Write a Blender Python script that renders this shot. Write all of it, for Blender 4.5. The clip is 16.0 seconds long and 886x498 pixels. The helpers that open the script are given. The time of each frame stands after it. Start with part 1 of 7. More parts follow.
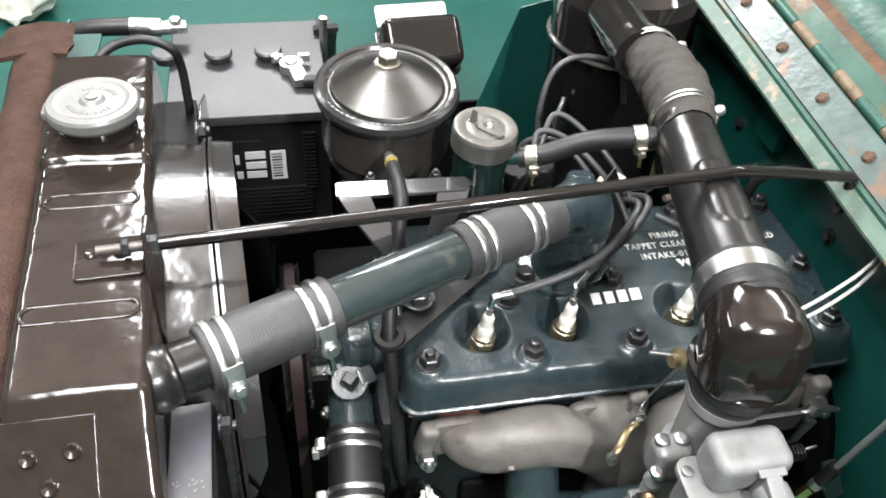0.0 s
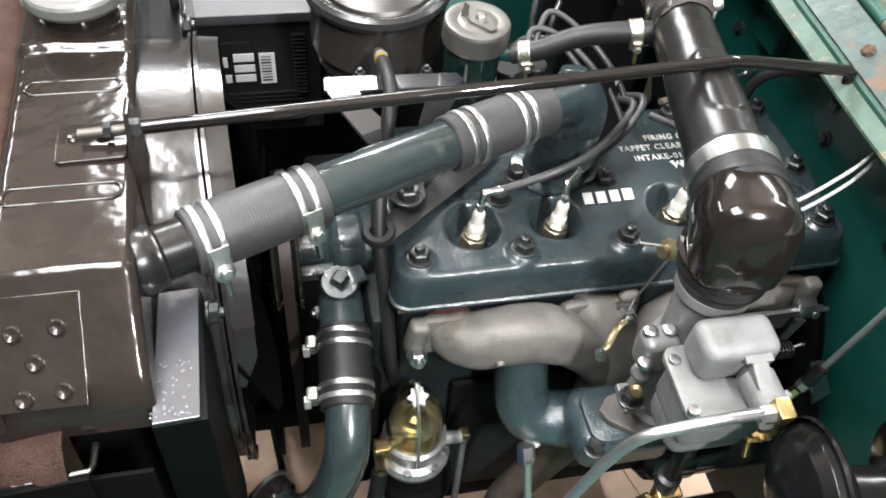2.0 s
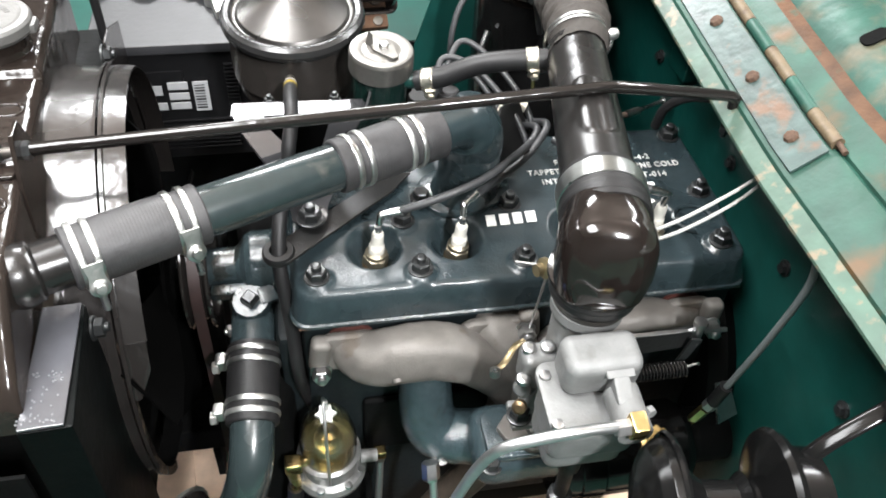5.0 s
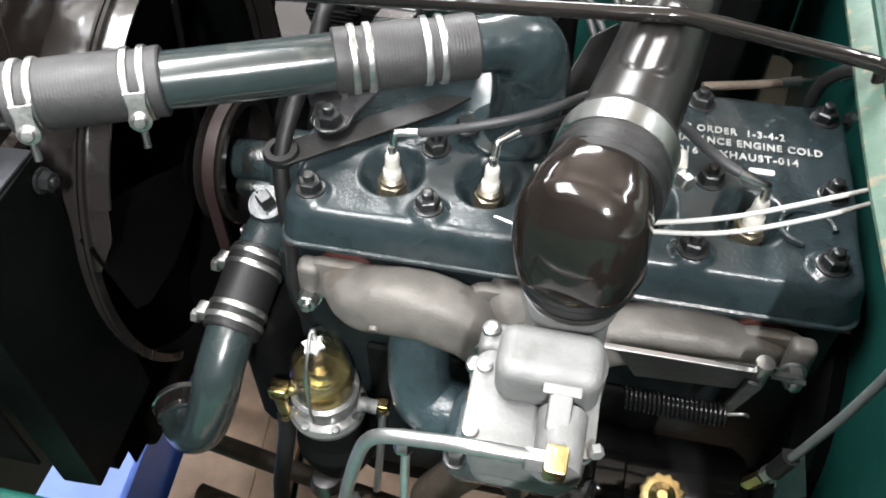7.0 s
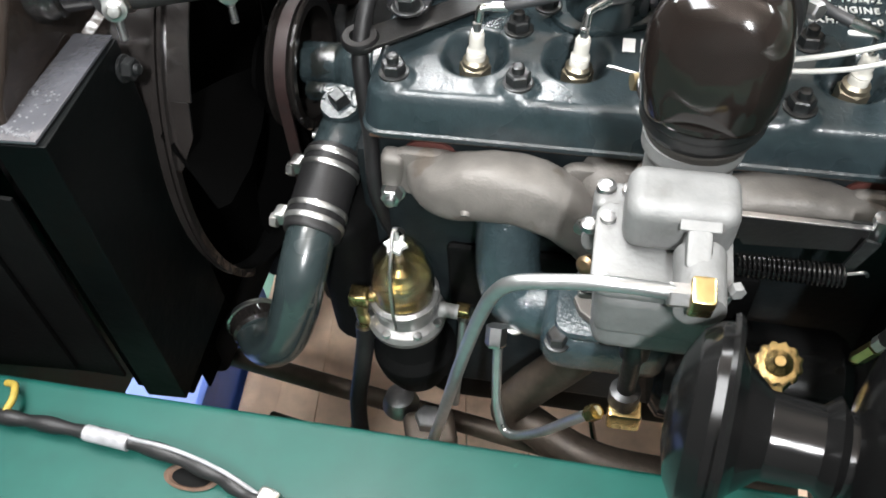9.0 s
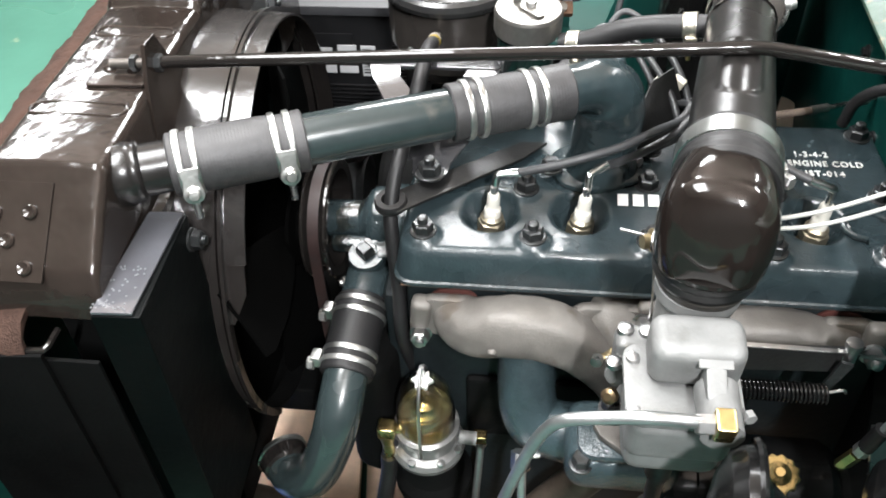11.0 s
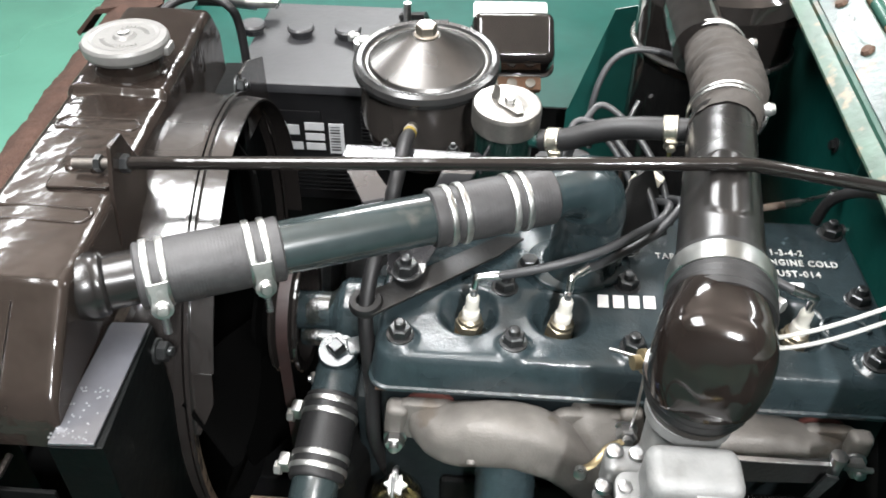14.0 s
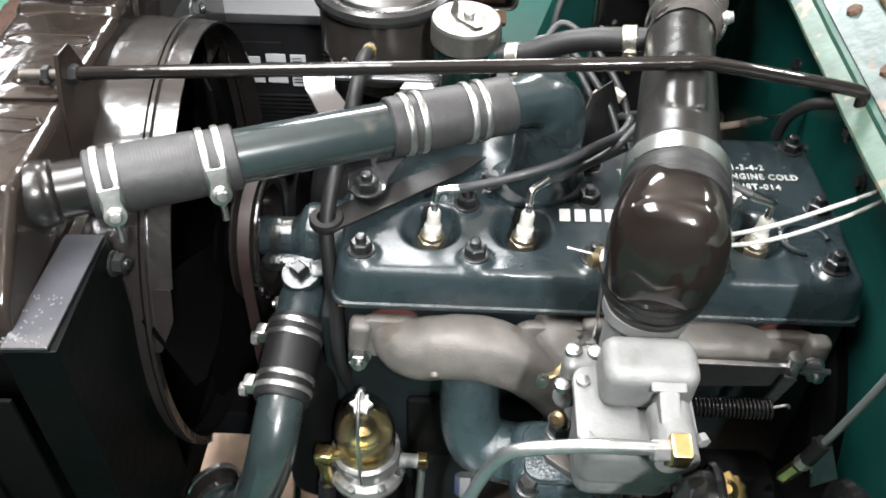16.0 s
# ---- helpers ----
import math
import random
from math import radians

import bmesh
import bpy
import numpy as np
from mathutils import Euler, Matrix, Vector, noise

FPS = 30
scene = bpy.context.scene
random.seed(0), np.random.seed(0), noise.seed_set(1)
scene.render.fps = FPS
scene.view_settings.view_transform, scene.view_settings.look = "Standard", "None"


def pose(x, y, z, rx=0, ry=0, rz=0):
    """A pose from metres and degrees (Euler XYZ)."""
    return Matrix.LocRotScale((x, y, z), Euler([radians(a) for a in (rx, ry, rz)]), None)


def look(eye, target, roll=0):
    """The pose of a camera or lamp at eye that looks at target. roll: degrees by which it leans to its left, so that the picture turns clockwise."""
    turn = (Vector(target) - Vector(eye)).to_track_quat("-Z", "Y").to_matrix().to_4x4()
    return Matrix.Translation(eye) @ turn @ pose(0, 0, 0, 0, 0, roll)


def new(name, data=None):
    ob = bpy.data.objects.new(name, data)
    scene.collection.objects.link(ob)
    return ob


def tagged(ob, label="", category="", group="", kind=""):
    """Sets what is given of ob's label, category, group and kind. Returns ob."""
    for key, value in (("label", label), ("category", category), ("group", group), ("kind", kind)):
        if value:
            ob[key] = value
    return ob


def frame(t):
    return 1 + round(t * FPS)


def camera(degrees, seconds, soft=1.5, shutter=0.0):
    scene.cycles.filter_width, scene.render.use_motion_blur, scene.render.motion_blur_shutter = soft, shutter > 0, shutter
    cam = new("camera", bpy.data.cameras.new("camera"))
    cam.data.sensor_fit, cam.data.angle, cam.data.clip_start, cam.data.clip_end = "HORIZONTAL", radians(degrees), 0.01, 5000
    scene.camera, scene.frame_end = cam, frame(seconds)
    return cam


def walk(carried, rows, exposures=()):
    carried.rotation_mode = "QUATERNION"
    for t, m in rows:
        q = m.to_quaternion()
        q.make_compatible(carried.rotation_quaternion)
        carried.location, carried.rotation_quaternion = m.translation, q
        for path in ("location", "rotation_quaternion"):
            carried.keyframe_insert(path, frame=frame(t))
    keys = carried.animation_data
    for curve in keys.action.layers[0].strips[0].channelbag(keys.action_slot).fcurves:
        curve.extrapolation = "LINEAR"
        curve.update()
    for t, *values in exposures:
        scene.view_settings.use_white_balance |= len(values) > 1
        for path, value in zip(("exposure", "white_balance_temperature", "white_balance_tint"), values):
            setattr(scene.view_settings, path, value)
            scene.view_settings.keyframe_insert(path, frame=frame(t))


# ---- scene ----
cam = camera(56.5, 16.0, soft=1.8)
PATH = [
    (0, (-0.121, -0.501, 1.462), (0.236, 0.928, 0.109), 4.6),
    (0.5, (-0.116, -0.514, 1.445), (0.236, 0.869, 0.044), 4.7),
    (1, (-0.126, -0.515, 1.429), (0.23, 0.828, -0.01), 5.4),
    (1.5, (-0.124, -0.51, 1.428), (0.226, 0.817, -0.026), 5.7),
    (2, (-0.116, -0.527, 1.426), (0.233, 0.799, -0.03), 5.3),
    (2.5, (-0.113, -0.54, 1.42), (0.232, 0.781, -0.041), 4.2),
    (3, (-0.122, -0.528, 1.428), (0.229, 0.801, -0.024), 4.2),
    (3.5, (-0.126, -0.524, 1.463), (0.219, 0.818, 0.02), 3.4),
    (4, (-0.124, -0.539, 1.502), (0.226, 0.843, 0.099), 1.2),
    (4.5, (-0.115, -0.566, 1.488), (0.237, 0.813, 0.082), 1.1),
    (5, (-0.002, -0.573, 1.443), (0.31, 0.814, 0.036), 4.0),
    (5.2, (0.022, -0.572, 1.42), (0.248, 0.83, 0.012), 3.3),
    (7.3, (0.237, -0.466, 1.321), (-0.101, 0.824, -0.17), -1.8),
    (7.5, (0.235, -0.461, 1.311), (-0.119, 0.829, -0.175), -2.3),
    (8, (0.227, -0.481, 1.305), (-0.13, 0.801, -0.188), -2.1),
    (8.5, (0.2, -0.504, 1.275), (-0.158, 0.75, -0.242), -3.0),
    (8.7, (0.186, -0.519, 1.267), (-0.159, 0.73, -0.257), -3.7),
    (10.8, (0.115, -0.596, 1.335), (-0.104, 0.825, -0.055), -3.2),
    (11, (0.107, -0.591, 1.357), (-0.113, 0.874, 0.013), -2.8),
    (11.5, (0.068, -0.577, 1.374), (-0.127, 0.927, 0.07), -0.5),
    (12, (0.051, -0.563, 1.376), (-0.125, 0.945, 0.073), 0.3),
    (12.5, (0.053, -0.558, 1.376), (-0.108, 0.962, 0.086), 0.2),
    (13, (0.051, -0.548, 1.38), (-0.093, 0.974, 0.09), 0.4),
    (13.5, (0.051, -0.54, 1.391), (-0.057, 0.989, 0.105), 1.1),
    (14, (0.072, -0.531, 1.391), (-0.024, 0.997, 0.104), 0.8),
    (14.5, (0.083, -0.524, 1.384), (0.002, 0.996, 0.087), 0.5),
    (15, (0.099, -0.535, 1.382), (0.021, 0.971, 0.068), 0.3),
    (15.5, (0.102, -0.549, 1.377), (0.037, 0.945, 0.048), 0.5),
    (16, (0.092, -0.563, 1.348), (0.048, 0.924, 0.011), 1.0),
]
EXPOSURE = [(0, 0.0), (4, 0.01), (5, 0.03), (8, 0.07), (8.7, 0.05), (10.8, 0.15), (11.5, 0.13), (13, 0.07), (14, 0.05), (15.5, 0.07), (16, 0.10)]
walk(cam, [(t, look(eye, target, roll)) for t, eye, target, roll in PATH], EXPOSURE)

# ---- world and light: a closed garage with ceiling tube lamps ----
world = bpy.data.worlds.new("world")
scene.world = world
world.use_nodes = True
world.node_tree.nodes["Background"].inputs[0].default_value = (0.5, 0.5, 0.5, 1)
world.node_tree.nodes["Background"].inputs[1].default_value = 0.0


def ceiling_light(x, y, sx, sy, down, up, color=(0.97, 0.985, 1.0)):
    """A hanging fluorescent fitting: its tubes shine down and up against the ceiling."""
    for watts, z, turn in ((down, 2.56, 0), (up, 2.62, 180)):
        lamp = bpy.data.lights.new("ceiling_lamp", "AREA")
        lamp.shape, lamp.size, lamp.size_y, lamp.energy, lamp.color = "RECTANGLE", sx, sy, watts, color
        ob = new("ceiling_lamp", lamp)
        ob.matrix_world = pose(x, y, z, turn, 0, 0)


for lx, ly, lsx, lsy, down in ((-0.55, -0.20, 0.62, 1.30, 98), (0.55, -1.8, 0.05, 0.6, 150), (-0.13, 2.18, 0.90, 0.85, 124), (-2.3, 2.45, 0.30, 1.20, 65), (1.8, 0.9, 0.10, 1.2, 45)):
    ceiling_light(lx, ly, lsx, lsy, down, 46)


# ---- materials ----
def material(name, color, rough=0.4, metal=0.0, coat=0.0, vary=0.15, scale=60.0, bump=0.0, bump_scale=300.0, rvary=0.1,
             spec=0.5, stain=None, stain_at=0.62, stain_scale=18.0, wave=None, wave_bump=0.0, coat_rough=0.05, bump_detail=6.0, stain_soft=0.05):
    m = bpy.data.materials.new(name)
    m.use_nodes = True
    n, l = m.node_tree.nodes, m.node_tree.links
    b = n["Principled BSDF"]
    b.inputs["Roughness"].default_value, b.inputs["Metallic"].default_value = rough, metal
    b.inputs["Specular IOR Level"].default_value = spec
    b.inputs["Coat Weight"].default_value, b.inputs["Coat Roughness"].default_value = coat, coat_rough
    tc = n.new("ShaderNodeTexCoord")

    def noise_node(s, detail=4.0):
        t = n.new("ShaderNodeTexNoise")
        t.inputs["Scale"].default_value, t.inputs["Detail"].default_value = s, detail
        l.new(tc.outputs["Object"], t.inputs["Vector"])
        return t

    fine, broad = noise_node(scale), noise_node(scale / 9, 3.0)
    mixed = n.new("ShaderNodeMath")
    mixed.operation = "MULTIPLY_ADD"
    l.new(fine.outputs["Fac"], mixed.inputs[0])
    mixed.inputs[1].default_value = 0.5
    half = n.new("ShaderNodeMath")
    half.operation = "MULTIPLY"
    l.new(broad.outputs["Fac"], half.inputs[0])
    half.inputs[1].default_value = 0.5
    l.new(half.outputs[0], mixed.inputs[2])
    ramp = n.new("ShaderNodeValToRGB")
    ramp.color_ramp.elements[0].position, ramp.color_ramp.elements[1].position = 0.3, 0.7
    ramp.color_ramp.elements[0].color = (*[c * (1 - vary) for c in color], 1)
    ramp.color_ramp.elements[1].color = (*[min(1, c * (1 + vary)) for c in color], 1)
    l.new(mixed.outputs[0], ramp.inputs[0])
    out = ramp.outputs[0]
    if stain:
        spots = noise_node(stain_scale, 8.0)
        cut = n.new("ShaderNodeValToRGB")
        cut.color_ramp.elements[0].position, cut.color_ramp.elements[1].position = stain_at, stain_at + stain_soft
        l.new(spots.outputs["Fac"], cut.inputs[0])
        mix = n.new("ShaderNodeMix")
        mix.data_type = "RGBA"
        l.new(cut.outputs[0], mix.inputs["Factor"])
        l.new(out, mix.inputs["A"])
        mix.inputs["B"].default_value = (*stain, 1)
        out = mix.outputs["Result"]
    l.new(out, b.inputs["Base Color"])
    rr = n.new("ShaderNodeMapRange")
    l.new(broad.outputs["Fac"], rr.inputs["Value"])
    rr.inputs["From Min"].default_value, rr.inputs["From Max"].default_value = 0.3, 0.7
    rr.inputs["To Min"].default_value, rr.inputs["To Max"].default_value = max(0.02, rough * (1 - rvary)), min(1, rough * (1 + 2 * rvary))
    l.new(rr.outputs[0], b.inputs["Roughness"])
    if bump or wave:
        bp = n.new("ShaderNodeBump")
        bp.inputs["Strength"].default_value, bp.inputs["Distance"].default_value = 1.0, bump or wave_bump
        if wave:
            w = n.new("ShaderNodeTexWave")
            w.bands_direction = "X"
            w.inputs["Scale"].default_value = wave
            w.inputs["Distortion"].default_value = 0.6
            l.new(tc.outputs["Object"], w.inputs["Vector"])
            l.new(w.outputs["Fac"], bp.inputs["Height"])
        else:
            g = noise_node(bump_scale, bump_detail)
            l.new(g.outputs["Fac"], bp.inputs["Height"])
        l.new(bp.outputs[0], b.inputs["Normal"])
        if coat:
            l.new(bp.outputs[0], b.inputs["Coat Normal"])
    return m


ENGINE = material("engine_enamel", (0.019, 0.0275, 0.0300), 0.17, 0, 0.3, 0.3, 90, 0.0006, 300, 0.25, stain=(0.012, 0.014, 0.013), stain_at=0.58, stain_scale=24)
CASTPAINT = material("thick_paint_on_rough_casting", (0.026, 0.040, 0.045), 0.17, 0, 0.4, 0.25, 90, 0.0011, 330, 0.2)
# ENGINE's hue at a much darker value, for block and timing cover.
BLOCKPAINT = material("dark_block_paint", (0.005, 0.0075, 0.0085), 0.5, 0, 0, 0.4, 50, 0.0006, 120, spec=0.25)
PIPEPAINT = material("smooth_pipe_enamel", (0.0200, 0.0285, 0.0295), 0.21, 0, 0.3, 0.2, 60, 0.0004, 30, 0.2, stain=(0.055, 0.056, 0.050), stain_at=0.60, stain_scale=34, stain_soft=0.16, bump_detail=1.0)
HEADPAINT = material("head_enamel", (0.0180, 0.0275, 0.0312), 0.25, 0, 0.2, 0.3, 90, 0.00040, 300, 0.3, stain=(0.05, 0.07, 0.075), stain_at=0.70, stain_scale=70)
TANK = material("black_brown_enamel", (0.017, 0.013, 0.011), 0.105, 0, 0.0, 0.25, 40, 0.0036, 17, 0.3, spec=0.40, bump_detail=3.0)
BLACK = material("gloss_black_enamel", (0.010, 0.0088, 0.0082), 0.09, 0, 0.0, 0.2, 50, 0.0012, 34, 0.2, spec=0.4, bump_detail=1.5)
TUBEBLACK = material("semi_gloss_tube_black", (0.010, 0.0092, 0.0088), 0.24, 0, 0.0, 0.2, 50, 0.0010, 34, 0.2, spec=0.45, bump_detail=1.5)
HORNBLACK = material("horn_black_enamel", (0.005, 0.005, 0.005), 0.14, 0, 0.0, 0.2, 50, 0.0008, 34, 0.2, spec=0.22, bump_detail=1.5)
SATIN = material("satin_black_paint", (0.009, 0.009, 0.009), 0.40, 0, 0.0, 0.3, 70, 0.0004, 300)
# Near-black because the shade inside the shroud is put into the colour.
FANBLACK = material("shroud_shade_black", (0.0009, 0.0009, 0.0009), 0.9, 0, 0, 0.3, 60, spec=0.03)
DROPLET = material("water_bead", (0.11, 0.113, 0.12), 0.12, 0, 0, 0.1, 60, spec=0.5)
# Dull black lowered further: the bay's deep shade is put into its colour.
DULL = material("dull_bay_shade_black", (0.0016, 0.0017, 0.0017), 0.7, 0, 0, 0.4, 60, 0.0005, 200, spec=0.1)
SHROUD = material("shroud_enamel", (0.0145, 0.0125, 0.0118), 0.19, 0.0, 0.4, 0.2, 60, 0.0009, 42, 0.3, bump_detail=2.0)
RUBBER = material("black_rubber", (0.0090, 0.0088, 0.0092), 0.46, 0, 0, 0.3, 120, 0.0003, 500, spec=0.38)
HOSE = material("ribbed_hose_rubber", (0.033, 0.032, 0.033), 0.52, 0, 0, 0.3, 120, 0.00025, 420, 0.15)
WIRE = material("grey_wire_jacket", (0.031, 0.032, 0.034), 0.45, 0, 0.1, 0.2, 150)
CUFF = material("rubberised_cloth", (0.034, 0.029, 0.025), 0.75, 0, 0, 0.3, 300, 0.0006, 900)
ZINC = material("zinc_plate", (0.50, 0.505, 0.49), 0.32, 1.0, 0, 0.3, 120, 0.0009, 110, 0.3)
STEEL = material("worn_steel", (0.42, 0.42, 0.42), 0.30, 1.0, 0, 0.2, 140, 0.0002, 300, 0.2)
BOLT = material("dark_bolt_steel", (0.040, 0.042, 0.043), 0.34, 0.7, 0.2, 0.4, 200, 0.0003, 300)
IRON = material("cast_iron", (0.122, 0.113, 0.103), 0.50, 0.25, 0, 0.25, 60, 0.00045, 420, 0.15, stain=(0.092, 0.078, 0.065), stain_at=0.60, stain_scale=22)
ALLOY = material("carburettor_alloy", (0.172, 0.174, 0.171), 0.50, 0.35, 0, 0.28, 50, 0.0005, 260, 0.25, stain=(0.115, 0.115, 0.108), stain_at=0.60, stain_scale=40, stain_soft=0.18)
CAPMETAL = material("pressed_cap_metal", (0.150, 0.148, 0.142), 0.42, 0.3, 0, 0.10, 90, 0.0004, 200, 0.12)
BRASS = material("yellow_brass", (0.54, 0.41, 0.19), 0.25, 1.0, 0, 0.2, 120, 0.0003, 300, 0.15)
CERAMIC = material("white_ceramic", (0.62, 0.60, 0.54), 0.25, 0, 0.4, 0.06, 150)
FADED = material("faded_white_lettering", (0.46, 0.46, 0.44), 0.55, 0, 0, 0.45, 320, 0.0002, 400)
WHITE = material("white_marking_paint", (0.78, 0.78, 0.76), 0.55, 0, 0, 0.12, 260, 0.0002, 400)
LABEL = material("grey_paper_label", (0.31, 0.315, 0.32), 0.5, 0, 0, 0.06, 120)
YELLOW = material("yellow_tape", (0.20, 0.145, 0.018), 0.6, 0, 0, 0.35, 150)
# Wire connectors; also the pale disc that imitates lit floor behind the engine.
CREAM = material("cream_plastic_and_lit_opening", (0.82, 0.76, 0.64), 0.45, 0, 0, 0.06, 100)
WHITEWIRE = material("white_wire_jacket", (0.36, 0.36, 0.34), 0.45, 0, 0, 0.12, 200)
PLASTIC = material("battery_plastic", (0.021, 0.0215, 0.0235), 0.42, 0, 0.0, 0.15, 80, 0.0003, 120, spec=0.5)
GREEN = material("dark_green_enamel", (0.0032, 0.048, 0.0375), 0.42, 0, 0.0, 0.18, 30, 0.0003, 30, 0.2, spec=0.25, stain=(0.010, 0.082, 0.064), stain_at=0.72, stain_scale=40)
# Body green darkened: shade from hood and cowl is put into its colour.
SHADEGREEN = material("shaded_bay_green", (0.0018, 0.040, 0.033), 0.42, 0, 0.2, 0.3, 30, 0.0008, 40, 0.2)
COWL = material("worn_green_paint", (0.016, 0.056, 0.040), 0.38, 0, 0.0, 0.5, 26, 0.0012, 60, 0.3, spec=0.4, stain=(0.088, 0.052, 0.024), stain_at=0.545, stain_scale=15, stain_soft=0.14)
COWLDARK = material("old_green_paint", (0.015, 0.060, 0.044), 0.34, 0, 0.0, 0.5, 25, 0.0016, 50, 0.3, spec=0.4, stain=(0.10, 0.085, 0.055), stain_at=0.55, stain_scale=22, stain_soft=0.18)
MINT = material("mint_floor_paint", (0.075, 0.21, 0.155), 0.28, 0, 0.3, 0.14, 5, 0.0006, 30, 0.2, stain=(0.30, 0.36, 0.24), stain_at=0.68, stain_scale=6)
RUST = material("rusty_steel", (0.072, 0.040, 0.024), 0.75, 0, 0, 0.5, 140, 0.0010, 300)
FELT = material("brown_felt", (0.050, 0.030, 0.0235), 0.95, 0, 0, 0.45, 420, 0.0022, 600, spec=0.1)
WOOD = material("pale_plank_wood", (0.74, 0.54, 0.40), 0.65, 0, 0, 0.3, 25, 0.0006, 150, stain=(0.30, 0.16, 0.10), stain_at=0.60, stain_scale=9, stain_soft=0.2)
BLUE = material("blue_plastic", (0.09, 0.20, 0.72), 0.4, 0, 0, 0.1, 40)
PAPER = material("crumpled_white_sheet", (0.42, 0.43, 0.38), 0.6, 0, 0, 0.15, 40, 0.002, 40)
WALLPAINT = material("garage_wall_paint", (0.11, 0.108, 0.105), 0.8, 0, 0, 0.08, 6, 0.0005, 60)
CEILING = material("ceiling_board", (0.66, 0.53, 0.46), 0.85, 0, 0, 0.08, 5, 0.0005, 60)
REDGASKET = material("red_gasket_sealer", (0.062, 0.018, 0.014), 0.6, 0, 0, 0.2, 200)
FUEL = material("amber_fuel", (0.82, 0.74, 0.48), 0.05, 0, 0.0, 0.15, 90)
FUEL.node_tree.nodes["Principled BSDF"].inputs["Transmission Weight"].default_value = 0.9


def glass_material():
    m = bpy.data.materials.new("clear_glass")
    m.use_nodes = True
    b = m.node_tree.nodes["Principled BSDF"]
    b.inputs["Base Color"].default_value = (0.97, 0.97, 0.9, 1)
    b.inputs["Roughness"].default_value = 0.03
    b.inputs["Transmission Weight"].default_value = 1.0
    b.inputs["IOR"].default_value = 1.45
    return m


GLASS = glass_material()

# ---- mesh helpers ----
PLACE = {}


def finish(name, bm, mat, label="", sharp=38):
    me = bpy.data.meshes.new(name)
    bmesh.ops.recalc_face_normals(bm, faces=bm.faces[:])
    for f in bm.faces:
        f.smooth = True
    bm.to_mesh(me)
    bm.free()
    me.set_sharp_from_angle(angle=radians(sharp))
    me.materials.append(mat)
    ob = new(name, me)
    if 24 < len(me.polygons) < 260:
        flat = ob.modifiers.new("flat_faces", "WEIGHTED_NORMAL")
        flat.keep_sharp = True
    return tagged(ob, label)


def thing(name, base, label, category, group="", kind=""):
    ob = new(name)
    ob.empty_display_size = 0.02
    ob.location = base
    PLACE[ob.name] = Matrix.Translation(base)
    return tagged(ob, label, category, group, kind)


def solid(name, bm, mat, label, category, group="", kind="", sharp=38):
    ob = finish(name, bm, mat, label, sharp)
    PLACE[ob.name] = Matrix.Identity(4)
    return tagged(ob, label, category, group, kind)


def part(name, bm, mat, parent, label="", sharp=38):
    ob = finish(name, bm, mat, label, sharp)
    ob.parent = parent
    ob.matrix_parent_inverse = PLACE[parent.name].inverted()
    PLACE[ob.name] = Matrix.Identity(4)
    return ob


def smoothstep(a, b, x):
    t = min(1, max(0, (x - a) / (b - a)))
    return t * t * (3 - 2 * t)


def V(*a):
    return Vector(a)


def smooth_path(pts, per=8):
    p = [Vector(q) for q in pts]
    if len(p) < 3:
        return p
    ext = [2 * p[0] - p[1]] + p + [2 * p[-1] - p[-2]]
    out = []
    for i in range(1, len(ext) - 2):
        a, b, c, d = ext[i - 1:i + 3]
        for k in range(per):
            t = k / per
            out.append(0.5 * (2 * b + (c - a) * t + (2 * a - 5 * b + 4 * c - d) * t * t + (3 * b - a - 3 * c + d) * t ** 3))
    return out + [p[-1]]


def sweep(pts, radius, seg=12, per=8, caps=True, bm=None, flat=1.0, up=None, square=1.0):
    """A round (or flattened) bar along a smoothed path; radius may be a function of 0..1."""
    bm = bm or bmesh.new()
    path = smooth_path(pts, per) if per > 1 else [Vector(q) for q in pts]
    rings, n = [], len(path)
    normal = None
    for i, p in enumerate(path):
        t = (path[min(i + 1, n - 1)] - path[max(i - 1, 0)]).normalized()
        if normal is None:
            normal = Vector(up) if up else (Vector((0, 0, 1)) if abs(t.z) < 0.9 else Vector((1, 0, 0)))
        normal = (normal - t * normal.dot(t)).normalized()
        side = t.cross(normal)
        r = radius(i / (n - 1)) if callable(radius) else radius
        rings.append([bm.verts.new(p + r * (math.copysign(abs(math.cos(a)) ** square, math.cos(a)) * side + flat * math.copysign(abs(math.sin(a)) ** square, math.sin(a)) * normal)) for a in (2 * math.pi * k / seg for k in range(seg))])
    for a, b in zip(rings, rings[1:]):
        for k in range(seg):
            bm.faces.new((a[k], a[(k + 1) % seg], b[(k + 1) % seg], b[k]))
    if caps:
        bm.faces.new(rings[0][::-1])
        bm.faces.new(rings[-1])
    return bm


def held(profile, gap=0.0009):
    """The profile with holding points beside its corners, so that flats stay flat and edges read as small radii."""
    p = [Vector(q) for q in profile]
    out = []
    for i, q in enumerate(p):
        corner = False
        if 0 < i < len(p) - 1 and (q - p[i - 1]).length > 1e-7 and (p[i + 1] - q).length > 1e-7:
            corner = (q - p[i - 1]).angle(p[i + 1] - q) > radians(16)
        if corner and (q - p[i - 1]).length > 4 * gap:
            out.append(q + (p[i - 1] - q).normalized() * gap)
        out.append(q)
        if corner and (p[i + 1] - q).length > 4 * gap:
            out.append(q + (p[i + 1] - q).normalized() * gap)
    return [(v.x, v.y) for v in out]


def nudge(ob, *by):
    """Shifts a whole thing with its parts."""
    ob.location += Vector(by)


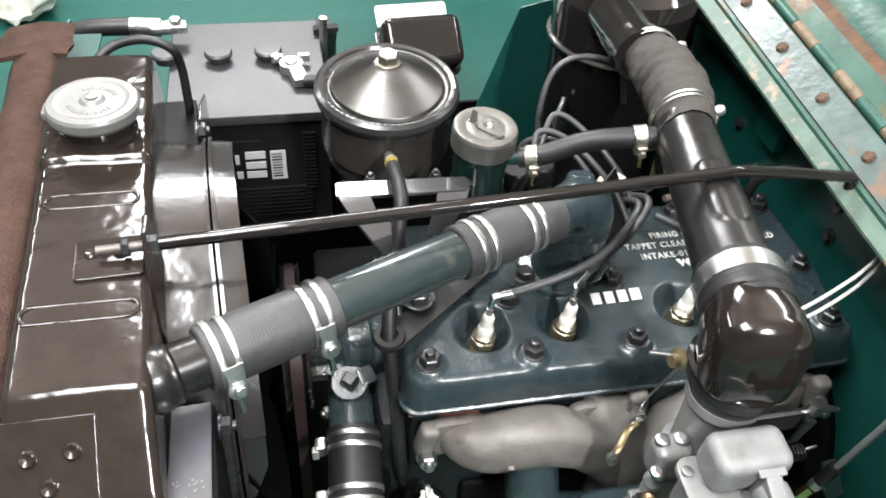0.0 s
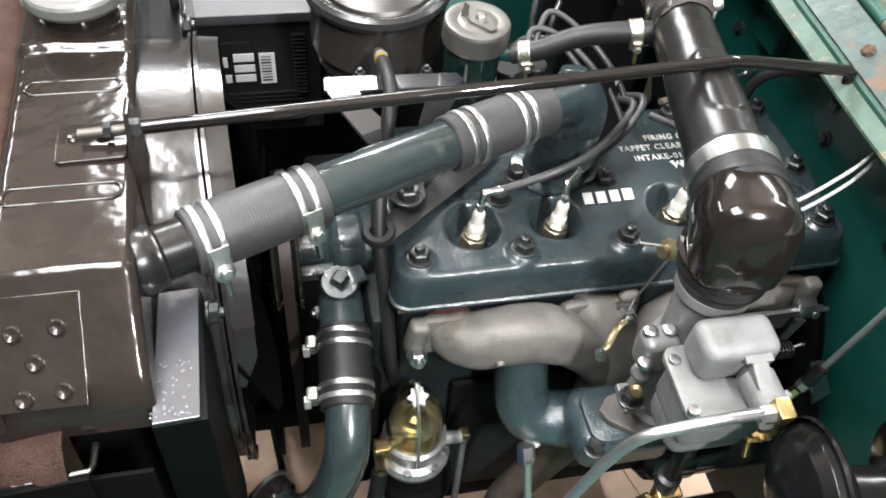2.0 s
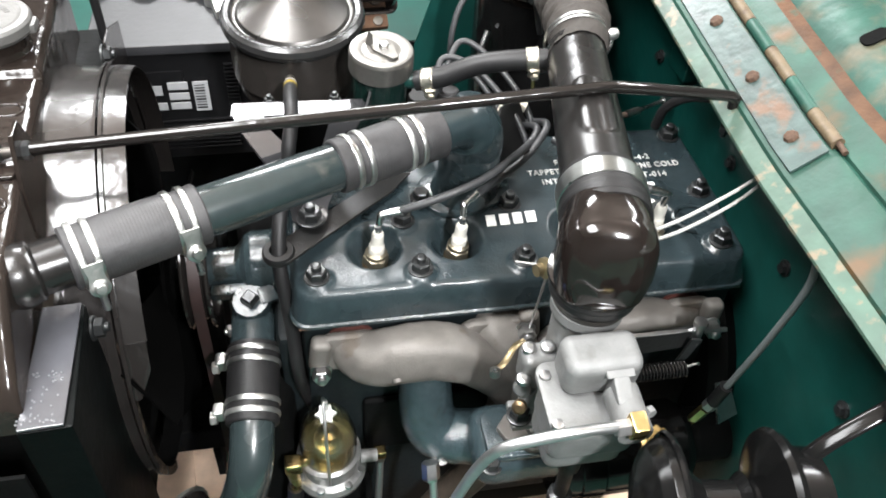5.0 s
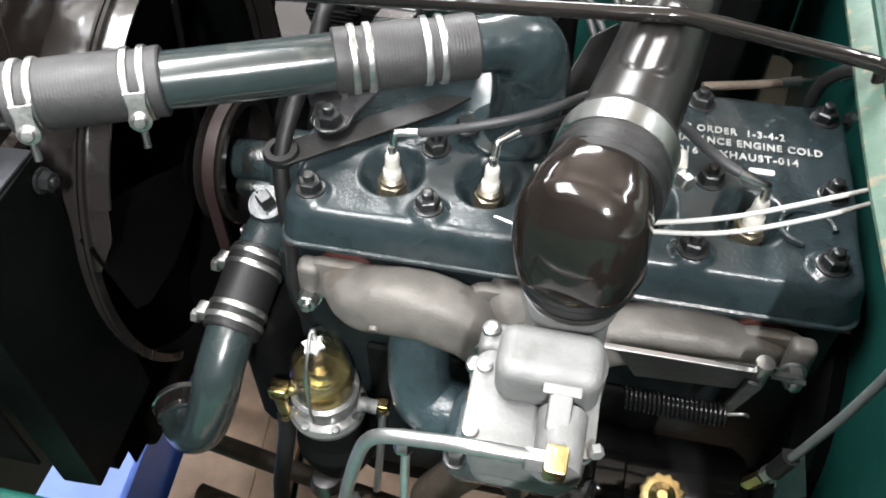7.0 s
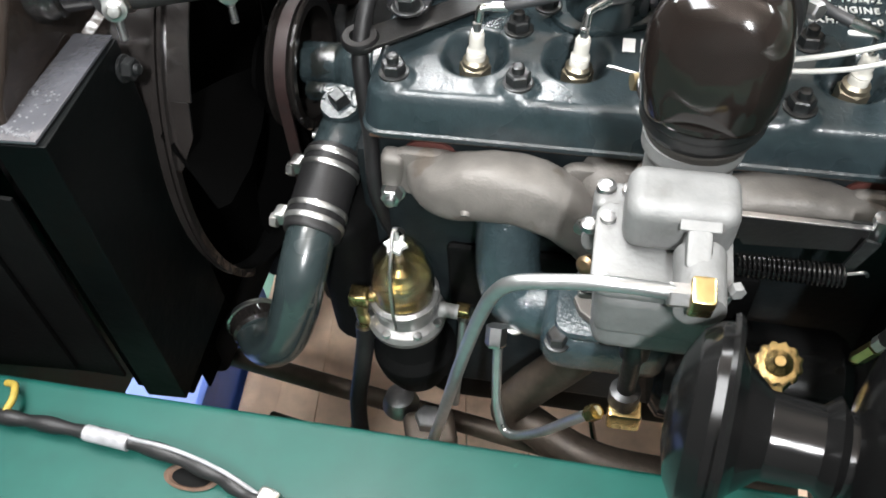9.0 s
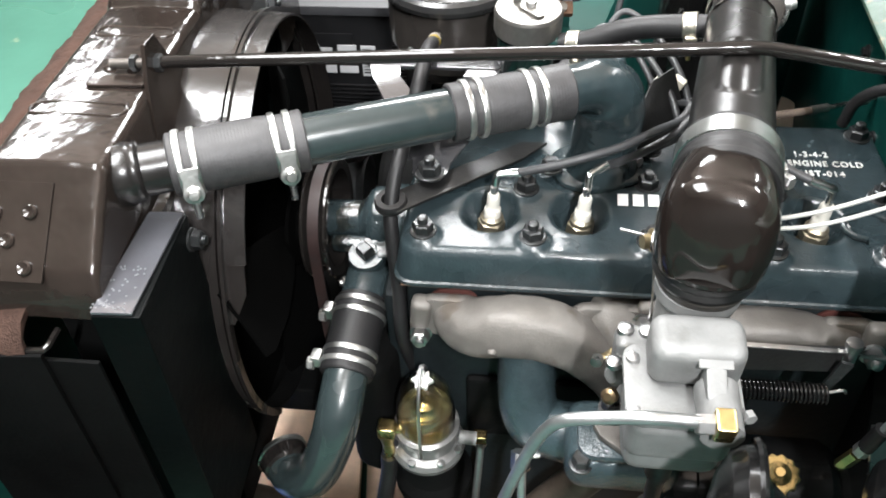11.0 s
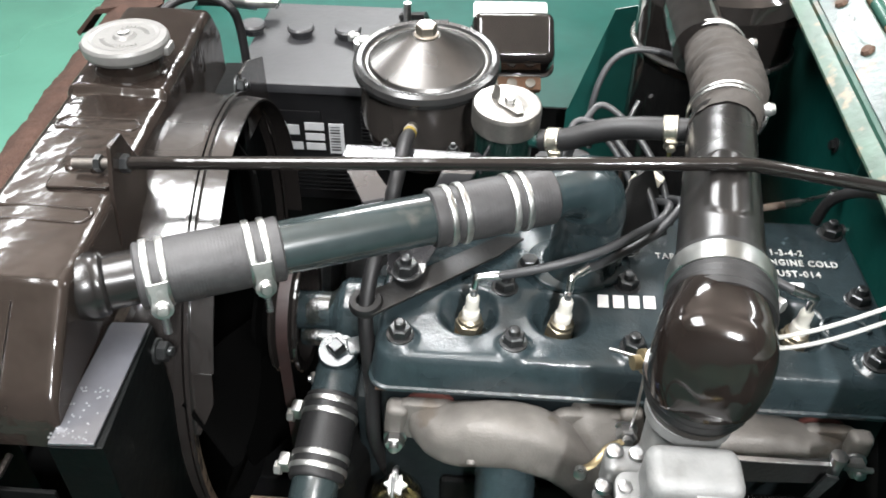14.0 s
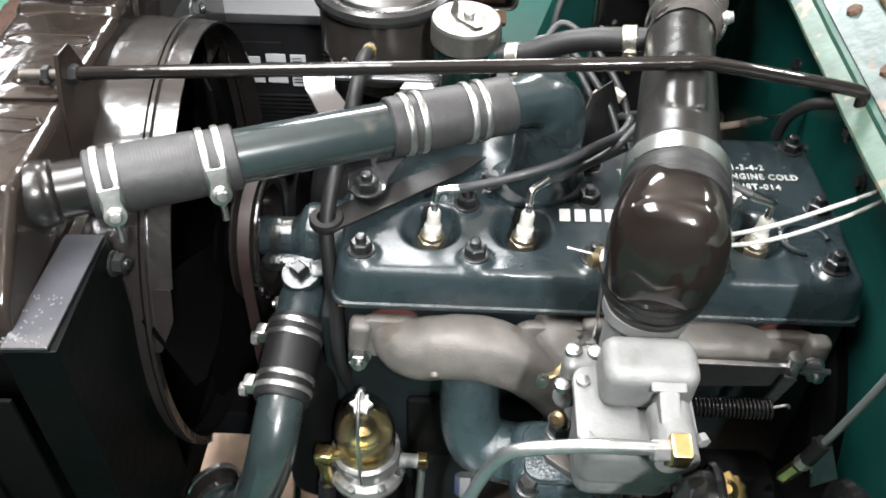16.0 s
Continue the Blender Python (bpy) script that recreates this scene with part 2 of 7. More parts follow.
def lathe(profile, m=None, seg=32, bm=None, closed=False):
    """Turns (radius, height) pairs round the z axis of the pose m."""
    bm = bm or bmesh.new()
    m = m or Matrix.Identity(4)
    rings = []
    for r, z in held(profile):
        if r < 1e-6:
            rings.append([bm.verts.new(m @ Vector((0, 0, z)))])
        else:
            rings.append([bm.verts.new(m @ Vector((r * math.cos(a), r * math.sin(a), z))) for a in (2 * math.pi * k / seg for k in range(seg))])
    pairs = list(zip(rings, rings[1:]))
    if closed:
        pairs.append((rings[-1], rings[0]))
    for a, b in pairs:
        for k in range(seg):
            q = [a[k % len(a)], a[(k + 1) % len(a)], b[(k + 1) % len(b)], b[k % len(b)]]
            q = list(dict.fromkeys(q))
            if len(q) > 2:
                bm.faces.new(q)
    return bm


def axis_pose(base, direction, spin=0):
    d = Vector(direction).normalized()
    return Matrix.Translation(base) @ d.to_track_quat("Z", "Y").to_matrix().to_4x4() @ pose(0, 0, 0, 0, 0, spin)


def block(size, m=None, bevel=0.0, bm=None, seg=2):
    bm = bm or bmesh.new()
    made = bmesh.ops.create_cube(bm, size=1.0)["verts"]
    bmesh.ops.scale(bm, vec=size, verts=made)
    if bevel:
        edges = {e for v in made for e in v.link_edges}
        made = bmesh.ops.bevel(bm, geom=list(edges), offset=bevel, segments=seg, affect="EDGES", profile=0.5)["verts"]
    made = {v for v in made} | {v for f in bm.faces for v in f.verts if v in made}
    if m:
        bmesh.ops.transform(bm, matrix=m, verts=list(made))
    return bm


def slab(outline, thickness, m=None, bevel=0.0, bm=None):
    """A plate from an outline in the pose's x, y plane, thick along z."""
    bm = bm or bmesh.new()
    low = [bm.verts.new((x, y, 0)) for x, y in outline]
    face = bm.faces.new(low)
    ext = bmesh.ops.extrude_face_region(bm, geom=[face])["geom"]
    top = [v for v in ext if isinstance(v, bmesh.types.BMVert)]
    bmesh.ops.translate(bm, vec=(0, 0, thickness), verts=top)
    verts = low + top
    if bevel:
        edges = {e for v in verts for e in v.link_edges}
        got = bmesh.ops.bevel(bm, geom=list(edges), offset=bevel, segments=2, affect="EDGES", profile=0.5)
        verts = list({v for v in got["verts"]} | {v for v in verts if v.is_valid})
    if m:
        bmesh.ops.transform(bm, matrix=m, verts=verts)
    return bm


def rounded(w, h, r, n=5):
    out = []
    for cx, cy, a0 in ((w / 2 - r, h / 2 - r, 0), (-w / 2 + r, h / 2 - r, 90), (-w / 2 + r, -h / 2 + r, 180), (w / 2 - r, -h / 2 + r, 270)):
        for k in range(n + 1):
            a = radians(a0 + 90 * k / n)
            out.append((cx + r * math.cos(a), cy + r * math.sin(a)))
    return out


def loft(rings, caps=True, bm=None):
    bm = bm or bmesh.new()
    made = [[bm.verts.new(v) for v in ring] for ring in rings]
    for a, b in zip(made, made[1:]):
        n = len(a)
        for k in range(n):
            bm.faces.new((a[k], a[(k + 1) % n], b[(k + 1) % n], b[k]))
    if caps:
        bm.faces.new(made[0][::-1])
        bm.faces.new(made[-1])
    return bm


def hexagon(r, h, m, bm=None, washer=0.0, stud=0.0, chamfer=0.12):
    bm = bm or bmesh.new()
    if washer:
        lathe([(0, 0), (washer, 0), (washer, 0.0022), (washer * 0.9, 0.0028), (0, 0.0028)], m, 20, bm)
    z = 0.0026 if washer else 0
    lathe([(0, z), (r, z), (r, z + h * (1 - chamfer)), (r * 0.86, z + h), (0, z + h)], m, 6, bm)
    if stud:
        lathe([(r * 0.5, z + h), (r * 0.5, z + h + stud * 0.85), (r * 0.36, z + h + stud), (0, z + h + stud)], m, 12, bm)
    return bm


def plate_letters(body, at, wide, tall, mat, parent, name="lettering", label=""):
    """Raised lettering, drawn out to the given width and height of its capitals."""
    curve = bpy.data.curves.new(name, "FONT")
    curve.body, curve.size, curve.extrude, curve.offset = body, 0.0125, 0.0005, 0.00018
    curve.space_character = 1.18
    tmp = bpy.data.objects.new("tmp", curve)
    scene.collection.objects.link(tmp)
    dg = bpy.context.evaluated_depsgraph_get()
    me = bpy.data.meshes.new_from_object(tmp.evaluated_get(dg))
    bpy.data.objects.remove(tmp)
    xs, ys = [v.co.x for v in me.vertices], [v.co.y for v in me.vertices]
    me.transform(Matrix.Translation(at) @ Matrix.Diagonal((wide / (max(xs) - min(xs)), tall / (max(ys) - min(ys)), 1, 1)) @ Matrix.Translation((-min(xs), -min(ys), 0)))
    me.materials.clear()
    me.materials.append(mat)
    ob = tagged(new(name, me), label)
    ob.parent = parent
    ob.matrix_parent_inverse = PLACE[parent.name].inverted()
    return ob


def wobble(bm, amount, scale, seed=0.0):
    for v in bm.verts:
        p = v.co * scale + Vector((seed, seed * 1.7, seed * 0.3))
        v.co += amount * Vector((noise.noise(p), noise.noise(p + V(7, 3, 1)), noise.noise(p + V(2, 9, 5))))
    return bm


# ---- the room ----
def room():
    def wall(name, size, at, mat, label, cat):
        solid(name, block(size, Matrix.Translation(at)), mat, label, cat, kind="structure")
    wall("floor", (6.4, 7.2, 0.1), (-0.3, 0.4, -0.05), MINT, "mint green painted garage floor with stains", "floor")
    wall("wall_north", (6.4, 0.1, 3.6), (-0.3, 4.05, 1.8), WALLPAINT, "plain grey garage wall", "wall")
    wall("wall_south", (6.4, 0.1, 3.6), (-0.3, -3.25, 1.8), WALLPAINT, "plain grey garage wall", "wall")
    wall("wall_east", (0.1, 7.4, 3.6), (2.95, 0.4, 1.8), WALLPAINT, "plain grey garage wall", "wall")
    wall("wall_west", (0.1, 7.4, 3.6), (-3.55, 0.4, 1.8), WALLPAINT, "plain grey garage wall", "wall")
    wall("ceiling", (6.6, 7.4, 0.1), (-0.3, 0.4, 3.65), CEILING, "brownish ceiling boards", "ceiling")


room()

# ---- body shell: fenders, firewall, cowl, folded hood, grille ----
def near_fender():
    t = thing("front_fender", (0, -0.5, 0.66), "dark green flat front fender beside the engine", "fender")
    bm = slab([(-0.80, -0.80), (0.50, -0.80), (0.50, -0.262), (-0.30, -0.262), (-0.80, -0.262)], 0.004, Matrix.Translation((0, 0, 0.694)), 0.001)
    part("top_panel", bm, GREEN, t)
    part("inner_lip", sweep([(-0.8, -0.262, 0.692), (0.5, -0.262, 0.692)], 0.006, 10, 1), GREEN, t)
    bm = block((1.3, 0.003, 0.10), Matrix.Translation((-0.15, -0.266, 0.642)))
    part("inner_apron", bm, SHADEGREEN, t)
    bm = lathe([(0.017, 0), (0.020, 0.0015), (0.017, 0.003), (0.014, 0.001)], Matrix.Translation((-0.095, -0.318, 0.698)) @ Matrix.Diagonal((1.1, 0.55, 1, 1)), 24, closed=True)
    part("hole_rim", bm, RUST, t, "rusty slot in the fender top")
    part("hole", lathe([(0, 0), (0.015, 0), (0, 0.0004)], Matrix.Translation((-0.095, -0.318, 0.6986)) @ Matrix.Diagonal((1.1, 0.55, 1, 1)), 24), DULL, t)


def far_fender():
    t = thing("front_fender", (-0.2, 0.9, 0.62), "green flat front fender behind the battery", "fender")
    part("top_panel", slab([(-0.62, 0.66), (0.52, 0.66), (0.52, 1.35), (-0.62, 1.35)], 0.004, Matrix.Translation((0, 0, 0.70)), 0.001), GREEN, t)
    # Apron is green in itself; its shade is put into near-black DULL.
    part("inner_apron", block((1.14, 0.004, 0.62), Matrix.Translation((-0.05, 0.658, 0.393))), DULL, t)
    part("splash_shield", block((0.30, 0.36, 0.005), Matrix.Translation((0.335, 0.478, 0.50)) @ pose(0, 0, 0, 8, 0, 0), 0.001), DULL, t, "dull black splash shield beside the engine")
    m = Matrix(((1, 0, 0, 0.22), (0, 0, -1, 0.60), (0, 1, 0, 0.50), (0, 0, 0, 1)))
    part("side_panel", slab([(-0.031, -0.12), (-0.031, 0.231), (0.022, 0.402), (0.262, 0.46), (0.262, -0.12)], 0.004, m, 0.001), SHADEGREEN, t, "dark green side panel next to the air cleaner")


def firewall():
    t = thing("firewall", (0.48, 0.15, 0.3), "dark green steel firewall behind the engine", "firewall", kind="structure")
    part("panel", block((0.006, 1.25, 0.72), Matrix.Translation((0.487, 0.16, 0.62)), 0.001), SHADEGREEN, t)
    part("flange", block((0.05, 1.25, 0.006), Matrix.Translation((0.465, 0.16, 0.958)), 0.001), SHADEGREEN, t)
    for y, z in ((0.33, 0.86), (0.24, 0.80), (0.10, 0.86), (-0.05, 0.84), (-0.2, 0.80)):
        part("bolt", hexagon(0.006, 0.005, axis_pose((0.484, y, z), (-1, 0, 0)), washer=0.009), BOLT, t)
    bm = block((0.02, 0.05, 0.06), Matrix.Translation((0.475, 0.25, 0.915)), 0.004)
    part("bracket", bm, SHADEGREEN, t, "small green stamped bracket")


def cowl_edge(y):
    """Height of the cowl's front lip across the car."""
    return 0.9700 + 0.085 * max(0.0, y + 0.03)


LIPPAINT = material("chipped_lip_paint", (0.045, 0.085, 0.062), 0.5, 0, 0, 0.4, 40, 0.001, 80, stain=(0.16, 0.125, 0.08), stain_at=0.56, stain_scale=75, stain_soft=0.12)


def cowl():
    t = thing("cowl", (0.44, 0.1, 0.96), "worn light green cowl with chipped paint along its lip", "cowl panel")
    ys = [-0.5 + 1.2 * k / 60 for k in range(61)]
    for name, paint, sec in (("front_lip", LIPPAINT, [(0.4085, -0.005), (0.4088, -0.002), (0.4115, 0.000), (0.418, 0.005), (0.4225, 0.0075), (0.4225, 0.0045), (0.4185, 0.002), (0.413, -0.003), (0.411, -0.005)]), ("panel", COWL, [(0.4228, 0.0077), (0.4235, 0.0115), (0.430, 0.016), (0.452, 0.033), (0.462, 0.038), (0.470, 0.036), (0.470, 0.028), (0.43, 0.008), (0.4228, 0.0045)])):
        part(name, loft([[V(x, y, cowl_edge(y) + z + 0.0008 * noise.noise(V(y * 25, x * 9, 2))) for x, z in sec] for y in ys]), paint, t)
    strip = thing("hinge_strip", (0.44, 0.1, 0.99), "pale green hood hinge strip with rusty rivets", "hinge")
    ys = [-0.065 + 0.6 * k / 30 for k in range(31)]
    bm = loft([[V(x, y, cowl_edge(y) + z) for x, z in ((0.4265, 0.0150), (0.4560, 0.0372), (0.4550, 0.0395), (0.4255, 0.0175))] for y in ys])
    part("leaf", bm, material("weathered_hinge_paint", (0.036, 0.064, 0.058), 0.42, 0, 0.0, 0.5, 40, 0.0010, 80, 0.3, stain=(0.095, 0.050, 0.026), stain_at=0.535, stain_scale=26, stain_soft=0.10), strip)
    for y in (-0.03, 0.058, 0.152, 0.245, 0.34, 0.43):
        m = axis_pose((0.441, y, cowl_edge(y) + 0.0275), (-0.7, 0, 0.75))
        part("rivet", lathe([(0, 0), (0.0072, 0), (0.0072, 0.0025), (0.0052, 0.0055), (0, 0.0062)], m, 8), RUST, strip, "rusty rivet")
    y = -0.062
    k = 0
    while y < 0.5:
        a, b = y, y + 0.047
        bm = sweep([(0.464, a, cowl_edge(a) + 0.0425), (0.464, b - 0.001, cowl_edge(b) + 0.0425)], 0.0065, 12, 1)
        part("knuckle", bm, COWLDARK if k % 2 else CREAMRUST, strip)
        y, k = b, k + 1
    part("hinge_pin", sweep([(0.464, -0.075, cowl_edge(-0.075) + 0.0425), (0.464, 0.5, cowl_edge(0.5) + 0.0425)], 0.003, 10, 1), RUST, strip)


CREAMRUST = material("bare_hinge_knuckle", (0.115, 0.085, 0.05), 0.5, 0, 0, 0.4, 120, 0.0006, 200, stain=(0.05, 0.028, 0.016), stain_at=0.52, stain_scale=60, stain_soft=0.15)


SEAMRUST = material("dark_seam_rust", (0.075, 0.038, 0.020), 0.8, 0, 0, 0.5, 60, 0.001, 200, stain=(0.045, 0.07, 0.05), stain_at=0.60, stain_scale=40, stain_soft=0.12)


def hood():
    t = thing("hood", (0.6, 0.1, 1.0), "folded-back hood with worn green paint and a rusty seam", "hood")
    ys = [-0.48 + 1.15 * k / 50 for k in range(51)]
    def strip_mesh(prof):
        return loft([[V(x, y, cowl_edge(y) + z) for x, z in prof] for y in ys])
    part("edge_flange", strip_mesh([(0.466, 0.036), (0.484, 0.045), (0.493, 0.052), (0.492, 0.056), (0.483, 0.050), (0.466, 0.041)]), COWL, t)
    part("rusty_seam", strip_mesh([(0.492, 0.050), (0.505, 0.058), (0.504, 0.062), (0.491, 0.054)]), SEAMRUST, t, "bare rusty seam")
    bm = loft([[V(x, y, cowl_edge(y) + z + 0.002 * noise.noise(V(y * 14, x * 30, 0))) for x, z in [(0.504, 0.060), (0.514, 0.076), (0.545, 0.092), (0.575, 0.098), (0.60, 0.104), (0.70, 0.16), (0.95, 0.30), (0.95, 0.296), (0.70, 0.155), (0.60, 0.099), (0.575, 0.093), (0.545, 0.087), (0.518, 0.071), (0.508, 0.057)]] for y in ys])
    part("skin", bm, COWLDARK, t)
    m = axis_pose((0.532, 0.03, cowl_edge(0.03) + 0.0868), (-0.45, 0, 0.9))
    part("slot", slab(rounded(0.016, 0.026, 0.006), 0.0016, m), DULL, t, "dark slot through the hood edge")


def grille():
    t = thing("grille", (-0.41, 0.1, 0.4), "dark green slotted front grille panel", "grille")
    part("panel", block((0.006, 0.95, 0.56), Matrix.Translation((-0.388, 0.11, 0.635)), 0.002), SHADEGREEN, t)
    part("top_flange", block((0.05, 0.86, 0.005), Matrix.Translation((-0.366, 0.11, 0.913)), 0.001), SHADEGREEN, t)
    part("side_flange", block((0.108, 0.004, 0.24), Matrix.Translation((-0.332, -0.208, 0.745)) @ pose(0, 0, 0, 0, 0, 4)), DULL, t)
    bm = sweep([(-0.386, -0.208, 0.866), (-0.278, -0.200, 0.866), (-0.275, -0.196, 0.868), (-0.274, -0.180, 0.870)], 0.0028, 8, 1)
    part("edge_bead", bm, BLACK, t)


def felt(outline_rings, name, label):
    bm = loft(outline_rings)
    wobble(bm, 0.0014, 160, 3)
    return solid(name, bm, FELT, label, "felt strip", sharp=60)


def felt_strips():
    rings = []
    for k in range(150):
        y = -0.20 + 0.64 * k / 149
        s = -0.055 * y
        w = 0.0025 * noise.noise(V(y * 22, 1.3, 0)) + 0.0015 * noise.noise(V(y * 75, 4.1, 0))
        rings.append([V(-0.352 + s, y, 0.900), V(-0.348 + s, y, 0.940 + w), V(-0.356 + s + w, y, 0.948 + w), V(-0.368 + s, y, 0.951 + 2 * w), V(-0.380 + s + w, y, 0.949), V(-0.398 + s + 2 * w, y, 0.940), V(-0.412 + s + w, y, 0.915), V(-0.418 + s + 2 * w, y, 0.87), V(-0.389 + s, y, 0.87), V(-0.388 + s, y, 0.92), V(-0.360 + s, y, 0.93)])
    felt(rings, "felt_strip", "brown felt strip laid along the grille top edge")
    rings = []
    for k in range(24):
        y = 0.435 + 0.075 * k / 23
        z = 0.944 + 0.003 * math.sin(y * 90)
        w = 0.004 * noise.noise(V(y * 40, 2, 5))
        rings.append([V(-0.362 + w, y + 2 * w, z), V(-0.40, y, z + 0.003), V(-0.44, y - w, z - 0.004), V(-0.47 + w, y, z - 0.035), V(-0.467 + w, y, z - 0.041), V(-0.44, y - w, z - 0.010), V(-0.40, y, z - 0.004), V(-0.364 + w, y + 2 * w, z - 0.006)])
    felt(rings, "felt_patch", "turned-over brown felt end beside the battery")
    rings = []
    for k in range(16):
        x = -0.392 + 0.100 * k / 15
        z = 0.880 + 0.004 * math.sin(x * 60)
        e = 0.003 * noise.noise(V(x * 60, 3, 1))
        rings.append([V(x, -0.160, z + 0.006), V(x, -0.178, z + 0.011), V(x, -0.192, z + 0.007), V(x, -0.204 + e, z - 0.006), V(x, -0.2065 + e, z - 0.020), V(x, -0.2015 + e, z - 0.020), V(x, -0.199, z - 0.006), V(x, -0.188, z + 0.001), V(x, -0.176, z + 0.004), V(x, -0.160, z)])
    felt(rings, "felt_patch", "folded brown felt patch at the radiator corner")
    rings = []
    for k in range(20):
        y = 0.585 + 0.34 * k / 19
        z = 0.885 - 0.16 * smooth(min(1, k / 12))
        x = -0.048 + 0.0008 * k
        rings.append([V(x - 0.018, y, z), V(x + 0.018, y, z + 0.002), V(x + 0.018, y, z - 0.005), V(x - 0.018, y, z - 0.006)])
    solid("battery_strap", loft(rings), SATIN, "dark grey strap behind the battery", "strap")


def smooth(t):
    return t * t * (3 - 2 * t)


# ---- radiator ----
def skew(y):
    return -0.2375 - 0.055 * y


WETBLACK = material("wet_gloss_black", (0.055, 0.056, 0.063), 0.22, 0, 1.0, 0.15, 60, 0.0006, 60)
# SIDE is darkened too, with the bay's shade in its colour.
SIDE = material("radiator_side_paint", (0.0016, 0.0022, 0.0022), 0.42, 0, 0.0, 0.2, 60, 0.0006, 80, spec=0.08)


RADIATOR = []


def radiator():
    t = thing("radiator", (-0.29, 0.1, 0.45), "glossy brown-black radiator with a pressed top tank", "radiator")
    RADIATOR.append(t)
    rings = []
    n = 220
    for k in range(n + 1):
        y = -0.181 + 0.546 * k / n
        s = skew(y)
        top = 0.984 if y > -0.108 else 0.984 - (-0.108 - y) * 0.86
        if y < -0.173:
            top -= (-0.173 - y) * 1.3
        top += 0.0065 * smoothstep(0.156, 0.164, y)
        if y > 0.345:
            top -= (y - 0.345) * 1.5
        wide = 0.098
        low = min(0.885, top - 0.015)
        g = 0.0018 * noise.noise(V(y * 9, 0.3, 0))
        sec = []
        h = 0.0012 * noise.noise(V(y * 22, 4.3, 0))
        arc = [radians(90 * k / 5) for k in range(6)]
        sec_xz = [(0.010, low), (0.010, low + 0.012), (0.003 + h, low + 0.016), (0.003 + h, top - 0.014)]
        sec_xz += [(-0.006 + h + 0.009 * math.cos(a), top - 0.009 + 0.009 * math.sin(a)) for a in arc]
        sec_xz += [(-0.012, top), (-wide * 0.33, top + 0.001 + g), (-wide * 0.66, top + 0.001 - g), (-wide + 0.015, top)]
        sec_xz += [(-wide + 0.009 - 0.009 * math.sin(a), top - 0.009 + 0.009 * math.cos(a)) for a in arc]
        sec_xz += [(-wide, top - 0.014), (-wide, low + 0.016), (-wide - 0.008, low + 0.012), (-wide - 0.008, low)]
        for x, z in sec_xz:
            sec.append(V(s + x, y, z))
        rings.append(sec)
    part("top_tank", loft(rings), TANK, t)
    for y0, x0, x1 in ((0.110, -0.086, -0.008), (-0.026, -0.092, -0.006)):
        s = skew(y0)
        lift = 0.9843 + 0.0065 * smoothstep(0.156, 0.164, y0)
        u0, u1, r = s + x0 + 0.009, s + x1 - 0.009, 0.009
        pts = [(u1 + r * math.cos(a), y0 - 0.005 + r * math.sin(a), lift) for a in (radians(-90 + 30 * k) for k in range(7))]
        pts += [(u0 + r * math.cos(a), y0 - 0.005 + r * math.sin(a), lift) for a in (radians(90 + 30 * k) for k in range(7))]
        pts.append(pts[0])
        part("pressed_bead", sweep(pts, 0.0019, 12, 6, caps=False, flat=0.7), TANK, t)
    # rod plate and bracket
    s = skew(0.025)
    part("rod_plate", slab(rounded(0.054, 0.047, 0.004), 0.003, Matrix.Translation((s - 0.029, 0.025, 0.985)) @ pose(0, 0, 0, 0, 0, 3), 0.0008), TANK, t)
    m = Matrix(((0, 0, 1, s + 0.002), (1, 0, 0, 0.022), (0, 1, 0, 0.970), (0, 0, 0, 1)))
    part("rod_bracket", slab([(-0.030, -0.075), (0.010, -0.080), (0.036, -0.03), (0.030, 0.018), (0.012, 0.052), (-0.010, 0.052), (-0.024, 0.02), (-0.036, -0.03)], 0.004, m, 0.001), TANK, t)
    for x, y in ((s - 0.043, 0.030), (s - 0.020, 0.028)):
        part("rivet", lathe([(0.006, 0), (0.006, 0.0015), (0.004, 0.003), (0, 0.0022)], Matrix.Translation((x, y, 0.9875)), 14), TANK, t)
    # lower riveted plate on the sloping end
    c = V(skew(-0.15) - 0.070, -0.158, 0.984 - (0.158 - 0.108) * 0.86 + 0.001)
    m = Matrix.Translation(c) @ Matrix(((1, 0, 0, 0), (0, 0.758, -0.652, 0), (0, 0.652, 0.758, 0), (0, 0, 0, 1)))
    part("end_plate", slab([(-0.033, -0.0300), (0.033, -0.0300), (0.033, 0.049), (-0.033, 0.049)], 0.0025, m, 0.0006), TANK, t)
    for u, v in ((-0.012, 0.023), (0.017, 0.025), (0.001, 0.002), (-0.008, -0.022), (0.018, -0.019)):
        part("rivet", lathe([(0.0062, 0), (0.0062, 0.0022), (0.0048, 0.0036), (0.002, 0.0022), (0, 0.0022)], m @ Matrix.Translation((u, v, 0.0022)), 14), TANK, t)
    # filler neck
    part("filler_neck", lathe([(0.040, 0.0), (0.036, 0.006), (0.034, 0.012), (0.034, 0.022), (0.038, 0.026), (0.0, 0.026)], Matrix.Translation((-0.293, 0.205, 0.984)), 32), TANK, t)
    # upper hose neck
    d = V(0.362, 0.156, -0.004).normalized()
    p = V(-0.2265, -0.0792, 0.9552)
    part("hose_neck", lathe([(0.0255, -0.016), (0.0268, -0.010), (0.0272, -0.004), (0.0266, 0.0), (0.0262, 0.0015), (0.0250, 0.004), (0.0256, 0.007), (0.0240, 0.009), (0.0222, 0.010), (0.0220, 0.045), (0.0, 0.045)], axis_pose(p, d), 48), TUBEBLACK, t)
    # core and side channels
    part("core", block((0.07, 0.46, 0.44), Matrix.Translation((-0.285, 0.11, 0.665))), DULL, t)
